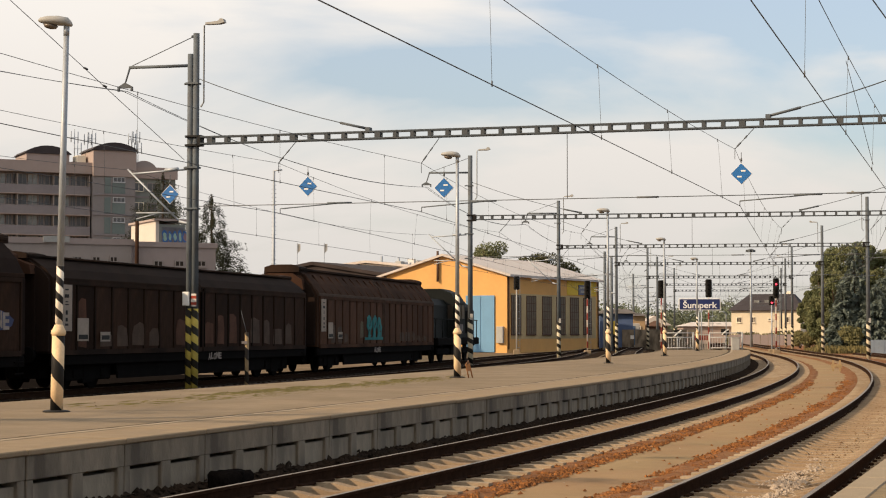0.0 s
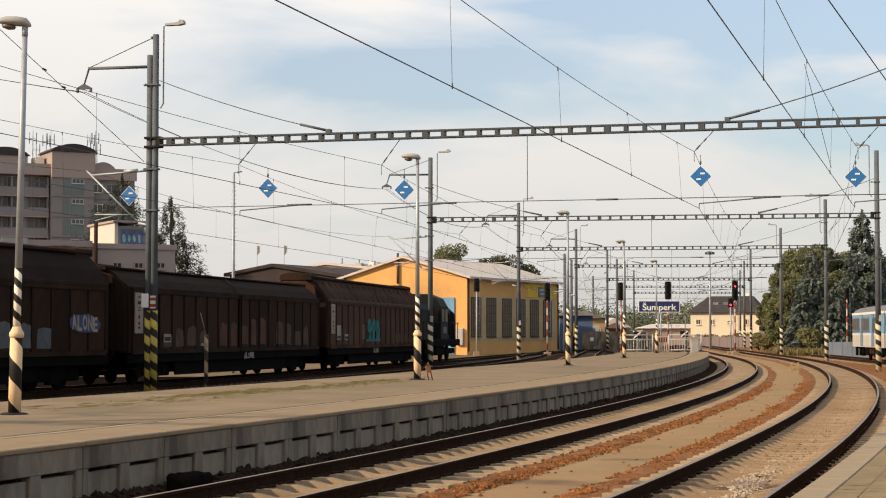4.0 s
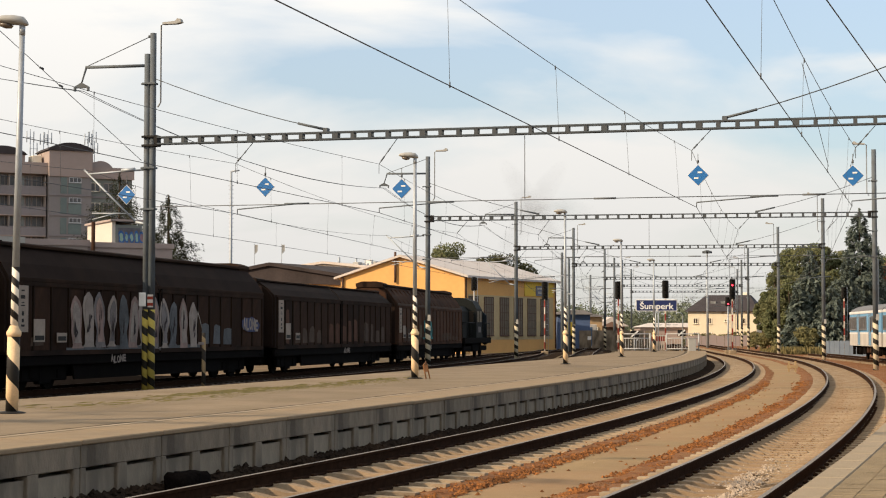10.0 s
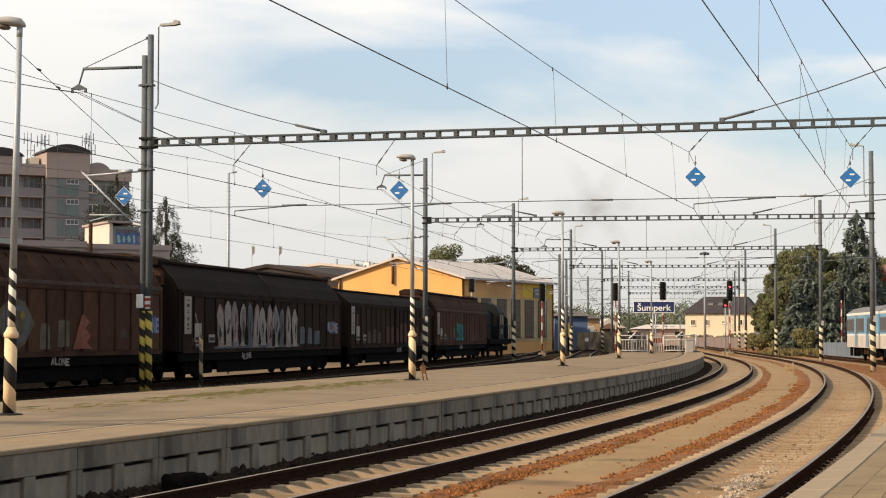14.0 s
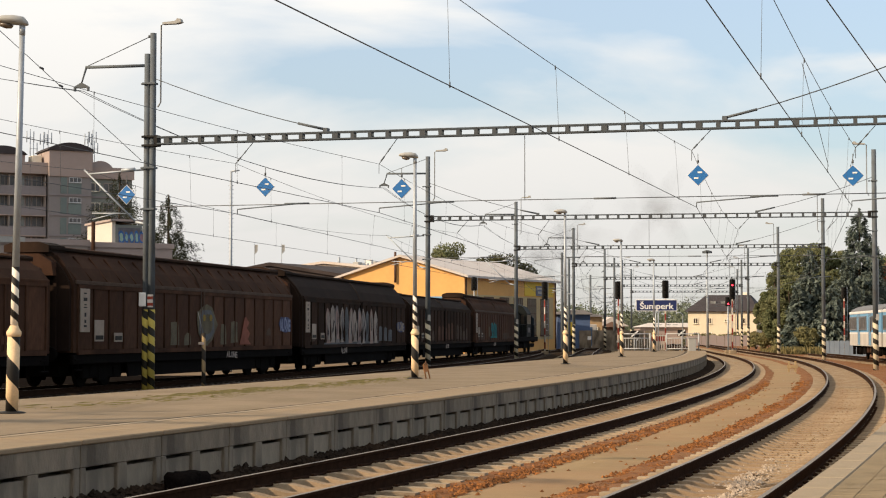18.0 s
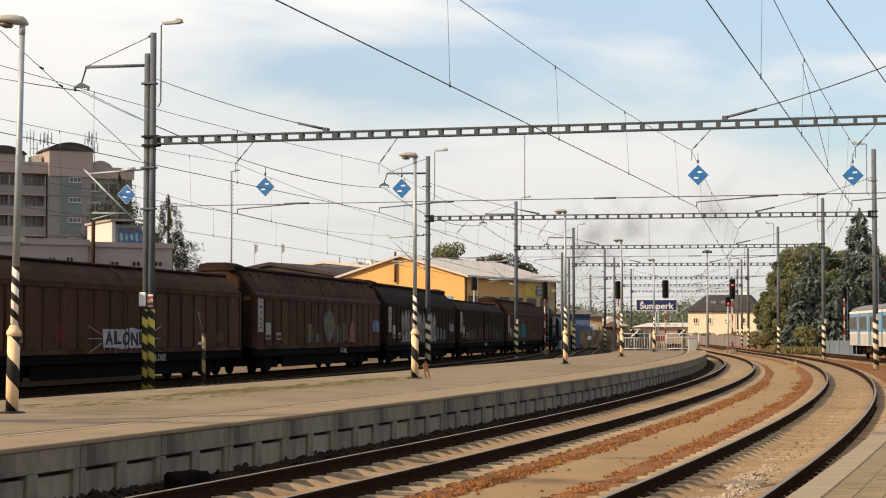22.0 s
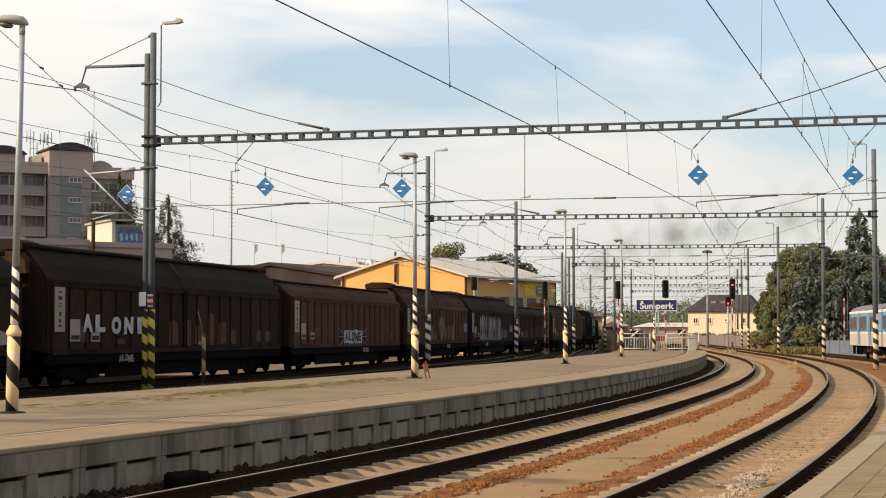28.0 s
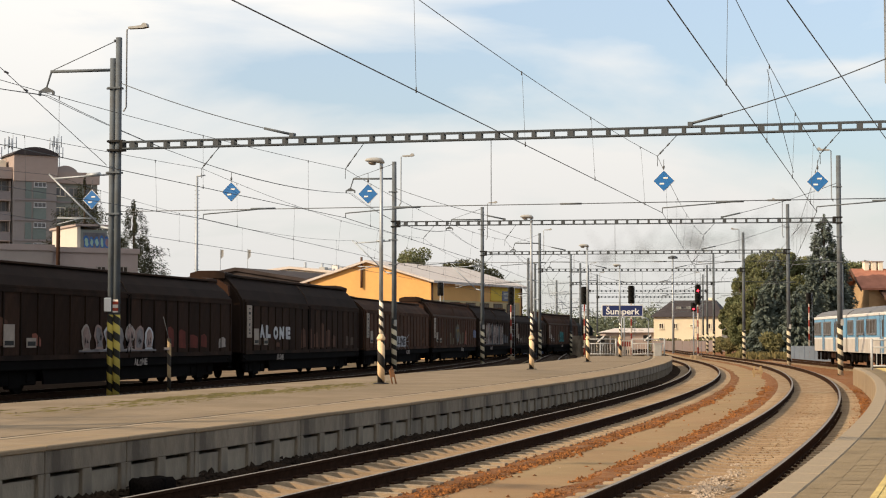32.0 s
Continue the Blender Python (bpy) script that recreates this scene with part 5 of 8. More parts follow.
def spray(root, r, x0, x1, z0, z1, m, style):
    """Spray-painted figures on the near wall: block letters drawn as strokes."""
    if style in ("word", "sill", "spaced"):
        y0 = -1.437 if style == "sill" else -1.492
        if style == "word":
            # ragged cloud of paint behind the letters
            pts = [((x0 + x1) / 2 + (x1 - x0) * 0.58 * math.cos(k * 0.449) * r.uniform(0.85, 1.1), (z0 + z1) / 2 + (z1 - z0) * 0.68 * math.sin(k * 0.449) * r.uniform(0.8, 1.2)) for k in range(14)]
            part("spray_cloud", prism(B(), pts, y0 + 0.008, y0 + 0.013, plane="xz"), M_G_CLOUD if m is not M_G_RIM else M_G_PALE, root, "blue sprayed cloud behind a tag")
        word = "ALONE"
        cells = {"spaced": (0.0, 0.19, 0.44, 0.64, 0.86)}.get(style, (0.0, 0.2, 0.4, 0.6, 0.8))
        for k, ch in enumerate(word):
            cu = bpy.data.curves.new("tag", "FONT")
            cu.body, cu.size, cu.extrude = ch, 1.0, 0.004
            cu.offset = 0.07 if style == "spaced" else 0.035
            tmp = new("tag", cu)
            dg = bpy.context.evaluated_depsgraph_get()
            dg.update()
            me = bpy.data.meshes.new_from_object(tmp.evaluated_get(dg))
            bpy.data.objects.remove(tmp)
            xs, ys = [v.co.x for v in me.vertices], [v.co.y for v in me.vertices]
            wx, wy, lx, ly = max(xs) - min(xs), max(ys) - min(ys), min(xs), min(ys)
            cw, dz, tl = (x1 - x0) * (0.15 if style == "spaced" else 0.175), (z1 - z0) * r.uniform(-0.12, 0.12), r.uniform(-0.12, 0.12)
            for v in me.vertices:
                fx, fz = (v.co.x - lx) / wx, (v.co.y - ly) / wy
                v.co = (x0 + (x1 - x0) * cells[k] + cw * fx + tl * (fz - 0.5) * (z1 - z0), y0 - v.co.z, z0 + dz + fz * (z1 - z0) + tl * 0.4 * (fx - 0.5) * cw)
            me.materials.append(m)
            ob = new("spray_letter", me)
            ob.parent = root
            ob["label"] = "sprayed block letter"
        return
    if style == "zigzag":
        # saw-edged wedge
        n = 5
        pts = [(x0, z0)] + [(x1 - (0.25 if k % 2 else 0.0) * (x1 - x0) - 0.05 * k, z0 + (z1 - z0) * k / n) for k in range(n + 1)] + [(x0 + (x1 - x0) * 0.45, z1)]
        part("spray_figure", prism(B(), pts, -1.488, -1.478, plane="xz"), m, root, "saw-edged sprayed wedge")
        return
    if style == "face":
        # round greyish figure with a dark rim and an ochre eye
        cx, cz, hw, hh = (x0 + x1) / 2, (z0 + z1) / 2, (x1 - x0) / 2, (z1 - z0) / 2
        for sc, lay, mm in ((1.0, 0.0, M_G_OLIVE), (0.8, 0.006, M_G_MIST), (0.55, 0.012, M_G_OLIVE)):
            pts = [(cx + sc * hw * math.cos(k * 0.524) * r.uniform(0.8, 1.1), cz + sc * hh * math.sin(k * 0.524) * r.uniform(0.85, 1.1)) for k in range(12)]
            part("spray_figure", prism(B(), pts, -1.486 - lay, -1.479 - lay, plane="xz"), mm, root, "round greyish sprayed figure")
        for dx in (-0.3, 0.35):
            part("spray_eye", prism(B(), [(cx + dx * hw + 0.16 * math.cos(k * 1.047), cz + hh * 0.35 + 0.13 * math.sin(k * 1.047)) for k in range(6)], -1.508, -1.5, plane="xz"), M_G_OCHRE, root, "ochre sprayed eye")
        return
    if style == "tall":
        # pointed upright figures with pale rims, coloured fills and dark slits, not legible
        n, k = max(3, round((x1 - x0) / 0.86)), (z1 - z0) / 1.65
        m = m if isinstance(m, tuple) else (m,)
        for i in range(n):
            u, hw = x0 + (x1 - x0) * (i + 0.5) / n + r.uniform(-.08, .08), (x1 - x0) / n * r.uniform(0.42, 0.52)
            top, bot, ln, dy = z1 - r.uniform(0, 0.22) * k, z0 + r.uniform(0, 0.1) * k, r.uniform(-0.10, 0.10), 0.0035 * (i % 3)

            prof = ((0.0, 1.0), (0.06, 0.86), (0.30, 0.80), (0.52, 1.0), (0.74, 0.92), (0.90, 0.62), (1.0, 0.12))
            wob = [r.uniform(0.75, 1.2) for _ in range(14)]

            def lens(sc, cut):
                rise = (top - bot) * (0.5 - 0.5 * sc) * 0.6
                side = lambda sg, k0: [(u + ln * (f - 0.5) * 2 + sg * sc * hw * wq * wob[k0 + q] * (cut if q in (1, 2) else 1.0), bot + rise + (top - bot - 2 * rise) * f) for q, (f, wq) in enumerate(prof)]
                return side(1, 0) + side(-1, 7)[::-1]

            cut = r.choice((0.55, 0.8, 1.0, 1.0))
            fig = part("spray_figure", prism(B(), lens(1.0, cut), -1.487 - dy, -1.478 - dy, plane="xz"), m[i % len(m)], root, "pale pointed sprayed figure")
            part("spray_fill", prism(B(), lens(0.66, cut), -1.5005 - dy, -1.488 - dy, plane="xz"), m[(i * 2 + 1) % len(m)], fig, "faded fill of a sprayed figure")
            for _ in range(3):
                w = hw * r.uniform(0.12, 0.26)
                us, zs, q = u + r.uniform(-.35, .35) * hw, r.uniform(bot + 0.25 * k, top - 0.75 * k), r.uniform(0.2, 0.55) * k
                part("spray_slit", prism(B(), [(us - w, zs), (us + w * r.uniform(.2, 1.2), zs + r.uniform(0, .2) * k), (us + w * r.uniform(-.8, .8), zs + q)], -1.515, -1.5085, plane="xz"), M_G_RIM, fig)
        part("spray_smear", prism(B(), [(x0 - 0.2, z0 - 0.06 * k)] + [(x1 + 0.3, z0 - 0.06 * k)] + [(x1 + 0.3 - (x1 - x0 + 0.5) * q / 12, z0 + (0.04 + 0.10 * r.random()) * k) for q in range(13)], -1.4775, -1.47, plane="xz"), m[-1], root)
        return
    if style == "boxed":
        # white boxed word with thin rays to both sides
        part("spray_box", prism(B(), [(x0, z0), (x1, z0 - 0.04), (x1 + 0.05, z1), (x0 - 0.04, z1 + 0.03)], -1.488, -1.478, plane="xz"), M_G_PALE, root, "white sprayed box with drips")
        spray(root, r, x0 + 0.15, x1 - 0.1, z0 + 0.06, z1 - 0.05, M_G_RIM, "word")
        b = B()
        for sg, xx in ((-1, x0 - 0.1), (1, x1 + 0.1)):
            for dz in (-0.45, 0.0, 0.4):
                tube(b, (xx, -1.482, (z0 + z1) / 2 + dz * 0.3), (xx + sg * 1.0, -1.482, (z0 + z1) / 2 + dz), 0.014, 0.008, 4)
        for k in range(9):
            xx = x0 + 0.1 + (x1 - x0 - 0.2) * k / 8
            tube(b, (xx, -1.482, z0), (xx, -1.482, z0 - 0.10 - 0.05 * (k % 3)), 0.014, 0.008, 4)
        part("spray_lines", b, M_G_PALE, root, "thin white sprayed rays and drips")["kind"] = "stuff"


M_G_PALE = mat("blue_white_spray", (0.33, 0.325, 0.33), 0.8, scale=2.5, vary=0.3)
M_G_LETTER = mat("chalk_white_spray", (0.42, 0.41, 0.41), 0.8, scale=3, vary=0.35)
M_G_RIM = mat("dark_rim_spray", (0.035, 0.028, 0.028), 0.8, scale=2, vary=0.3)
M_G_CLOUD = mat("dull_blue_spray", (0.055, 0.065, 0.125), 0.8, scale=2.5, vary=0.35)
M_G_OCHRE = mat("ochre_spray", (0.20, 0.135, 0.035), 0.8, scale=2.5, vary=0.3)
M_G_SALMON = mat("salmon_spray", (0.20, 0.072, 0.048), 0.8, scale=2.5, vary=0.3)
KINDS = [
    dict(brown=True, roofribs=True, sill=-1.6, label="dark brown bogie wagon with ribbed roof and teal spray patch",
         patches=((-9.0, -6.0, 1.32, 1.9, M_G_TAN), (3.0, 9.0, 1.32, 1.75, M_G_TAN), (-4.4, -3.4, 1.5, 2.5, M_G_OLIVE)), sprays=((-3.2, -0.5, 1.35, 2.45, M_G_TEAL, "tall"),)),
    dict(brown=False, roofribs=False, roof=0.63, sill=0.6, label="dark red-brown bogie wagon with faded orange patches",
         patches=((-9.5, -8.5, 1.32, 2.9, M_G_ORANGE), (-8.0, -3.4, 1.32, 2.0, M_G_TAN), (-2.4, 3.4, 1.32, 2.25, M_G_ORANGE), (4.4, 9.2, 1.32, 2.2, M_G_TAN)), sprays=()),
    dict(brown=False, roofribs=False, sill=-3.9, label="sooty dark bogie wagon with large pale sprayed letters",
         patches=((-9.6, -8.6, 1.35, 1.75, M_G_TAN), (3.7, 7.2, 1.32, 2.0, M_G_MIST)), sprays=((-7.0, 3.4, 1.14, 2.92, (M_G_PINK, M_G_WHITE, M_G_SILVER, M_G_WHITE, M_G_MIST), "tall"), (8.2, 9.9, 1.75, 2.2, M_G_WHITE, "word"))),
    dict(brown=True, roofribs=True, sill=2.7, label="rust-brown bogie wagon with ribbed roof, blue tag and pale patches",
         patches=((1.75, 2.8, 1.35, 2.2, M_G_OLIVE), (2.9, 4.0, 1.35, 2.2, M_G_OLIVE), (-3.2, -0.8, 1.32, 2.1, M_G_OLIVE), (7.1, 8.0, 1.62, 2.15, M_G_TAN)), sprays=((-0.6, 1.5, 1.25, 2.65, M_G_OLIVE, "face"), (4.0, 5.3, 1.22, 2.25, M_G_SALMON, "zigzag"), (8.9, 10.3, 1.75, 2.25, M_G_BLUE, "word"))),
    dict(brown=True, roofribs=False, roof=0.66, sill=2.2, label="rust-brown bogie wagon with a white sprayed tag",
         patches=((-5.2, -4.2, 1.45, 1.95, M_G_RED), (7.9, 8.9, 1.4, 2.0, M_G_ORANGE)), sprays=((-1.8, 1.7, 1.20, 1.74, M_G_PALE, "boxed"),)),
    dict(brown=False, roofribs=False, sill=-5.6, label="sooty dark bogie wagon with boxed white letters and orange patches",
         patches=((-8.9, -7.9, 1.45, 1.95, M_G_TAN), (-6.0, -5.0, 1.35, 1.7, M_G_ORANGE), (-1.6, 5.6, 1.32, 2.3, M_G_ORANGE), (7.4, 9.6, 1.4, 1.75, M_G_TAN)), sprays=((-8.5, -3.6, 1.64, 2.18, M_G_LETTER, "spaced"),)),
    dict(brown=False, roofribs=False, roof=0.74, label="sooty dark bogie wagon with red and white sprayed figures",
         patches=((-9.9, -8.9, 1.5, 2.2, M_G_ORANGE), (-7.6, -6.7, 1.5, 1.8, M_G_SALMON), (3.4, 8.0, 1.4, 2.2, M_G_RED), (8.9, 10.1, 1.4, 2.1, M_G_WHITE)), sprays=((-3.9, 2.2, 1.25, 2.15, (M_G_WHITE, M_G_PINK, M_G_LETTER, M_G_SILVER), "tall"),)),
    dict(brown=True, roofribs=False, label="rust-brown bogie wagon at the tail of the train", patches=((-4, 4, 1.32, 1.9, M_G_TAN),), sprays=()),
]
WAGONS = [wagon(k, 20 + i) for i, k in enumerate(KINDS)]


def locomotive():
    root = thing("diesel_locomotive", pose(0, 0, 0), "dark green hooded diesel locomotive with a dull blue nose", "locomotive")
    b = B()
    box(b, -6.1, 6.1, -1.4, 1.4, 0.95, 1.35, 0.04)
    part("frame", b, M_WAG_FRAME, root)
    b = B()
    prism(b, [(0.85, 1.35), (0.85, 3.1), (0.6, 3.45), (-0.6, 3.45), (-0.85, 3.1), (-0.85, 1.35)], -5.7, -1.0)
    part("rear_hood", b, M_LOCO, root)
    b = B()
    prism(b, [(0.85, 1.35), (0.85, 3.1), (0.6, 3.45), (-0.6, 3.45), (-0.85, 3.1), (-0.85, 1.35)], 1.5, 5.7)
    hood = part("front_hood", b, M_LOCO, root)
    b = B()
    for x in (2.0, 3.0, 4.0, 5.0):
        box(b, x - 0.35, x + 0.35, -0.87, -0.852, 1.6, 2.9)
    part("louvre_door", b, M_WAG_FRAME, hood)
    b = B()
    prism(b, [(1.4, 1.35), (1.4, 3.3), (1.1, 3.8), (0.5, 4.05), (-0.5, 4.05), (-1.1, 3.8), (-1.4, 3.3), (-1.4, 1.35)], -1.0, 1.5)
    cab = part("cab", b, M_LOCO, root)
    for x0, x1, y0, y1 in ((-0.75, 0.1, -1.42, -1.402), (0.4, 1.25, -1.42, -1.402), (-1.012, -1.002, -1.2, -0.9), (-1.012, -1.002, 0.9, 1.2), (1.502, 1.512, -1.2, -0.9), (1.502, 1.512, 0.9, 1.2)):
        part("cab_window", box(B(), x0, x1, y0, y1, 2.4, 3.15), M_GLASS_DARK, cab)
    b = B()
    box(b, -0.2, 0.9, -1.41, -1.402, 1.7, 2.1)
    part("cab_lettering", b, M_G_SILVER, cab, "pale lettering patch")
    b = B()
    prism(b, [(1.1, 1.1), (1.1, 2.9), (0.7, 3.3), (-0.7, 3.3), (-1.1, 2.9), (-1.1, 1.1)], 5.7, 6.05)
    part("nose", b, M_LOCOBLUE, root, "dull blue nose")
    b = B()
    tube(b, (3.4, 0, 3.4), (3.4, 0, 3.85), 0.16, 0.14, 10)
    part("exhaust", b, M_BLACK, root)
    b = B()
    for x in (-6.1, 6.1):
        for yy in (-1.25, -0.5, 0.5, 1.25):
            tube(b, (x, yy, 1.3), (x, yy, 2.35), 0.025, 0.025, 6)
        tube(b, (x, -1.25, 2.35), (x, 1.25, 2.35), 0.025, 0.025, 6)
    for yy in (-1.3, 1.3):
        tube(b, (-6.1, yy, 2.35), (-1.1, yy, 2.35), 0.025, 0.025, 6)
        tube(b, (1.6, yy, 2.35), (6.1, yy, 2.35), 0.025, 0.025, 6)
        for x in (-4.5, -2.8, 2.8, 4.5):
            tube(b, (x, yy, 1.3), (x, yy, 2.35), 0.025, 0.025, 6)
    part("handrail", b, M_LOCO, root)
    for sx in (-1, 1):
        for yy in (-0.87, 0.87):
            b = tube(B(), (sx * 6.1, yy, 1.05), (sx * 6.55, yy, 1.05), 0.1, 0.1, 8)
            part("buffer", tube(b, (sx * 6.55, yy, 1.05), (sx * 6.62, yy, 1.05), 0.24, 0.22, 12), M_WAG_FRAME, root)
        b = B()
        for yy in (-1.1, 1.1):
            box(b, sx * 3.6 - 1.7, sx * 3.6 + 1.7, yy - 0.08, yy + 0.08, 0.45, 0.8, 0.05)
        bog = part("bogie", b, M_WAG_FRAME, root)
        for wx in (-1.2, 1.2):
            b = B()
            for yy in (-0.75, 0.75):
                tube(b, (sx * 3.6 + wx, yy - 0.065, 0.5), (sx * 3.6 + wx, yy + 0.065, 0.5), 0.5, 0.5, 20)
            tube(b, (sx * 3.6 + wx, -0.8, 0.5), (sx * 3.6 + wx, 0.8, 0.5), 0.09, 0.09, 8)
            part("wheelset", b, M_WHEEL, bog)
    b = B()
    box(b, -1.5, 1.5, -1.2, 1.2, 0.4, 0.95, 0.05)
    part("fuel_tank", b, M_WAG_FRAME, root)
    return root


LOCO = locomotive()


# ---- buildings ----
def frame_m(p, q):
    """Pose at p with x towards q, upright."""
    d = Vector((q[0] - p[0], q[1] - p[1], 0))
    return Matrix.Translation((p[0], p[1], 0)) @ Matrix.Rotation(math.atan2(d.y, d.x), 4, "Z")


def window_unit(root, m, w, h, glass, frame, nx=2, nz=1, sill=True, name="window"):
    """Window in the local xz plane, looking to -y."""
    b = B()
    rings = [[b.verts.new((sx * (w / 2 - e), y, h / 2 + sz * (h / 2 - e))) for sx, sz in ((-1, -1), (1, -1), (1, 1), (-1, 1))] for y in (-0.05, 0.05) for e in (0, 0.08)]
    for p, q in ((0, 1), (1, 3), (3, 2), (2, 0)):
        for k in range(4):
            b.faces.new((rings[p][k], rings[p][(k + 1) % 4], rings[q][(k + 1) % 4], rings[q][k]))
    bmesh.ops.recalc_face_normals(b, faces=b.faces)
    win = part(name, b, frame, root, m=m)
    for i in range(1, nx):
        part("mullion", box(B(), -w / 2 + w * i / nx - 0.035, -w / 2 + w * i / nx + 0.035, -0.04, 0.04, 0.081, h - 0.081), frame, win)
    for i in range(1, nz):
        part("glazing_bar", box(B(), -w / 2 + 0.081, w / 2 - 0.081, -0.036, 0.036, h * i / nz - 0.03, h * i / nz + 0.03), frame, win)
    part("pane", box(B(), -w / 2 + 0.05, w / 2 - 0.05, -0.015, 0.015, 0.05, h - 0.05), glass, win)
    if sill:
        part("sill", box(B(), -w / 2 - 0.06, w / 2 + 0.06, -0.12, 0.02, -0.06, 0.0), frame, win)
    return win


# ochre depot hall: gable to the platforms, long wall along the freight line
M_GLASS_SHED = mat("dusty_brown_glass", (0.105, 0.078, 0.052), 0.4, scale=1.5, vary=0.35, spec=0.2)


M_WINDOWBAND = mat("ochre_grey_render", (0.47, 0.36, 0.20), 0.9, scale=0.5, vary=0.15)


def depot():
    c1, c2 = (2.07, 174.0), (12.2, 195.0)
    L = math.hypot(c2[0] - c1[0], c2[1] - c1[1])
    D, EV, RG = 13.6, 7.15, 9.1
    root = thing("depot_hall", frame_m(c1, c2), "ochre rendered railway depot hall with pale sheet roof and tall windows", "industrial building")
    # x along the long wall, y away from the line (to the left)
    hall = B()
    prism(hall, [(0, -0.34), (D, -0.34), (D, EV), (D / 2, RG), (0, EV)], 0, L)
    part("wall", hall, M_YELLOW, root)
    for ya, yb, za, zb in ((-0.55, D / 2, EV - 0.16, RG), (D + 0.55, D / 2, EV - 0.16, RG)):
        b = B()
        prism(b, [(ya, za), (yb, zb), (yb, zb + 0.22), (ya, za + 0.22)], -0.45, L + 0.45)
        part("roof", b, M_ROOFPALE, root, "pale sheet roof slope")
    for x in (0.25, L - 0.35):
        part("drainpipe", tube(B(), (x, -0.08, 0), (x, -0.08, EV), 0.07, 0.07, 8), M_ROOFBROWN, root)
    part("bay_panel", box(B(), 0.8, L - 0.9, -0.03, 0.01, 1.0, 5.4), M_WINDOWBAND, root, "ochre-grey rendered window band")
    # tall windows of the long wall, in pilastered bays
    for i, x in enumerate((1.95, 5.54, 9.36, 12.9, 16.44, 19.97)):
        window_unit(root, pose(x, -0.06, 1.4), 2.25, 3.85, M_GLASS_SHED, M_ROOFBROWN, 4, 5, True, "tall_window")
    part("lemon_bay", box(B(), 14.6, 22.4, -0.06, 0.0, 5.5, 7.0), M_YELLOW2, root, "lemon-yellow painted bay")
    b = box(B(), 17.5, 20.4, -0.12, -0.06, 5.55, 6.6)
    part("nameboard", b, M_NAVY, root, "dark nameboard with pale bars")
    for zz, x0, x1 in ((6.2, 17.8, 20.1), (5.8, 18.0, 19.9)):
        part("nameboard_bar", box(B(), x0, x1, -0.135, -0.12, zz, zz + 0.22), M_GREYBOX, root)
    # gable: blue gate, flue pipe, small lamp
    gm = Matrix.Rotation(math.radians(90), 4, "Z")
    b = box(B(), -0.10, 0.0, 1.3, 4.4, -0.3, 5.2, 0.02)
    gate = part("gate", b, M_CARBLUE, root, "blue painted steel gate")
    for yy in (1.35, 2.85, 4.3):
        part("gate_rail", box(B(), -0.14, -0.10, yy - 0.05, yy + 0.05, -0.2, 5.1), M_CARBLUE, gate)
    part("flue_pipe", tube(B(), (-0.2, 7.4, 6.6), (-0.2, 7.4, 9.6), 0.12, 0.12, 8), M_ROOFBROWN, root)
    part("flue_pipe", tube(B(), (-0.15, 13.3, 5.6), (-0.15, 13.3, 7.6), 0.1, 0.1, 8), M_ROOFBROWN, root)
    part("junction_box", box(B(), -0.35, -0.02, 0.3, 1.0, 0.6, 2.2, 0.02), M_GREYBOX, root)
    return root


depot()


M_ROOFMAUVE = mat("mauve_sheet_roof", (0.040, 0.031, 0.030), 0.8, scale=0.6, vary=0.35)


def annex():
    root = thing("brown_roofed_shed", frame_m((-10.3, 187.0), (-3.0, 202.0)), "long ochre shed with mauve-brown sheet gable roof", "shed")
    hall = B()
    prism(hall, [(0, -0.34), (14.0, -0.34), (14.0, 8.0), (8.64, 8.85), (0, 7.5)], 0, 30)
    part("wall", hall, M_YELLOW, root)
    for ya, yb, za, zb in ((-0.5, 8.64, 7.35, 8.75), (14.6, 8.64, 7.8, 8.75)):
        b = B()
        prism(b, [(ya, za), (yb, zb), (yb, zb + 0.35), (ya, za + 0.35)], -0.6, 30.5)
        part("roof", b, M_ROOFMAUVE, root, "mauve-brown sheet roof slope")
    part("gable_board", prism(B(), [(0, 6.6), (8.64, 7.0), (14.0, 6.6), (14.0, 8.15), (8.64, 9.0), (0, 7.65)], -0.3, -0.02), M_ROOFMAUVE, root)
    return root


annex()
b = B()
prism(b, [(0, -0.3), (14, -0.3), (14, 9.9), (7, 10.5), (0, 9.9)], 0, 20)
M_HALL = mat("dull_white_sheet", (0.62, 0.60, 0.57), 0.8, scale=0.6, vary=0.12)
hall2 = thing("white_roofed_hall", frame_m((-9.0, 230.0), (0.0, 248.0)), "pale hall with low white roof behind the depot", "industrial building")
part("wall", b, M_HALL, hall2)
part("roof", prism(B(), [(-0.6, 9.8), (7, 10.6), (14.6, 9.8), (14.6, 10.1), (7, 10.9), (-0.6, 10.1)], -0.5, 20.5), M_ROOFPALE, hall2, "pale sheet roof")
vr = random.Random(8)
for k in range(16):
    x, h_ = 1.0 + 1.15 * k, vr.uniform(0.2, 0.75)
    part("roof_curb", box(B(), x, x + vr.uniform(0.4, 1.0), 2.6, 3.4, 10.2, 10.45 + h_), M_HALL if k % 4 else M_GREYBOX, hall2)
for x in (2.0, 6.5, 9.0):
    part("roof_vent", tube(B(), (x, 6, 10.4), (x, 6, 11.5), 0.15, 0.15, 8), M_GALV, hall2)


def at(px, y):
    return (px - 784) * y / 3200


def zat(py, y):
    return 1.65 + (590 - py) * y / 3200


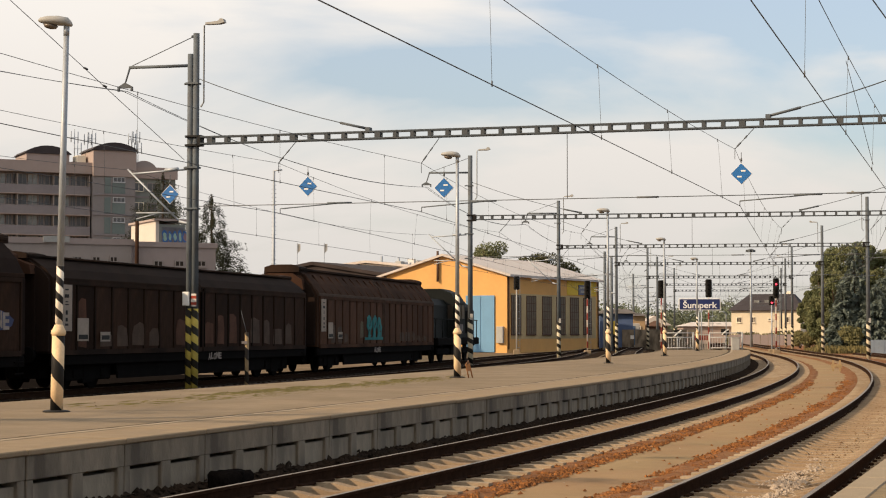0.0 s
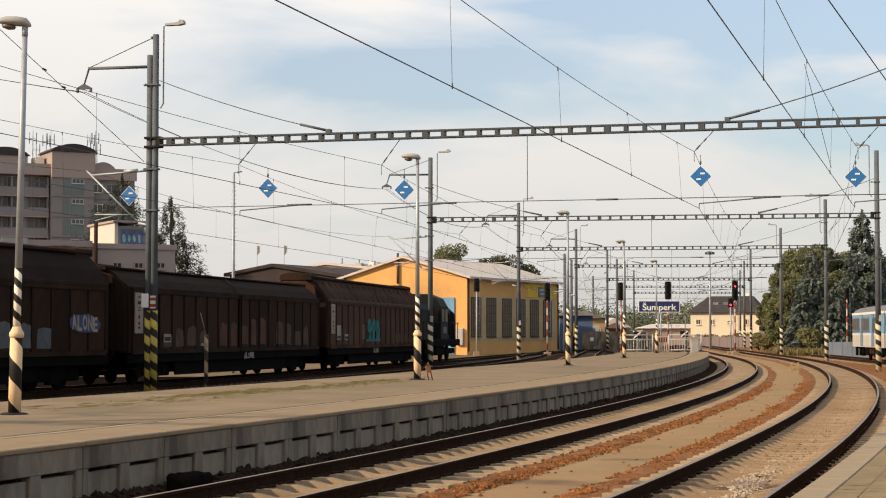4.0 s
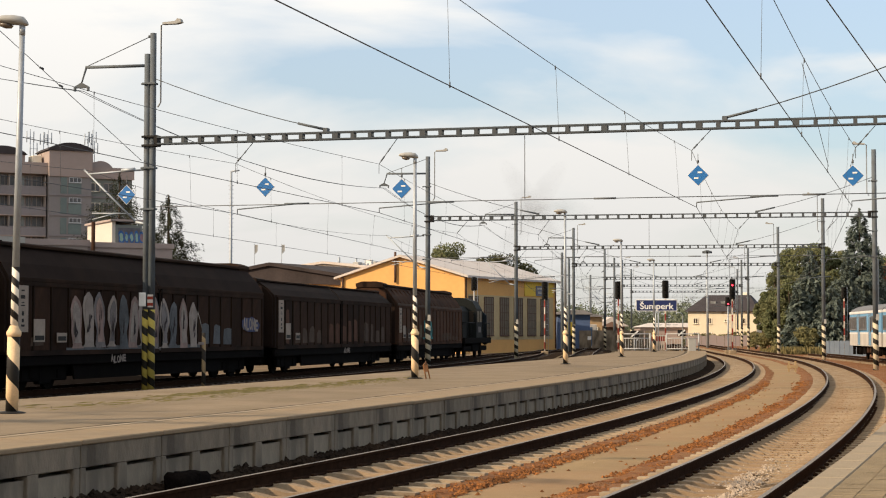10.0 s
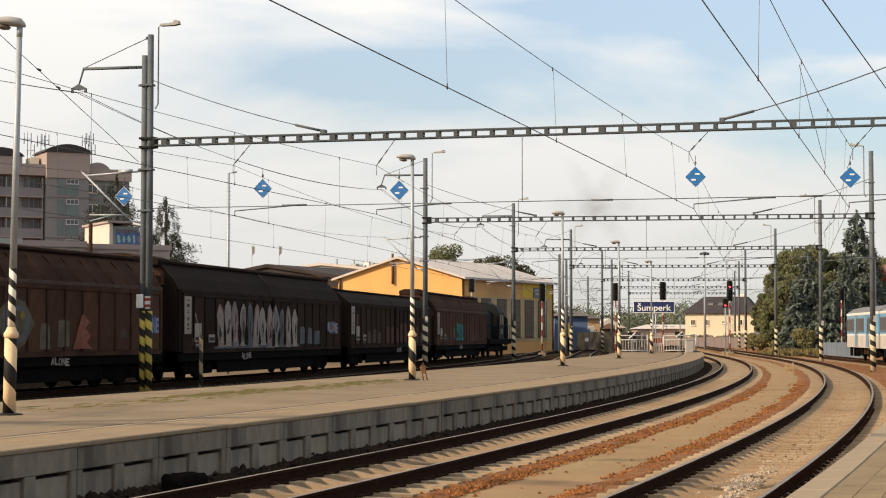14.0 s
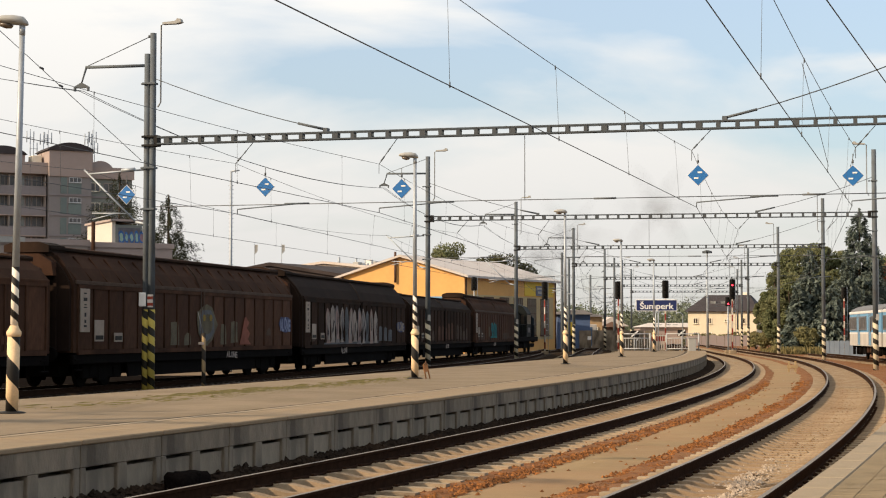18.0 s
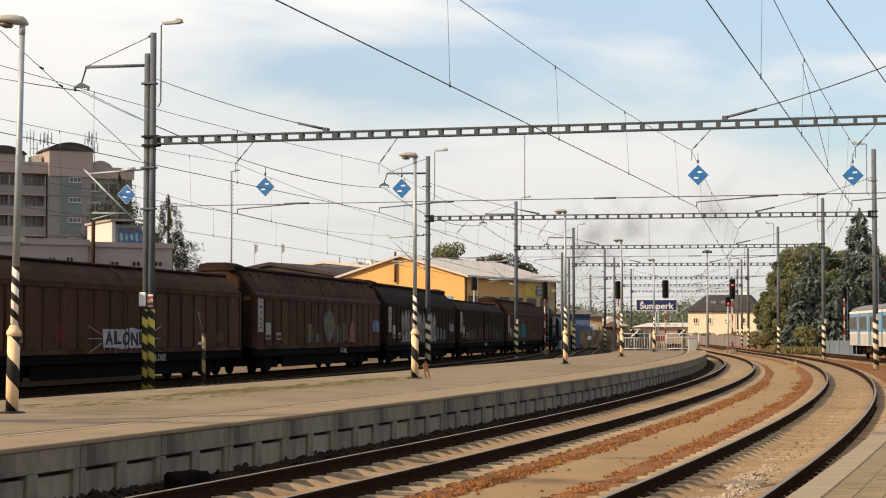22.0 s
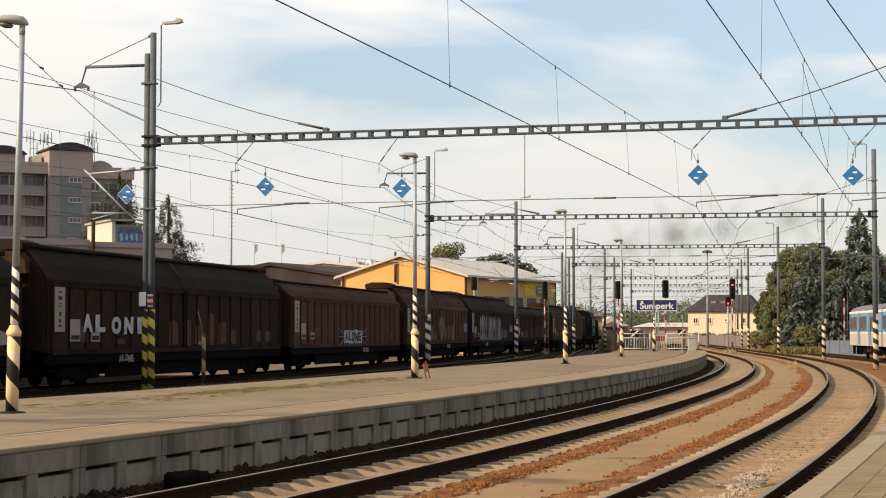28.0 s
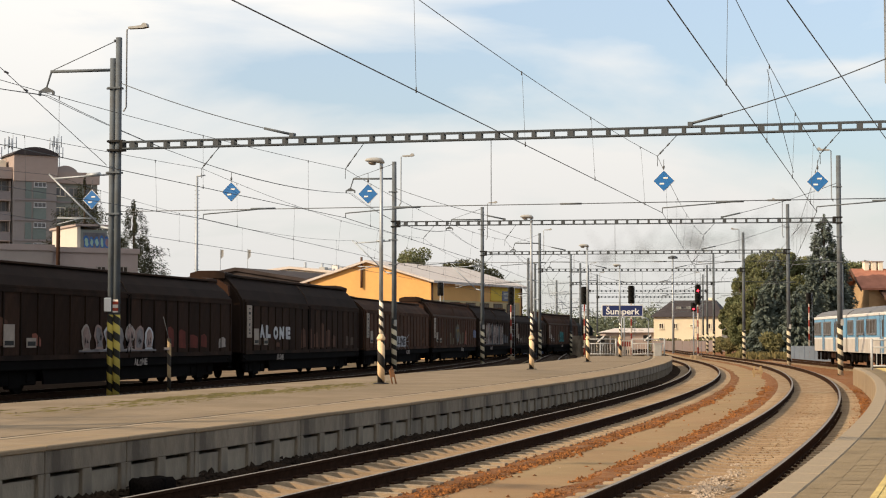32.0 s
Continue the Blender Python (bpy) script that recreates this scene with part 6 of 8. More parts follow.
# grey apartment house far to the left; its fronts look away from the sun
def slanted(px0, y0, turn):
    """Origin seen at px0, y0 metres off, x axis turned by that many degrees: pose, x of a bearing, depth of an x."""
    ox, ca, sn = at(px0, y0), math.cos(radians(turn)), math.sin(radians(turn))

    def xs(px, back=0.0):
        k = (px - 784) / 3200
        bx, by = ox - back * sn, y0 + back * ca
        return (k * by - bx) / (ca - k * sn)

    return pose(ox, y0, 0, 0, 0, turn), xs, lambda x, back=0.0: y0 + x * sn + back * ca


M_PANEL_MAUVE = mat("mauve_grey_render", (0.225, 0.203, 0.208), 0.9, scale=0.2, vary=0.12)


M_GLASS_FLAT = mat("dull_window_glass", (0.085, 0.085, 0.09), 0.3, scale=0.8, vary=0.5)
M_CARTRIM_FLAT = mat("white_window_frame", (0.46, 0.47, 0.48), 0.6, scale=2, vary=0.08)


def apartments():
    m, xs, dep = slanted(-45, 250, 27)
    root = thing("apartment_house", m, "grey and beige multi-storey apartment house with arched penthouses", "apartment building")
    xa1, xb1, xc1 = xs(80), xs(156), xs(234)
    z1, z2 = zat(290, dep(xa1)), zat(300, dep(xc1))
    part("wing", box(B(), -6, xa1, 0.6, 13, -0.34, z1, 0.05), M_PANEL_MAUVE, root, "mauve-grey wing")
    part("stair_tower", box(B(), xa1, xb1, -1.2, 13, -0.34, z1 - 1.6, 0.05), M_PANEL_TAUPE, root, "taupe-grey stair tower")
    part("wing", box(B(), xb1, xc1, 0.5, 13, -0.34, z2, 0.05), M_PANEL_GREY, root, "grey-green wing")
    part("cornice", box(B(), -6.1, xa1, -0.9, 0.6, z1 - 1.5, z1 + 0.1), M_PANEL_BEIGE, root)
    part("cornice", box(B(), xb1, xc1 + 0.2, 0.1, 0.5, z2 - 1.5, z2 + 0.15), M_PANEL_BEIGE, root)
    arc = [(xb1 + 0.4 + (xc1 - xb1 - 2.5) * i / 10, z2 + 1.3 * max(0.0, math.sin(math.pi * i / 10)) ** 0.6) for i in range(11)]
    part("arched_roof", prism(B(), arc, 2.5, 9, plane="xz"), M_PANEL_BEIGE, root, "low taupe arched roof")
    for a, b_, zb, zt, ya in ((xs(-30), xs(48), z1, zat(270, dep(xs(25))), 2.0), (xs(80), xs(157), z1 - 1.8, zat(268, dep(xs(120))), -1.4)):
        pent = part("penthouse", box(B(), a, b_, ya, ya + 7, zb, zt, 0.04), M_PANEL_BEIGE, root, "beige penthouse")
        arc = [(a - 0.3 + (b_ - a + 0.6) * i / 12, zt + 1.15 * max(0.0, math.sin(math.pi * i / 12)) ** 0.7) for i in range(13)]
        part("arched_roof", prism(B(), arc, ya - 0.25, ya + 7.2, plane="xz"), M_ROOFDARK, pent, "near-black arched roof")
    fh = 2.86
    z = z1 - 3.2
    while z > 5:
        # ribbon of windows between balcony bands on the wing
        q = -5.6
        k = 0
        while q < xa1 - 1.6:
            wd = (2.1, 1.5, 0.9)[k % 3]
            window_unit(root, pose(q + wd / 2, 0.54, z), wd - 0.08, 1.5, M_GLASS_PALE if k % 3 == 1 else M_GLASS_FLAT, M_PANEL_BEIGE if k % 3 == 1 else M_PANEL_TAN, 3 if k % 3 == 0 else 2, 1, False)
            q += wd
            k += 1
        part("balcony_front", box(B(), -5.9, xa1 - 0.2, -0.75, -0.65, z - 1.25, z - 0.1, 0.02), M_PANEL_MAUVE, root, "mauve-grey balcony front")
        part("balcony_slab", box(B(), -5.9, xa1 - 0.2, -0.8, 0.6, z - 1.4, z - 1.25), M_PANEL_BEIGE, root)
        for f in (0.0, 0.34, 0.67, 1.0):
            x = -5.8 + (xa1 + 5.5) * f
            part("balcony_divider", box(B(), x - 0.06, x + 0.06, -0.64, 0.6, z - 1.25, z + 1.46), M_PANEL_TAN, root)
        # tower: small three-light window over a teal panel, a taller panel beside it
        window_unit(root, pose(xs(131, -1.2), -1.26, z + 0.62), 1.75, 0.72, M_GLASS_FLAT, M_CARTRIM_FLAT, 3, 1)
        part("spandrel", box(B(), xs(119, -1.2), xs(142, -1.2), -1.28, -1.2, z - 1.0, z + 0.5), MATS["teal_grey_panel"], root, "teal-grey spandrel panel")
        part("spandrel", box(B(), xs(105, -1.2), xs(116, -1.2), -1.28, -1.2, z - 1.0, z + 1.3), MATS["teal_grey_panel"], root, "teal-grey spandrel panel")
        part("floor_band", box(B(), xa1 - 0.05, xb1 + 0.05, -1.34, -1.2, z - 1.28, z - 1.04), M_PANEL_MAUVE, root)
        for q in (168, 192, 220):
            window_unit(root, pose(xs(q), 0.44, z - 0.4), 1.5, 1.25, M_GLASS_FLAT, M_OFFWHITE if q == 168 else M_PANEL_TAN, 2, 1)
        part("floor_band", box(B(), xb1 + 0.06, xc1, 0.38, 0.5, z - 1.35, z - 1.1), M_PANEL_MAUVE, root)
        z -= fh
    for q, hgt in ((60, 4.6), (66, 3.0), (84, 3.6), (92, 3.8), (164, 4.3), (172, 4.6), (175, 3.0)):
        x = xs(q)
        b = B()
        zt = zat(282 - (8 if 78 < q < 160 else 0), dep(x))
        tube(b, (x, 3, zt - 1.6), (x, 3, zt + hgt), 0.07, 0.05, 6)
        for dx in (-0.5, 0.5):
            tube(b, (x + dx, 3, zt + hgt - 1.9), (x + dx, 3, zt + hgt - 0.3), 0.07, 0.07, 6)
        tube(b, (x - 0.5, 3, zt + hgt - 1.2), (x + 0.5, 3, zt + hgt - 1.2), 0.04, 0.04, 6)
        part("antenna", b, M_GALV, root)
    part("roof_box", box(B(), xs(60), xs(76), 1.5, 4, z1, z1 + 1.3, 0.03), M_OFFWHITE, root, "white roof box")
    return root


M_PANEL_TAUPE = mat("taupe_grey_render", (0.24, 0.220, 0.218), 0.9, scale=0.2, vary=0.1, stain=(0.15, 0.145, 0.14), stain_amt=0.4, stain_scale=0.2)
mat("teal_grey_panel", (0.15, 0.185, 0.18), 0.8, scale=0.3, vary=0.12)
apartments()


M_STAIR = mat("lit_stair_render", (0.50, 0.455, 0.40), 0.9, scale=0.4, vary=0.08)


def flat_block():
    m, xs, dep = slanted(-30, 118, 27)
    root = thing("flat_roofed_block", m, "taupe flat-roofed works building with a cream stair box", "industrial building")
    xa1, xb1, xc1 = -4.0, xs(155), xs(308)
    za, zc = zat(424, dep(xs(60))), zat(431, dep(xs(230)))
    part("wall", box(B(), xa1, xb1, 0, 12, -0.34, za, 0.03), M_PANEL_TAN, root)
    part("wall", box(B(), xb1, xc1, 0.4, 12, -0.34, zc, 0.03), M_PANEL_BEIGE, root)
    part("parapet", box(B(), xa1, xb1 + 0.1, -0.1, 0.0, za - 0.35, za + 0.05), M_PANEL_BEIGE, root)
    part("parapet", box(B(), xb1 + 0.1, xc1 + 0.1, 0.3, 0.4, zc - 0.3, zc + 0.05), M_PANEL_BEIGE, root)
    for q in (205, 243, 282):
        window_unit(root, pose(xs(q), 0.36, zat(474, dep(xs(q)))), 0.68, 0.46, M_GLASS_DARK, M_PANEL_TAN, 2, 1)
    for q in (18, 58, 91, 122):
        window_unit(root, pose(xs(q), -0.05, zat(466, dep(xs(q)))), 0.58, 0.42, M_GLASS_DARK, M_PANEL_TAN, 2, 1)
    # the stair box's lit left end is coloured cream, its shaded right side grey
    xk = xs(197, 0.8)
    zt = zat(390, dep(xk))
    stair = part("stair_box", box(B(), xk, xk + 0.25, 0.8, 6.8, zc - 0.3, zt, 0.02), M_STAIR, root, "rendered stair box end, sunlit cream in its colour")
    part("side_box", box(B(), xk + 0.25, xs(250, 0.8), 0.8, 6.6, zc - 0.3, zt - 0.25, 0.02), M_PANEL_GREY, root, "box side with shade in its grey and blue sprayed figures")
    # rounded coloured figures over a dark ground, not legible
    part("spray_ground", box(B(), xk + 0.42, xs(247, 0.8), 0.785, 0.798, zt - 1.75, zt - 0.45), MATS["smoky_spray"], root, "dark sprayed ground")
    for i, (w_, h_) in enumerate(((0.42, 0.95), (0.30, 0.80), (0.34, 0.85), (0.30, 1.0), (0.42, 0.9), (0.36, 0.7))):
        u = xk + 0.66 + 0.36 * i
        ring = B()
        for sc, yy, mi in ((1.0, 0.784, 0), (0.62, 0.779, 1)):
            pts = [(u + sc * w_ / 2 * math.cos(a * 0.524 + 0.2) * (1.15 if (a + i) % 3 else 0.8), zt - 1.1 + sc * h_ / 2 * math.sin(a * 0.524)) for a in range(12)]
            prism(ring, pts, yy - 0.004, yy, mi, plane="xz")
        part("spray_figure", ring, [MATS["blue_figure_spray"], MATS[("pale_green_spray", "mauve_spray")[i > 3]]], root, "rounded sprayed figure")
    part("box_roof", box(B(), xk - 0.15, xs(252, 0.8), 0.6, 7.0, zt - 0.02, zt + 0.12), M_PANEL_BEIGE, root)
    xq = xs(164, -0.4)
    part("flue_pipe", tube(B(), (xq, -0.4, 4.0), (xq, -0.4, zat(393, dep(xq))), 0.13, 0.13, 10), M_WAG_RUSTROOF, root, "rusty flue pipe")
    part("sign_strip", box(B(), xs(-5), xs(42), -0.2, -0.1, za - 0.25, za + 0.15), M_GREYBOX, root)
    return root


mat("blue_figure_spray", (0.05, 0.12, 0.30), 0.8, scale=3, vary=0.3)
mat("smoky_spray", (0.13, 0.125, 0.14), 0.8, scale=2, vary=0.4)
mat("pale_green_spray", (0.24, 0.36, 0.30), 0.8, scale=3, vary=0.3)
mat("mauve_spray", (0.22, 0.15, 0.17), 0.8, scale=3, vary=0.3)
flat_block()


def house(name, label, m, w, d, wall_h, roof_h, wall_m, roof_m, wins, cat="house", base=-0.34, chimneys=(), gable=False):
    root = thing(name, m, label, cat)
    part("wall", box(B(), 0, w, 0, d, base, wall_h, 0.03), wall_m, root)
    b = B()
    if gable:
        prism(b, [(-0.5, wall_h - 0.1), (w / 2, wall_h + roof_h), (w + 0.5, wall_h - 0.1)], -0.6, d + 0.6, plane="xz")
        part("roof", b, roof_m, root)
        g = B()
        prism(g, [(0.05, wall_h - 0.2), (w / 2, wall_h + roof_h - 0.6), (w - 0.05, wall_h - 0.2)], -0.64, -0.61, plane="xz")
        part("gable_wall", g, wall_m, root)
    else:
        lo = [b.verts.new(p) for p in ((-0.5, -0.5, wall_h), (w + 0.5, -0.5, wall_h), (w + 0.5, d + 0.5, wall_h), (-0.5, d + 0.5, wall_h))]
        hi = [b.verts.new(p) for p in ((w * 0.22, d * 0.4, wall_h + roof_h), (w * 0.86, d * 0.4, wall_h + roof_h), (w * 0.86, d * 0.6, wall_h + roof_h), (w * 0.22, d * 0.6, wall_h + roof_h))]
        b.faces.new(lo[::-1])
        b.faces.new(hi)
        for i in range(4):
            b.faces.new((lo[i], lo[(i + 1) % 4], hi[(i + 1) % 4], hi[i]))
        part("roof", b, roof_m, root)
        for x in (w * 0.35, w * 0.5, w * 0.62):
            part("skylight", box(B(), x - 0.4, x + 0.4, d * 0.16, d * 0.2, wall_h + roof_h * 0.45, wall_h + roof_h * 0.62), M_GLASS_PALE, root)
    for x, z, ww, hh in wins:
        window_unit(root, pose(x, -0.05, z), ww, hh, M_GLASS_DARK, M_OFFWHITE if wall_m is not M_OFFWHITE else M_ROOFBROWN, 2, 1)
    for x, z in chimneys:
        part("chimney", box(B(), x - 0.4, x + 0.4, d * 0.5 - 0.4, d * 0.5 + 0.4, wall_h, z, 0.03), M_OFFWHITE, root)
    return root


house("cream_house", "cream rendered house with a dark slate hipped roof", pose(38.05, 281, 0, 0, 0, -17), 10.6, 9, 5.0, 2.6, M_CREAM, M_ROOFDARK,
      ((1.2, 3.1, 0.75, 0.9), (3.4, 3.1, 0.6, 0.9), (6.0, 3.4, 0.7, 0.4), (8.5, 3.1, 0.75, 0.9), (1.2, 0.9, 0.75, 0.9), (3.4, 0.9, 0.6, 0.9)), chimneys=((3.0, 7.6), (8.2, 8.0)))


def station_house():
    """Ochre gable end with a red tiled saddle roof whose ridge runs off to the right."""
    root = thing("station_house", pose(44.95, 176, 0), "ochre station house with red tiled roof and pale chimneys", "house")
    W, D, EV, RG = 16.0, 7.0, 6.75, 8.4
    part("wall", prism(B(), [(0, -0.34), (D, -0.34), (D, EV), (D / 2, RG - 0.5), (0, EV)], 0, W), M_OCHREWALL, root)
    for ya, yb in ((-0.8, D / 2), (D + 0.8, D / 2)):
        part("roof", prism(B(), [(ya, EV - 0.4), (yb, RG), (yb, RG + 0.2), (ya, EV - 0.2)], -0.9, W + 0.6), M_ROOFRED, root, "red tiled roof slope")
    part("barge_board", prism(B(), [(-0.85, EV - 0.55), (D / 2, RG - 0.15), (D + 0.85, EV - 0.55), (D + 0.85, EV - 0.3), (D / 2, RG + 0.22), (-0.85, EV - 0.3)], -0.98, -0.9), M_ROOFBROWN, root, "dark brown barge board")
    for x in (0.6, 1.35, 2.0, 3.2):
        stack = part("chimney", box(B(), x - 0.24, x + 0.24, D / 2 - 0.4, D / 2 + 0.4, RG - 0.4, RG + 0.85, 0.03), M_OFFWHITE, root, "pale rendered chimney")
        part("chimney_cap", box(B(), x - 0.29, x + 0.29, D / 2 - 0.46, D / 2 + 0.46, RG + 0.85, RG + 0.95), M_PANEL_BEIGE, stack)
    part("porch_wall", box(B(), 1.6, 12, -3.2, -0.01, -0.34, 4.9), M_OCHREWALL, root)
    part("porch_roof", prism(B(), [(-3.9, 4.7), (0.2, 6.3), (0.2, 6.5), (-3.9, 4.95)], 1.0, 12.6), M_ROOFBROWN, root, "brown lean-to roof")
    for x in (0.45, 1.15):
        window_unit(root, pose(x, -0.06, 3.6), 0.42, 1.2, M_GLASS_DARK, M_OFFWHITE, 1, 2)
    for x in (3.2, 5.4, 8.0):
        window_unit(root, pose(x, -3.26, 2.4), 0.95, 1.5, M_GLASS_DARK, M_OFFWHITE, 2, 2)
    return root


M_OCHREWALL = mat("weathered_ochre_render", (0.40, 0.27, 0.15), 0.9, scale=0.5, vary=0.15)
station_house()
M_ROOFSLATE = mat("grey_brown_felt_roof", (0.13, 0.115, 0.105), 0.85, scale=0.8, vary=0.2)
M_BLUEGREY = mat("greyed_blue_sheet", (0.09, 0.14, 0.22), 0.7, scale=1, vary=0.15)
M_NAVYWALL = mat("dull_navy_sheet", (0.085, 0.125, 0.23), 0.7, scale=1, vary=0.15)
# low sheds, container and wall beyond the platform end
house("blue_shed", "blue sheet shed with a low brown roof", pose(12.9, 204, 0), 3.7, 6, 3.75, 0.55, M_NAVYWALL, M_ROOFSLATE, ((0.9, 1.6, 0.7, 1.0),), "shed", gable=False)
house("tan_shed", "tan rendered shed with flat roof", pose(17.25, 215, 0), 1.7, 5, 3.6, 0.3, M_OCHREWALL, M_ROOFSLATE, ((0.85, 1.6, 0.6, 0.8),), "shed")
house("red_shed", "low brick-red shed with a pale roof", pose(19.4, 226, 0), 3.3, 6, 2.6, 1.1, MATS.get("brick_render") or mat("brick_render", (0.20, 0.12, 0.09), 0.9, scale=1, vary=0.2), M_ROOFPALE, ((1.2, 0.9, 0.8, 0.8), (2.8, 0.9, 0.8, 0.8)), "shed", gable=True)
house("long_store", "long low white store beyond the platform end", pose(31.5, 290, 0), 9.5, 8, 2.6, 0.7, M_PANEL_BEIGE, M_ROOFPALE, (), "shed")
ob = thing("yellow_grit_bin", pose(13.42, 190, -0.33), "yellow plastic grit bin on a post", "bin")
part("bin", box(B(), -0.46, 0.46, -0.3, 0.3, 1.75, 3.15, 0.04), M_YELLOW2, ob)
part("stand", box(B(), -0.3, 0.3, -0.2, 0.2, 0, 1.85, 0.03), M_WAG_FRAME, ob)
ob = thing("blue_container", pose(16.4, 213, -0.33), "pale blue and white steel container", "container")
part("shell", box(B(), -1.6, 1.6, -1.2, 1.2, 0.3, 3.0, 0.04), M_CARWHITE, ob)
for i in range(3):
    part("blue_panel", box(B(), -1.5 + i, -0.9 + i, -1.23, -1.2, 0.5, 2.7), M_BLUEGREY, ob)
wall_r = thing("yard_wall", pose(0, 0, 0), "low grey concrete yard wall with sprayed marks", "wall", kind="structure")
for i in range(7):
    x = 14.0 + i * 1.35
    part("wall_panel", box(B(), x, x + 1.32, 205.0 - i * 1.2, 205.12 - i * 1.2, -0.34, 1.95), M_WALL, wall_r)
for k, (x, z, w_) in enumerate(((19.3, 0.6, 0.28), (19.55, 0.75, 0.16), (21.3, 0.8, 0.12), (15.0, 0.9, 0.2))):
    i = int((x - 14.0) / 1.35)
    part("white_mark", prism(B(), [(x, z), (x + w_, z + 0.08), (x + w_ * 1.2, z + 0.3), (x + 0.1 * w_, z + 0.22)], 204.98 - i * 1.2, 204.995 - i * 1.2, plane="xz"), M_WHITE, wall_r)
part("white_mark", box(B(), 16.2, 16.6, 202.7, 202.75, 0.9, 1.3), M_WHITE, wall_r)


# ---- colour-light signals ----
def signal(x, y, zbot, hgt, mastm=None, lit=None, white=False, base=-0.33, name="light_signal"):
    root = thing(name, pose(x, y, base), "black colour-light signal" + (" showing red" if lit is not None else " with dark lenses"), "railway signal", "light signals")
    zb = zbot - base
    b = lathe(B(), ((0.07, 0), (0.06, zb + 0.1)), 10)
    part("mast", b, mastm or M_STRIPE_RED, root, "banded signal mast")
    part("footing", box(B(), -0.3, 0.3, -0.3, 0.3, 0, 0.45, 0.04), M_EDGE, root)
    b = box(B(), -0.26, 0.26, -0.09, 0.06, zb, zb + hgt, 0.07)
    head = part("head", b, M_BLACK, root, "black signal head")
    n = max(2, int(hgt / 0.32))
    for i in range(n):
        z = zb + hgt * (i + 0.5) / n
        part("lens", tube(B(), (0, -0.10, z), (0, -0.13, z), 0.085, 0.085, 12), M_RED if lit == i else M_GLASS_DARK, head, "lit red lens" if lit == i else "")
        part("hood", tube(B(), (0, -0.09, z + 0.02), (0, -0.33, z + 0.05), 0.12, 0.13, 12, cap=False), M_BLACK, head)
    b = B()
    for k in range(8):
        box(b, 0.1, 0.3, 0.08, 0.12, 0.6 + k * (zb - 0.6) / 8, 0.63 + k * (zb - 0.6) / 8)
    tube(b, (0.3, 0.1, 0.4), (0.3, 0.1, zb + hgt), 0.02, 0.02, 6)
    part("ladder", b, M_GALV, root)
    return root


signal(18.45, 150.0, 4.53, 1.5)
signal(14.55, 150.0, 4.45, 1.5)
signal(25.6, 160.0, 4.62, 1.78, lit=3)
signal(26.0, 165.0, 4.1, 0.85, mastm=M_GALV, lit=0)
signal(8.72, 155.0, 4.5, 1.55)
signal(2.75, 160.0, 5.4, 1.2, mastm=M_GREYBOX)
signal(35.5, 160.0, 4.7, 1.0)
signal(40.0, 140.0, 4.3, 0.9, lit=1, mastm=M_MAST)


# ---- station name board ----
def name_board():
    y = 117.2
    k = y / 3200
    x0, x1 = (1125 - 784) * k, (1198.5 - 784) * k
    z1, z0 = 1.65 + (590 - 530.5) * k, 1.65 + (590 - 551.5) * k
    w, h = x1 - x0, z1 - z0
    root = thing("station_name_board", pose((x0 + x1) / 2, y, PLAT_Z), "navy station name board with white letters on a post", "station sign")
    zo = z0 - PLAT_Z
    part("rim", box(B(), -w / 2, w / 2, -0.03, 0.03, zo, zo + h, 0.01), M_WHITE, root, "white rim")
    part("board", box(B(), -w / 2 + 0.05, w / 2 - 0.05, -0.04, -0.031, zo + 0.05, zo + h - 0.05), M_NAVY, root, "navy panel")
    cu = bpy.data.curves.new("letters", "FONT")
    cu.body, cu.size, cu.extrude, cu.align_x, cu.offset = "\u0160umperk", 0.68, 0.006, "CENTER", 0.012
    tmp = new("letters", cu)
    dg = bpy.context.evaluated_depsgraph_get()
    dg.update()
    me = bpy.data.meshes.new_from_object(tmp.evaluated_get(dg))
    bpy.data.objects.remove(tmp)
    me.materials.clear()
    me.materials.append(M_WHITE)
    ob = new("lettering", me)
    ob.parent = root
    xs = [v.co.x for v in me.vertices]
    sc = (w - 0.5) / (max(xs) - min(xs))
    me.transform(Matrix.Diagonal((sc, sc * 0.92, 1, 1)))
    ob.matrix_basis = pose(0.0, -0.047, zo + 0.15, 90, 0, 0)
    ob["label"] = "white lettering"
    for dx in (-0.05, 0.12):
        part("post", tube(B(), (dx, 0.06, 0), (dx, 0.06, zo + h), 0.04, 0.04, 8), M_GALV, root)
    return root


name_board()


# ---- railings at the platform end ----
M_RAILING = mat("pale_grey_rail_paint", (0.42, 0.42, 0.41), 0.55, scale=4, vary=0.12)


def railing(xa_, xb_, y, bars=True):
    root = thing("platform_railing", pose(xa_, y, PLAT_Z), "grey tubular steel railing across the platform end", "railing", "railings at the platform end")
    w = xb_ - xa_
    n = max(1, round(w / 1.5))
    for i in range(n + 1):
        part("post", tube(B(), (w * i / n, 0, 0), (w * i / n, 0, 1.14), 0.045, 0.045, 8), M_RAILING, root)
    for z in (1.1, 0.82, 0.14):
        part("rail", tube(B(), (0, 0, z), (w, 0, z), 0.03, 0.03, 8), M_RAILING, root)
    k = int(w / 0.16)
    for i in range(1, k):
        part("bar", tube(B(), (w * i / k, 0, 0.14), (w * i / k, 0, 0.82), 0.014, 0.014, 5, cap=False), M_RAILING, root)
    return root


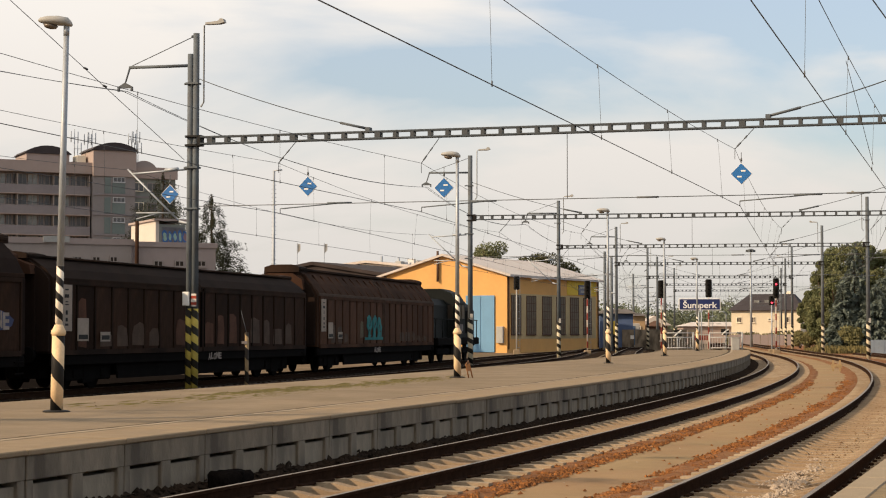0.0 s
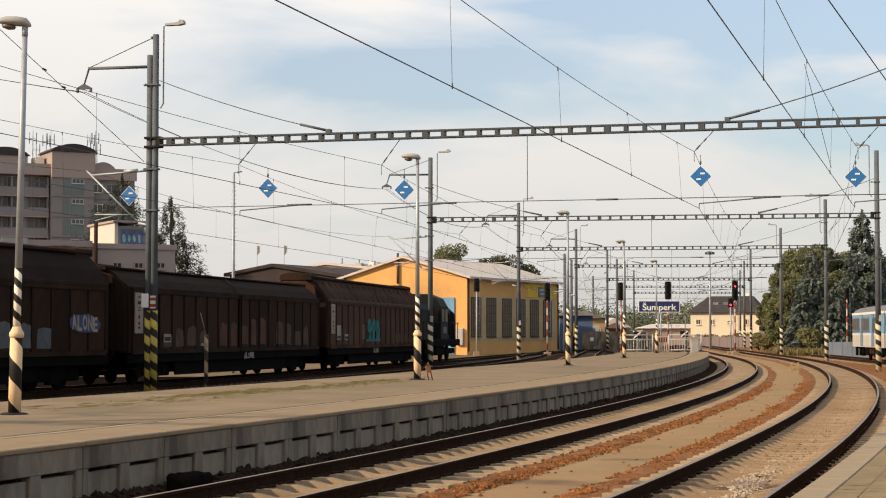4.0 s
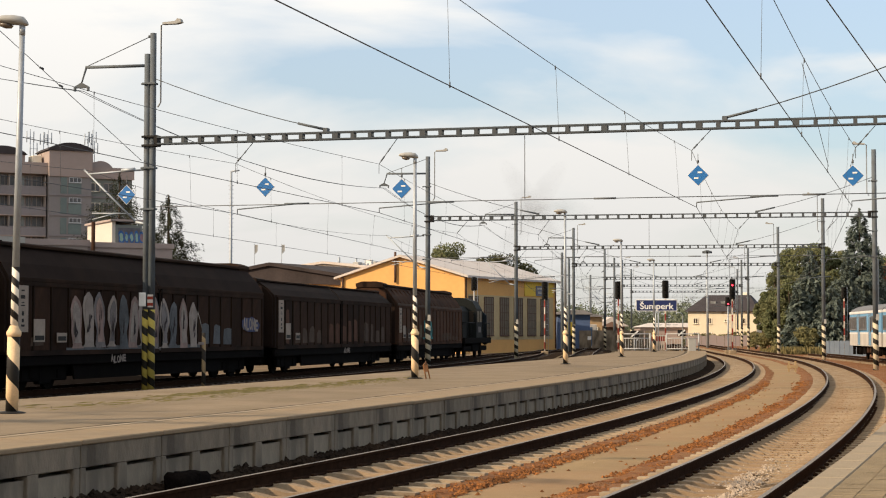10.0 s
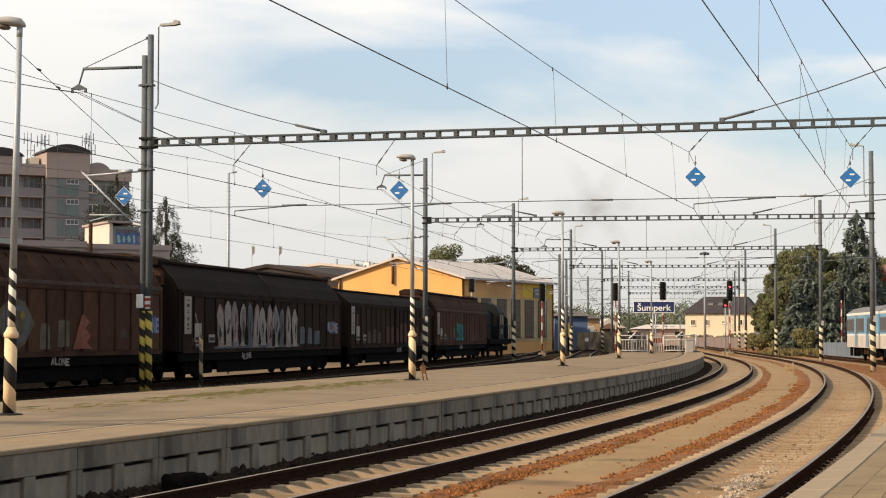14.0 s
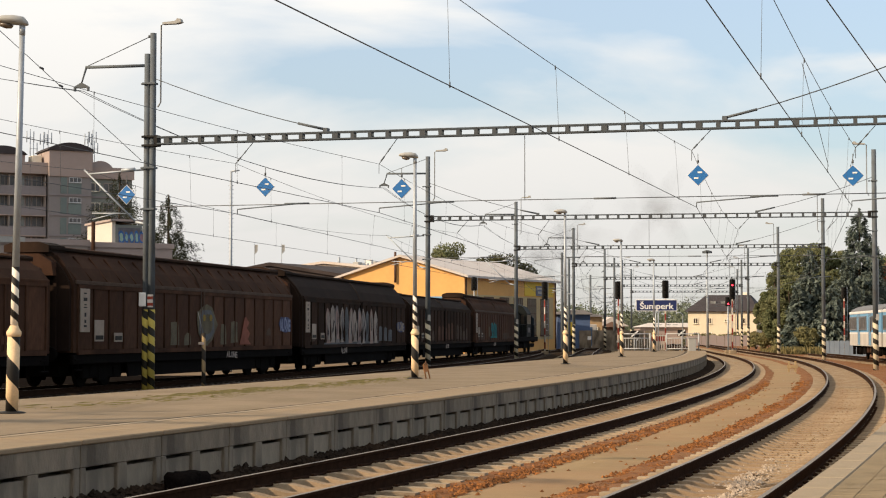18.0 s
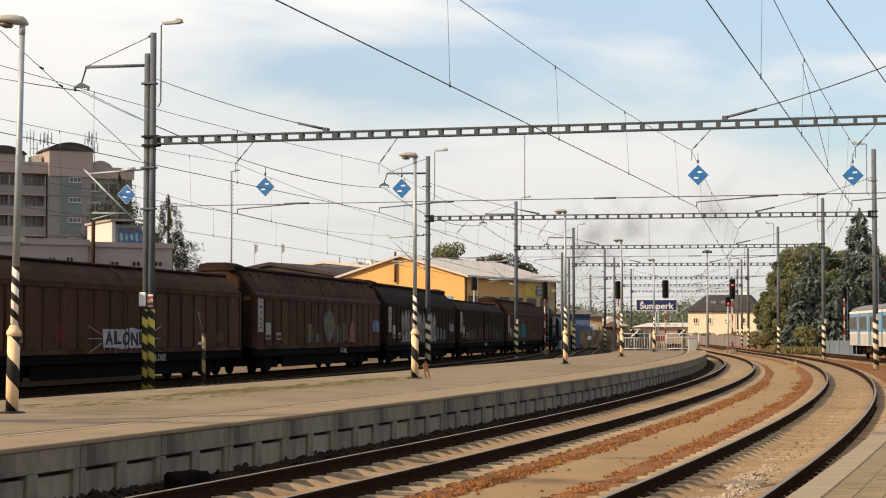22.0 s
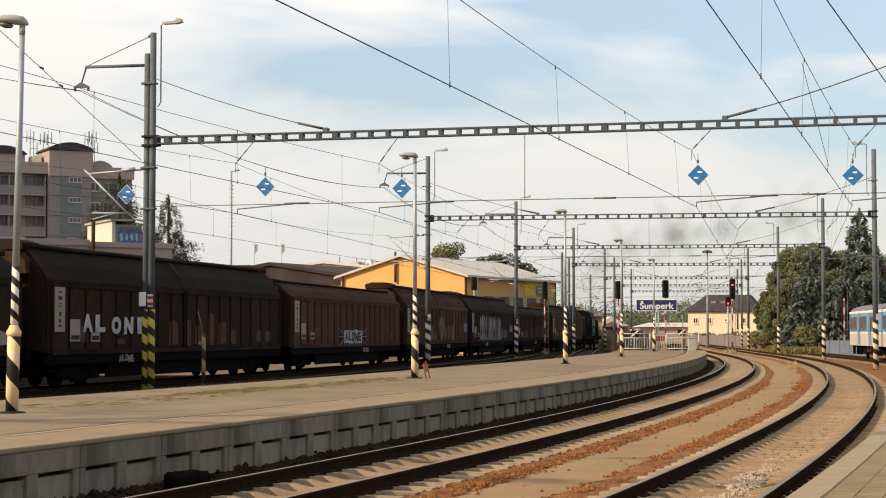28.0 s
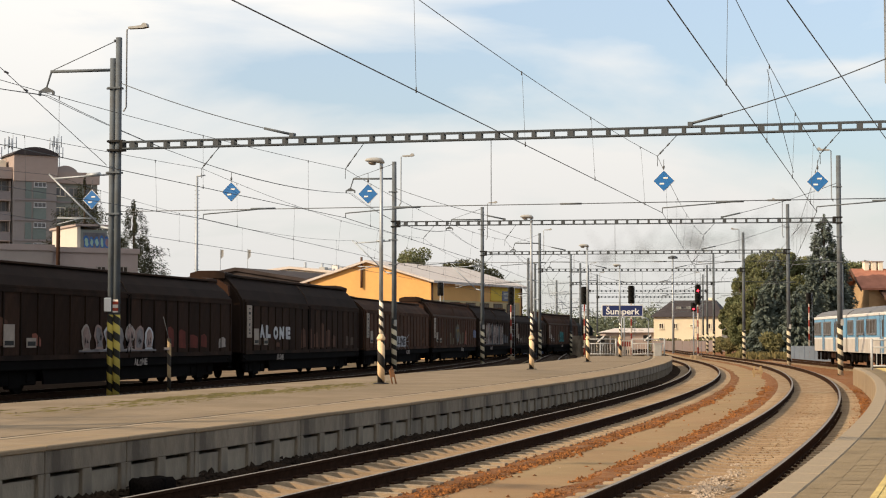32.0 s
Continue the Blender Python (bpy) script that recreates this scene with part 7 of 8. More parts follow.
RAILY = 116.6
kk = RAILY / 3200
railing((1102 - 784) * kk, (1150 - 784) * kk, RAILY)
railing((1179 - 784) * kk, (1236 - 784) * kk, RAILY)
part_ = thing("control_cabinet", pose((1222 - 784) * kk, RAILY - 0.5, PLAT_Z), "pale grey steel control cabinet by the railing", "cabinet")
part("case", box(B(), -0.24, 0.24, -0.2, 0.2, 0, 0.80, 0.02), M_GREYBOX, part_)
part("cap", box(B(), -0.27, 0.27, -0.23, 0.23, 0.80, 0.85, 0.01), M_GREYBOX, part_)
gate_ = thing("barred_gate", pose((1153 - 784) * kk, RAILY + 0.3, PLAT_Z), "rust-red and white banded crossing gate", "gate")
for i in range(6):
    part("slat", box(B(), 0.03 + i * 0.15, 0.12 + i * 0.15, -0.02, 0.02, 0.05, 1.05), M_STRIPE_RED, gate_)
part("bar", box(B(), 0, 0.92, -0.04, -0.02, 0.95, 1.03), M_GREYBOX, gate_)
for px_, py_ in ((1123, 590), (1206, 588)):
    x, z = (px_ - 784) * 124 / 3200, 1.65 + (590 - py_) * 124 / 3200
    ob = thing("crossing_disc", pose(x, 124, 0), "small black and white crossing target on a stake", "railway sign", "crossing targets")
    part("stake", tube(B(), (0, 0, -0.3), (0, 0, z), 0.025, 0.025, 6), M_GALV, ob)
    part("target", box(B(), -0.28, 0.28, -0.02, 0.02, z - 0.28, z + 0.15, 0.01), M_BLACK, ob)
    part("white_slash", box(B(), -0.30, 0.30, -0.05, -0.02, -0.05, 0.05, m=pose(0, 0, z - 0.05, 0, -40, 0)), M_WHITE, ob)
ob = thing("platform_drain_lamp", pose((1208 - 784) * kk, RAILY, PLAT_Z), "thin grey platform lamp with a curved arm", "street lamp")
part("pole", polytube(B(), ((0, 0, 0), (0, 0, 2.3), (-0.1, 0, 2.45), (-0.45, 0, 2.5)), 0.03, 6), M_GALV, ob)

# ---- right-hand side: railing, short posts ----
railing((1605 - 784) * 66 / 3200, (1650 - 784) * 66 / 3200, 66.0)


# ---- standing railcar ----
def railcar(m, groups, doors):
    root = thing("railcar", m, "sky-blue and white diesel railcar standing on a siding", "railcar", "cars of the standing railcar")
    L, Wd = 13.3, 1.5
    part("body", prism(B(), [(Wd, 1.66), (Wd, 2.86), (Wd - 0.03, 2.92), (-Wd + 0.03, 2.92), (-Wd, 2.86), (-Wd, 1.66)], 0, L), M_CARBLUE, root, "sky-blue upper body")
    part("lower_body", prism(B(), [(Wd + 0.004, 0.86), (Wd + 0.004, 1.66), (-Wd - 0.004, 1.66), (-Wd - 0.004, 0.86)], 0.0, L), M_CARWHITE, root, "off-white lower body")
    part("roof", prism(B(), [(Wd - 0.02, 2.92), (Wd - 0.12, 3.10), (Wd - 0.45, 3.30), (0.5, 3.42), (-0.5, 3.42), (-Wd + 0.45, 3.30), (-Wd + 0.12, 3.10), (-Wd + 0.02, 2.92)], -0.05, L + 0.05), M_CARROOF, root, "grey curved roof")
    for sy in (-1, 1):
        mm = pose(0, 0, 0) if sy < 0 else pose(L, 0, 0, 0, 0, 180)
        part("cantrail", box(B(), -0.02, L + 0.02, -Wd - 0.03, -Wd + 0.1, 2.84, 3.0, 0.02, m=mm), M_CARTRIM, root, "white cantrail")
        part("waist_band", box(B(), 0, L, -Wd - 0.012, -Wd, 1.60, 1.70, m=mm), M_CARTRIM, root, "white waist band")
        for x0, n in groups:
            for i in range(n):
                window_unit(root, mm @ pose(x0 + i * 1.02, -Wd - 0.012, 1.84), 0.92, 0.84, M_GLASS_DARK, M_CARROOF, 2, 1, False)
        for x in doors:
            leaf = part("door", box(B(), x - 0.42, x + 0.42, -Wd - 0.02, -Wd, 0.92, 2.82, m=mm), M_CARBLUE, root, "blue folding door")
            for dx in (-0.46, 0.0, 0.46):
                part("door_seam", box(B(), x + dx - 0.035, x + dx + 0.035, -Wd - 0.03, -Wd - 0.021, 0.9, 2.84, m=mm), M_CARROOF, leaf)
            part("door_pane", box(B(), x + 0.08, x + 0.36, -Wd - 0.03, -Wd - 0.021, 1.75, 2.6, m=mm), M_GLASS_DARK, leaf)
    for x in (2.7, L - 2.7):
        for yy in (-0.75, 0.75):
            part("wheel", tube(B(), (x, yy - 0.06, 0.42), (x, yy + 0.06, 0.42), 0.42, 0.42, 18), M_WHEEL, root)
        part("axle_frame", box(B(), x - 1.0, x + 1.0, -1.2, 1.2, 0.36, 0.70, 0.03), M_WAG_FRAME, root)
        for dx in (-0.7, 0.7):
            part("spring", lathe(B(), ((0.11, 0.3), (0.11, 0.8)), 8, at=(x + dx, -1.25, 0)), M_WAG_FRAME, root)
        part("step", box(B(), x - 1.9, x - 1.4, -1.42, -1.3, 0.3, 0.84), M_WAG_FRAME, root)
    for x0, x1 in ((4.4, 5.4), (5.9, 6.6), (7.2, 8.4), (8.8, 9.4)):
        part("underfloor_box", box(B(), x0, x1, -1.28, 1.25, 0.34 + 0.1 * (int(x0) % 2), 0.84, 0.04), M_WAG_RUSTROOF if int(x0) % 2 else M_WAG_FRAME, root)
    for x0 in (-0.25, L):
        part("buffer_beam", box(B(), x0, x0 + 0.25, -1.3, 1.3, 0.75, 1.1, 0.03), M_WAG_FRAME, root)
        for yy in (-0.87, 0.87):
            part("buffer", tube(B(), (x0 - 0.2, yy, 0.95), (x0 + 0.45, yy, 0.95), 0.13, 0.13, 10), M_WAG_FRAME, root)
    for xx in (-0.03, L + 0.005):
        for yy in (-0.95, 0.0, 0.95):
            part("end_window", box(B(), xx, xx + 0.025, yy - 0.38, yy + 0.38, 1.85, 2.7), M_GLASS_DARK, root)
    return root


M_CARTRIM = mat("chalk_white_trim", (0.60, 0.58, 0.55), 0.5, scale=2, vary=0.08)
ra = math.degrees(math.atan2(-1.0, -0.088))
for k, (groups, doors) in enumerate(((((0.75, 3), (5.0, 3), (10.3, 2)), (4.25, 8.9)), (((0.75, 2), (4.4, 2), (7.4, 3)), (3.4, 11.6)))):
    y0 = 117.4 - 13.9 * k
    railcar(Matrix.Translation(side_line(0, y0)) @ pose(0, 0, 0, 0, 0, ra), groups, doors)
# pale blue sheet fence behind the siding
sheet = thing("sheet_fence", pose(0, 0, 0), "pale blue corrugated sheet fence behind the siding", "fence", kind="structure")
for i in range(9):
    x = 31.6 + i * 0.42
    part("sheet", box(B(), x, x + 0.405, 150.0 + 0.02 * (i % 2), 150.05 + 0.02 * (i % 2), -0.34, 1.02), M_SHEET, sheet)



# ---- trees ----
M_SHRUB = leaves("yellow_green_shrub", (0.21, 0.195, 0.09), (0.27, 0.21, 0.11), 0.5)


def leaf_cloud(verts, faces, rr, centre, rad, n, size, squash=0.8):
    for _ in range(n):
        while True:
            d = Vector((rr.uniform(-1, 1), rr.uniform(-1, 1), rr.uniform(-1, 1)))
            if 0.25 < d.length < 1:
                break
        p = Vector(centre) + Vector((d.x * rad, d.y * rad, d.z * rad * squash))
        a = Vector((rr.gauss(0, 1), rr.gauss(0, 1), rr.gauss(0, 1))).normalized()
        c = a.cross(Vector((rr.gauss(0, 1), rr.gauss(0, 1), rr.gauss(0, 1)))).normalized()
        s_ = size * rr.uniform(0.6, 1.3)
        k = len(verts)
        verts += [p - a * s_, p + c * s_ * 0.55, p + a * s_, p - c * s_ * 0.55]
        faces.append((k, k + 1, k + 2, k + 3))


def finish_tree(root, trunk, verts, faces, leafm):
    part("trunk", trunk, M_BARK, root)
    me = bpy.data.meshes.new("crown")
    me.from_pydata(verts, [], faces)
    me.materials.append(leafm)
    ob = new("crown", me)
    ob.parent = root
    return root


def broadleaf(x, y, h, r, seed, leafm=None, label="broadleaved tree with an uneven olive-green crown", n=4600, size=0.22):
    rr = random.Random(seed)
    root = thing("tree", pose(x, y, -0.34), label, "tree", "trees around the yard")
    t = B()
    tube(t, (0, 0, 0), (rr.uniform(-.2, .2), 0, h * 0.5), 0.03 * h, 0.018 * h, 8)
    vs, fs = [], []
    nb = 24
    for i in range(nb):
        a = i * 2.4 + rr.uniform(-.4, .4)
        z = h * rr.uniform(0.3, 0.9)
        rad = r * (1.0 - 0.6 * abs(z / h - 0.5))
        e = Vector((math.cos(a) * rad * 0.6, math.sin(a) * rad * 0.6, z))
        tube(t, (0, 0, h * 0.3), e, 0.012 * h, 0.004 * h, 5)
        leaf_cloud(vs, fs, rr, e, r * rr.uniform(0.22, 0.42), n // nb, size)
    leaf_cloud(vs, fs, rr, (0, 0, h * 0.86), r * 0.45, n // nb, size)
    return finish_tree(root, t, vs, fs, leafm or M_LEAF)


def spruce(x, y, h, r, seed, label="blue-grey spruce with drooping shaggy branches", n=34, bare=0.05, dense=1.0, leafm=None, taper=0.72, fine=1.0):
    rr = random.Random(seed)
    root = thing("spruce", pose(x, y, -0.34), label, "tree", "conifers around the yard")
    t = B()
    tube(t, (0, 0, 0), (0, 0, h), 0.018 * h, 0.002 * h, 8)
    vs, fs = [], []
    for i in range(n):
        f = i / (n - 1)
        z = h * (bare + (0.97 - bare) * f)
        rad = r * (1 - f) ** taper * rr.uniform(0.85, 1.12) + 0.22
        nb = max(4, int(9 * (1 - f) + 4))
        for j in range(nb):
            a = j * 6.283 / nb + rr.uniform(-.5, .5)
            ln = rad * rr.uniform(0.62, 1.12)
            dz = rr.gauss(0, 0.5 * h / n) * (1.0 if fine == 1.0 else 0.55)
            for q in range(int((10 + 20 * ln / r) * dense)):
                u = rr.uniform(0.25, 1.0) ** 0.8
                w = 0.17 * ln * (1.1 - u * 0.5)
                px = math.cos(a) * ln * u + rr.gauss(0, w * 0.5)
                py = math.sin(a) * ln * u + rr.gauss(0, w * 0.5)
                pz = z + dz - ln * 0.42 * u + 0.12 * ln * u * u + rr.gauss(0, 0.016 * h)
                s_ = rr.uniform(0.14, 0.34) * (1 - 0.35 * f) * fine
                d = Vector((math.cos(a + rr.gauss(0, .6)), math.sin(a + rr.gauss(0, .6)), rr.uniform(-1.1, 0.2))).normalized()
                c = d.cross(Vector((rr.gauss(0, .5), rr.gauss(0, .5), 1))).normalized()
                p = Vector((px, py, min(pz, h)))
                k = len(vs)
                vs += [p - d * s_, p + c * s_ * 0.42, p + d * s_, p - c * s_ * 0.42]
                fs.append((k, k + 1, k + 2, k + 3))
    return finish_tree(root, t, vs, fs, leafm or M_NEEDLE)


spruce(at(297, 165), 165, zat(344, 165) + 0.3, 4.4, 1, n=22, dense=8.0, bare=0.3, leafm=M_DUSK_NEEDLE, taper=0.66, fine=0.55, label="dark green spruce with drooping tiers of needles")
spruce(at(210, 190), 190, zat(304, 190) + 0.3, 6.0, 2, n=20, dense=10.0, bare=0.35, leafm=M_DUSK_NEEDLE, taper=0.5, fine=0.55, label="dark green spruce with drooping tiers of needles")
broadleaf(at(787, 235), 235, zat(414, 235), 3.6, 3, size=0.16, leafm=M_LEAF, n=9000)
broadleaf(at(872, 240), 240, zat(442, 240), 4.0, 4, size=0.18, leafm=M_DARK_LEAF, n=11000)
broadleaf(at(903, 238), 238, zat(440, 238), 4.0, 5, size=0.18, leafm=M_DARK_LEAF, n=11000)
broadleaf(at(938, 245), 245, zat(466, 245), 2.8, 6, size=0.26, leafm=M_DARK_LEAF)
# grove on the right
for px_, y, top, r, kd in ((1352, 200, 520, 1.4, "b"), (1368, 196, 478, 1.7, "b"), (1386, 190, 442, 2.0, "b"), (1409, 188, 428, 2.4, "b"), (1434, 188, 418, 2.5, "b"), (1460, 190, 424, 2.5, "b"), (1484, 190, 431, 2.4, "b"),
                          (1376, 180, 520, 1.7, "b"), (1400, 178, 470, 2.0, "b"), (1462, 180, 470, 2.1, "b"), (1490, 180, 480, 2.1, "b"), (1572, 186, 445, 2.6, "b"), (1592, 190, 458, 2.6, "b"), (1640, 192, 470, 3.0, "b"),
                          (1434, 172, 444, 2.5, "s"), (1413, 170, 505, 1.9, "s"), (1470, 168, 505, 2.2, "s"), (1522, 174, 369, 2.7, "t"), (1500, 170, 455, 2.1, "s"), (1546, 176, 425, 2.5, "s")):
    if kd == "b":
        broadleaf(at(px_, y), y, zat(top, y) + 0.3, r, px_, n=10500, size=0.125, leafm=M_LEAF)
    else:
        spruce(at(px_, y), y, zat(top, y) + 0.3, r, px_, n=34, dense=4.2 if kd == "t" else 2.2, taper=0.46 if kd == "t" else 0.62)
# shrubs along the yard's edge
for px_, y, top, r in ((1338, 215, 582, 0.9), (1350, 200, 574, 1.0), (1366, 190, 566, 1.5), (1392, 176, 582, 1.2), (1412, 172, 579, 1.3), (1430, 168, 572, 1.4), (1446, 170, 578, 1.3), (1464, 172, 582, 1.2), (1226, 268, 592, 1.5), (1246, 270, 590, 1.6), (1268, 268, 589, 1.7), (1290, 270, 591, 1.6), (1310, 268, 588, 1.7), (1330, 266, 588, 1.6)):
    rr = random.Random(px_)
    root = thing("shrub", pose(at(px_, y), y, -0.34), "dense yellow-green shrub at the edge of the yard", "shrub", "shrubs at the yard edge")
    t = B()
    vs, fs = [], []
    h = zat(top, y) + 0.34
    for i in range(6):
        e = Vector((rr.uniform(-r, r) * 0.6, rr.uniform(-r, r) * 0.6, h * rr.uniform(0.3, 0.7)))
        tube(t, (0, 0, 0), e, 0.05, 0.02, 5)
        leaf_cloud(vs, fs, rr, e, r * 0.6, 420, 0.15, 0.8)
    finish_tree(root, t, vs, fs, M_SHRUB)
# far woods
vs, fs = [], []
rr = random.Random(77)
for i in range(330):
    x = rr.uniform(-160, 260)
    y = rr.uniform(520, 640)
    hh = rr.uniform(8, 14) * (1.0 if x > -20 else 0.7)
    leaf_cloud(vs, fs, rr, (x, y, hh * 0.42), hh * 0.62, 520, 0.42, 0.85)
me = bpy.data.meshes.new("far_woods")
me.from_pydata(vs, [], fs)
me.materials.append(M_FARWOOD)
tagged(new("far_woods", me), "hazy green woods behind the station throat", "woods", kind="stuff")
# pale precast fence before the cream house
fence = thing("garden_fence", pose(0, 0, 0), "low pale precast fence before the cream house", "fence", kind="structure")
for i in range(10):
    x = at(1214, 262) + i * 1.1
    part("fence_panel", box(B(), x, x + 1.06, 262.0 - i * 0.1, 262.1 - i * 0.1, -0.34, 1.25 + 0.1 * (i % 2)), M_PANEL_BEIGE, fence)
# tall weeds on the bank below the grove
vs, fs = [], []
for _ in range(9000):
    y = rr.uniform(160, 172)
    x = at(rr.uniform(1362, 1482), y)
    hh = rr.uniform(0.2, 0.9) * (1.0 if rr.random() < 0.3 else 0.6)
    a = rr.uniform(0, 6.28)
    k = len(vs)
    vs += [(x - 0.13 * math.cos(a), y - 0.13 * math.sin(a), -0.34), (x + 0.13 * math.cos(a), y + 0.13 * math.sin(a), -0.34), (x + rr.uniform(-.2, .2), y, -0.34 + hh)]
    fs.append((k, k + 1, k + 2))
me = bpy.data.meshes.new("tall_weeds")
me.from_pydata(vs, [], fs)
me.materials.append(M_GRASS)
tagged(new("tall_weeds", me), "tall yellow-green weeds below the grove", "weeds", kind="stuff")
# rough grass at the foot of the grove and along the far rails
vs, fs = [], []
for _ in range(6000):
    y = rr.uniform(165, 215)
    x = at(rr.uniform(1345, 1640), y)
    hh = rr.uniform(0.15, 0.5)
    a = rr.uniform(0, 6.28)
    k = len(vs)
    vs += [(x - 0.12 * math.cos(a), y - 0.12 * math.sin(a), -0.34), (x + 0.12 * math.cos(a), y + 0.12 * math.sin(a), -0.34), (x + rr.uniform(-.1, .1), y, -0.34 + hh)]
    fs.append((k, k + 1, k + 2))
vs = [v if not (26.5 < v[0] < 33.5 and v[1] < 140) else (v[0], v[1], -0.5) for v in vs]
me = bpy.data.meshes.new("rough_grass")
me.from_pydata(vs, [], fs)
me.materials.append(M_GRASS)
tagged(new("rough_grass", me), "rough dry grass at the edge of the yard", "grass", kind="stuff")

# ---- small things ----
def mast_light(x, y, h):
    root = thing("floodlight_mast", pose(x, y, -0.33), "tall slim floodlight mast with a ring of lamps", "floodlight")
    part("pole", lathe(B(), ((0.16, 0), (0.09, h)), 10), M_GALV, root)
    part("ring", lathe(B(), ((0.1, h - 0.25), (0.5, h - 0.12), (0.5, h - 0.02), (0.1, h + 0.1)), 12), M_MAST, root)
    for i in range(6):
        a = i * 1.047
        part("lamp", box(B(), -0.14, 0.14, -0.12, 0.12, -0.18, 0.08, m=pose(math.cos(a) * 0.45, math.sin(a) * 0.45, h - 0.12, 0, 0, math.degrees(a))), M_MAST, root)
    return root


mast_light(at(1252, 225), 225, zat(444, 225) + 0.3)
# slender lattice-like lamp mast behind the freight line
x, y = at(408, 92), 92
root = thing("yard_lamp", pose(x, y, -0.33), "slim grey yard lamp with climbing pegs", "street lamp")
hh = zat(303, y) + 0.33
part("pole", lathe(B(), ((0.09, 0), (0.06, hh)), 8), M_GALV, root)
b = B()
for i in range(30):
    z = hh * (0.35 + 0.62 * i / 30)
    tube(b, (-0.13, 0, z), (0.13, 0, z), 0.012, 0.012, 4)
part("pegs", b, M_GALV, root)["kind"] = "stuff"
part("arm", polytube(B(), ((0, 0, hh), (0.42, 0, hh + 0.05)), 0.04, 6), M_GALV, root)
# short banded post by the portal mast
root = thing("marker_post", pose(at(361, 54.5), 54.5, -0.3), "short tan and black marker post with a thin rod", "marker post")
part("post", lathe(B(), ((0.06, 0), (0.06, 1.95)), 10), striped("tan_black_bands", (0.26, 0.185, 0.10), (0.03, 0.025, 0.02), 0.7, 0.3), root)
part("cross_plate", box(B(), -0.15, 0.02, -0.08, -0.06, 1.6, 1.68), M_G_SILVER, root)
part("rod", tube(B(), (0, 0, 1.9), (-0.18, 0, 2.6), 0.008, 0.008, 5), M_MAST, root)
# orange folded brace at the second lamp
root = thing("folded_barrier", pose(-0.42, 45.5, PLAT_Z, 0, 0, 20), "small orange folded barrier leaning at the lamp foot", "barrier")
part("leg", polytube(B(), ((0, 0, 0.0), (-0.08, 0, 0.34), (-0.02, 0, 0.44), (0.03, 0, 0.3), (0.1, 0, 0.0)), 0.018, 6), mat("orange_lacquer", (0.30, 0.13, 0.045), 0.5, scale=5, vary=0.2), root)
part("board", box(B(), -0.06, 0.03, -0.02, 0.0, 0.18, 0.36), MATS["orange_lacquer"], root)
# black drum lying at the platform wall
p = line(1.38, 20.6)
root = thing("black_sack", pose(p.x, p.y, -0.2, 0, 0, 72), "black tarred sack lying at the platform wall", "sack")
sk = box(B(), -0.32, 0.32, -0.17, 0.16, 0, 0.25, 0.05)
bmesh.ops.subdivide_edges(sk, edges=sk.edges[:], cuts=2, use_grid_fill=True)
for v in sk.verts:
    v.co += Vector((0.03, 0.03, 0.025)) * noise.noise(v.co * 7.0)
part("sack", sk, M_NEAR_BLACK, root, smooth=True)
part("tie", box(B(), -0.05, 0.02, -0.178, 0.168, -0.005, 0.252, 0.02), M_WAG_FRAME, root)
# timber stake frame between the tracks
p = (at(1401, 87), 87.0)
root = thing("timber_marker", pose(p[0], p[1], -0.24), "low timber marker frame between the tracks", "marker post")
for dx in (-0.16, 0.16):
    part("stake", box(B(), dx - 0.04, dx + 0.04, -0.04, 0.04, 0, 0.55), mat("weathered_timber", (0.36, 0.25, 0.13), 0.9, scale=6, vary=0.25), root)
part("crosspiece", box(B(), -0.26, 0.26, -0.06, -0.03, 0.2, 0.36), MATS["weathered_timber"], root)
# flags of pale cloth on thin poles behind the sheds
for px_, top, w_ in ((450, 432, 9), (498, 432, 9)):
    y = 205
    root = thing("flag_pole", pose(at(px_, y), y, -0.33), "thin pole with a pale hanging flag", "flag", "flags behind the sheds")
    hh = zat(top, y) + 0.33
    part("pole", tube(B(), (0, 0, 0), (0, 0, hh), 0.05, 0.04, 6), M_GALV, root)
    b = B()
    for i in range(3):
        box(b, i * w_ * 0.013, (i + 1) * w_ * 0.013, -0.02 + 0.03 * (i % 2), 0.01 + 0.03 * (i % 2), hh - 1.15 + 0.14 * i, hh - 0.1)
    part("cloth", b, M_GREYBOX, root)
# spare rail lying inside track B
b = rail_mesh(-3.98, [15.5 + 0.5 * i for i in range(8)])
ob = tagged(new("spare_rail", mesh_of("spare_rail", b, [M_RAIL, M_SLEEPER])), "short spare rail lying inside the curved track", "rail")
ob.matrix_basis = pose(0, 0, -0.03)


# ---- exhaust smoke: thin drifting sheets ----
M_SMOKE = bpy.data.materials.new("thin_grey_smoke")
M_SMOKE.use_nodes = True
sn_, sl_ = M_SMOKE.node_tree.nodes, M_SMOKE.node_tree.links
sn_.clear()
s_out, s_mix, s_tr, s_df, s_co, s_mp, s_gr, s_nz, s_m1, s_m2 = (sn_.new("ShaderNode" + k) for k in ("OutputMaterial", "MixShader", "BsdfTransparent", "BsdfDiffuse", "TexCoord", "Mapping", "TexGradient", "TexNoise", "Math", "Math"))
s_df.inputs["Color"].default_value = (0.16, 0.16, 0.16, 1)
s_mp.inputs["Scale"].default_value = (0.24, 0.5, 1.04)
s_gr.gradient_type = "SPHERICAL"
s_nz.inputs["Scale"].default_value, s_nz.inputs["Detail"].default_value = 0.9, 3
sl_.new(s_co.outputs["Object"], s_mp.inputs["Vector"])
sl_.new(s_mp.outputs["Vector"], s_gr.inputs["Vector"])
sl_.new(s_co.outputs["Object"], s_nz.inputs["Vector"])
s_m1.operation = s_m2.operation = "MULTIPLY"
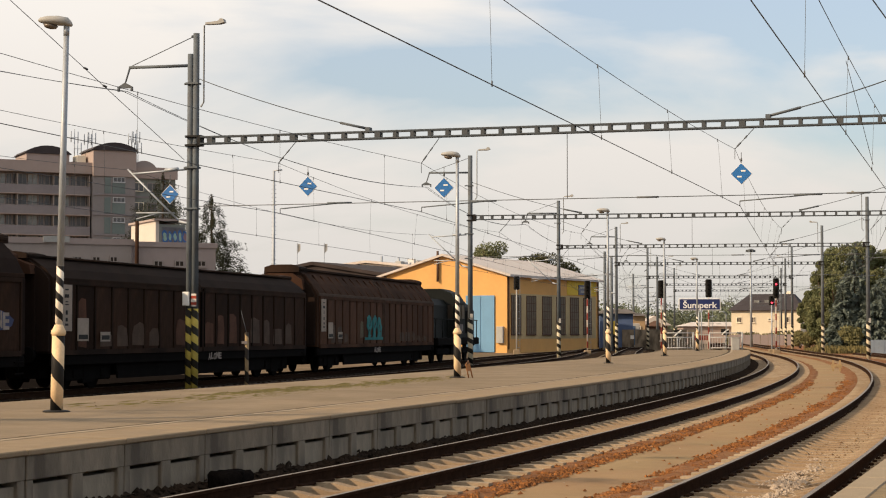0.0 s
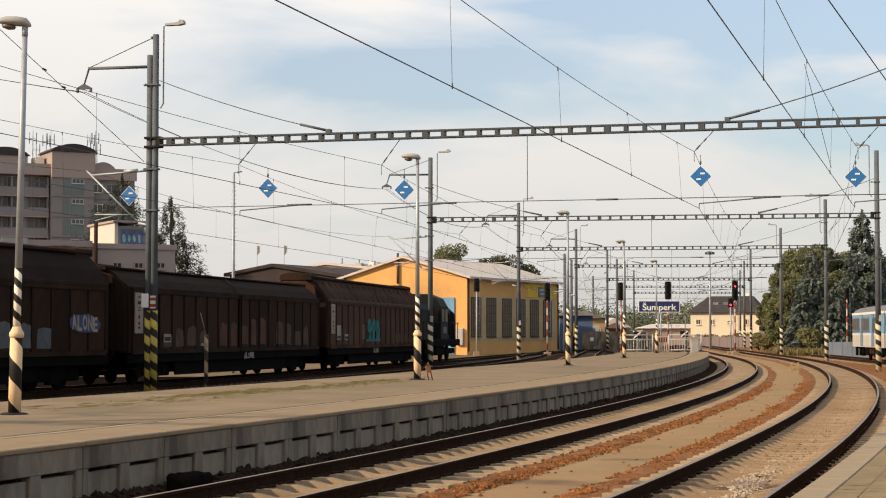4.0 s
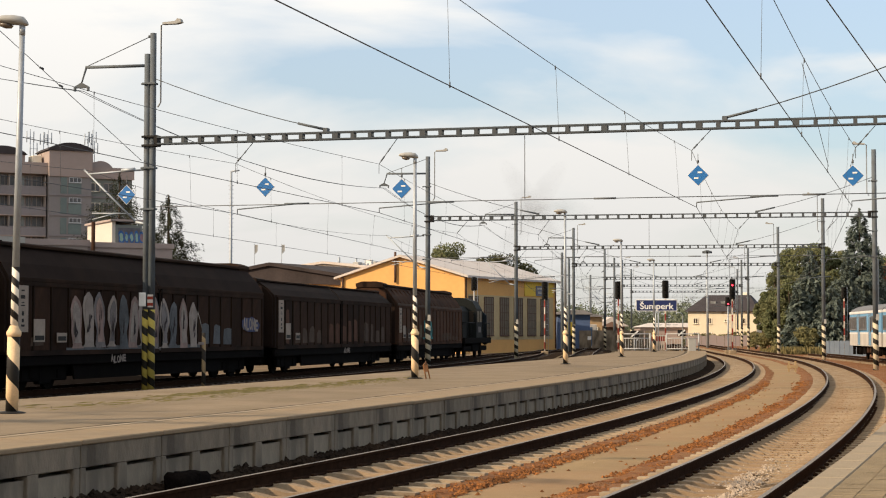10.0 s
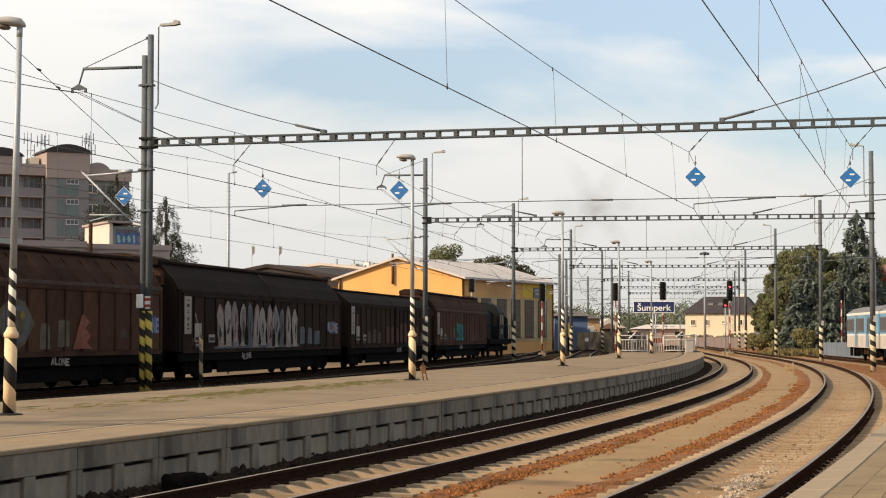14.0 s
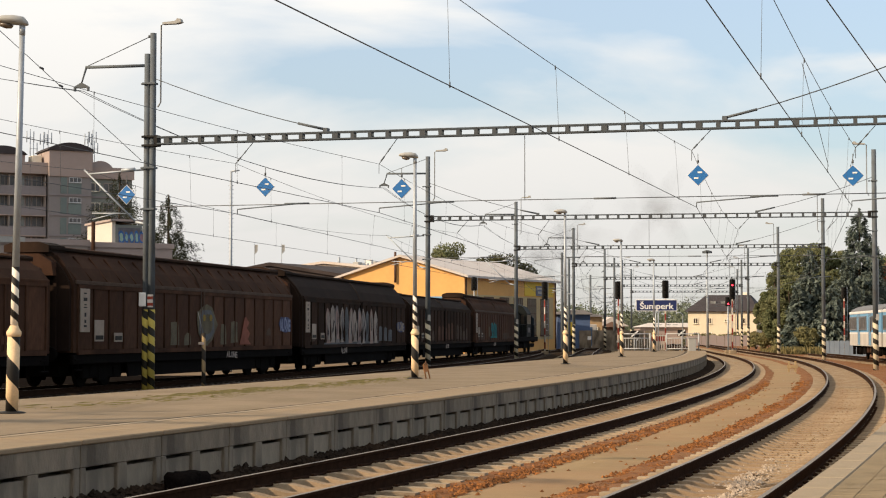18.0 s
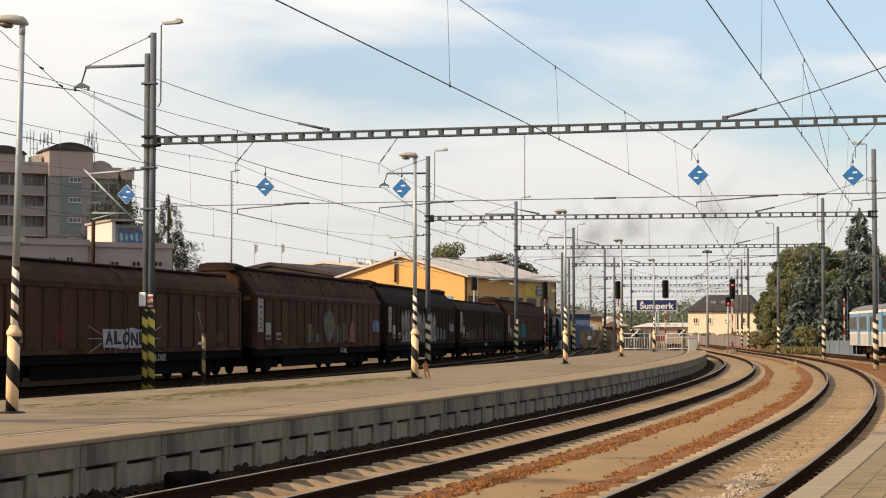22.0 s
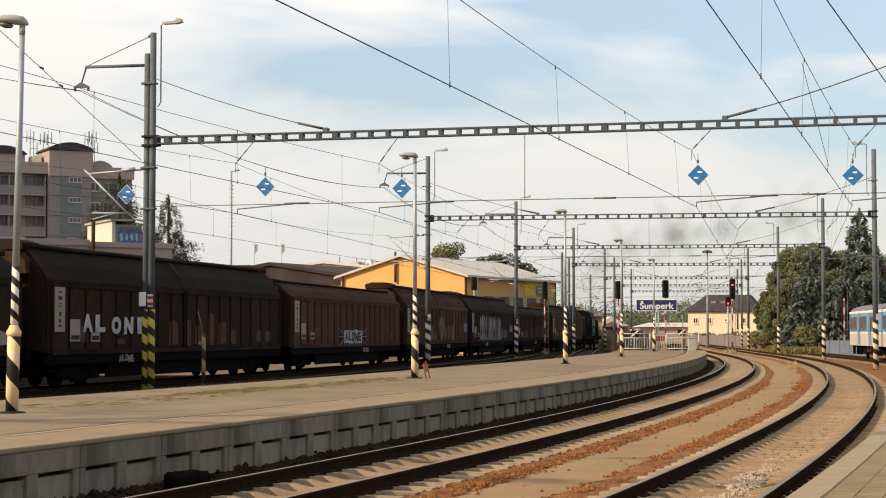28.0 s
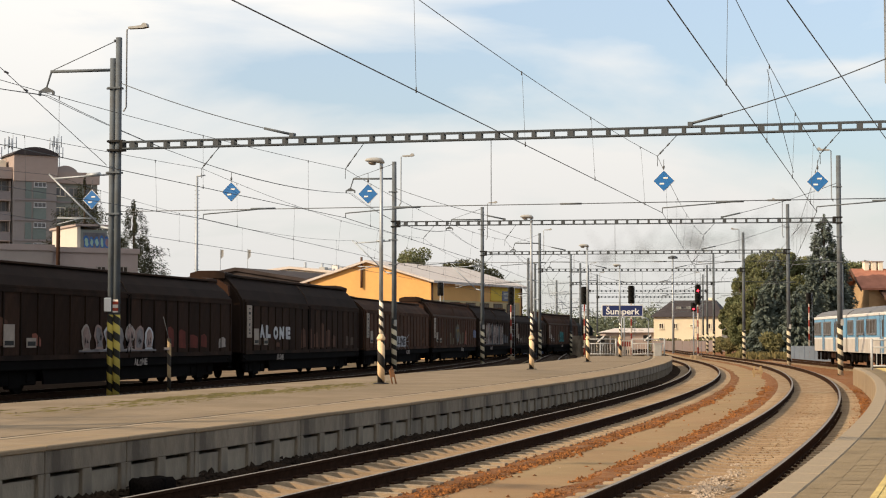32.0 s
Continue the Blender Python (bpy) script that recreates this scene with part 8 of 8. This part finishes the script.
sl_.new(s_gr.outputs["Fac"], s_m1.inputs[0])
sl_.new(s_nz.outputs["Fac"], s_m1.inputs[1])
sl_.new(s_m1.outputs[0], s_m2.inputs[0])
s_m2.inputs[1].default_value = 0.36
sl_.new(s_m2.outputs[0], s_mix.inputs["Fac"])
sl_.new(s_tr.outputs[0], s_mix.inputs[1])
sl_.new(s_df.outputs[0], s_mix.inputs[2])
sl_.new(s_mix.outputs[0], s_out.inputs["Surface"])
WISPS = []
BIRTHS = tuple(t + 0.25 * k for t in (3.2, 12.6, 14.6, 17.5, 20.5, 23.5) for k in range(3))
for i in range(len(BIRTHS)):
    rr = random.Random(300 + i)
    ph = rr.uniform(0, 6)
    vs, fs = [], []
    for a in range(13):
        for c in range(7):
            x, z = -4.3 + 8.6 * a / 12, -0.98 + 1.96 * c / 6
            vs.append((x, 0.28 * math.sin(1.3 * x + ph) + 0.2 * math.cos(2.1 * z + ph), z))
    for a in range(12):
        for c in range(6):
            k = a * 7 + c
            fs.append((k, k + 7, k + 8, k + 1))
    me = bpy.data.meshes.new("smoke_wisp")
    me.from_pydata(vs, [], fs)
    me.materials.append(M_SMOKE)
    for f in me.polygons:
        f.use_smooth = True
    WISPS.append(tagged(new("smoke_wisp", me), "thin grey wisp of diesel exhaust smoke", "smoke", "wisps of exhaust smoke", "stuff"))


# ---- how the train moves ----
def head_at(t):
    """Metres along the freight line of the gap between the locomotive's wagon and the next."""
    return 70.13 + 1.7125 * t + 0.05914 * t * t


def ride(centre, half):
    a, c = along_e(centre + half), along_e(centre - half)
    d = a - c
    p = (a + c) / 2
    return Matrix.Translation(p) @ Matrix.Rotation(math.atan2(d.y, d.x), 4, "Z")


def motions():
    times = [float(i) for i in range(33)]
    walk(LOCO, [(t, ride(head_at(t) + 23.0 + 6.8, 3.6)) for t in times])
    for i, w in enumerate(WISPS):
        born = BIRTHS[i]
        k = 0.85 + 0.3 * ((i // 3 * 0.618) % 1.0)
        rows = []
        for t in times:
            m = ride(head_at(min(t, born)) + 23.0 + 6.8, 3.6)
            age = max(0.0, t - born)
            drift = Vector((1.35 * age * k, 1.2 * age, 8.0 * (1 - math.exp(-age / 3.0))))
            rows.append((t, Matrix.Translation(Vector((0, 0, 2.35)) + drift) @ m @ pose(0, 0, 0, 0, (0, 56, -56)[i % 3] * min(1.0, age / 2.5), -min(70.0, 25.0 * age))))
        walk(w, rows)
    for i, w in enumerate(WAGONS):
        walk(w, [(t, ride(head_at(t) + 11.5 - 23.0 * i, 7.9)) for t in times])


motions()
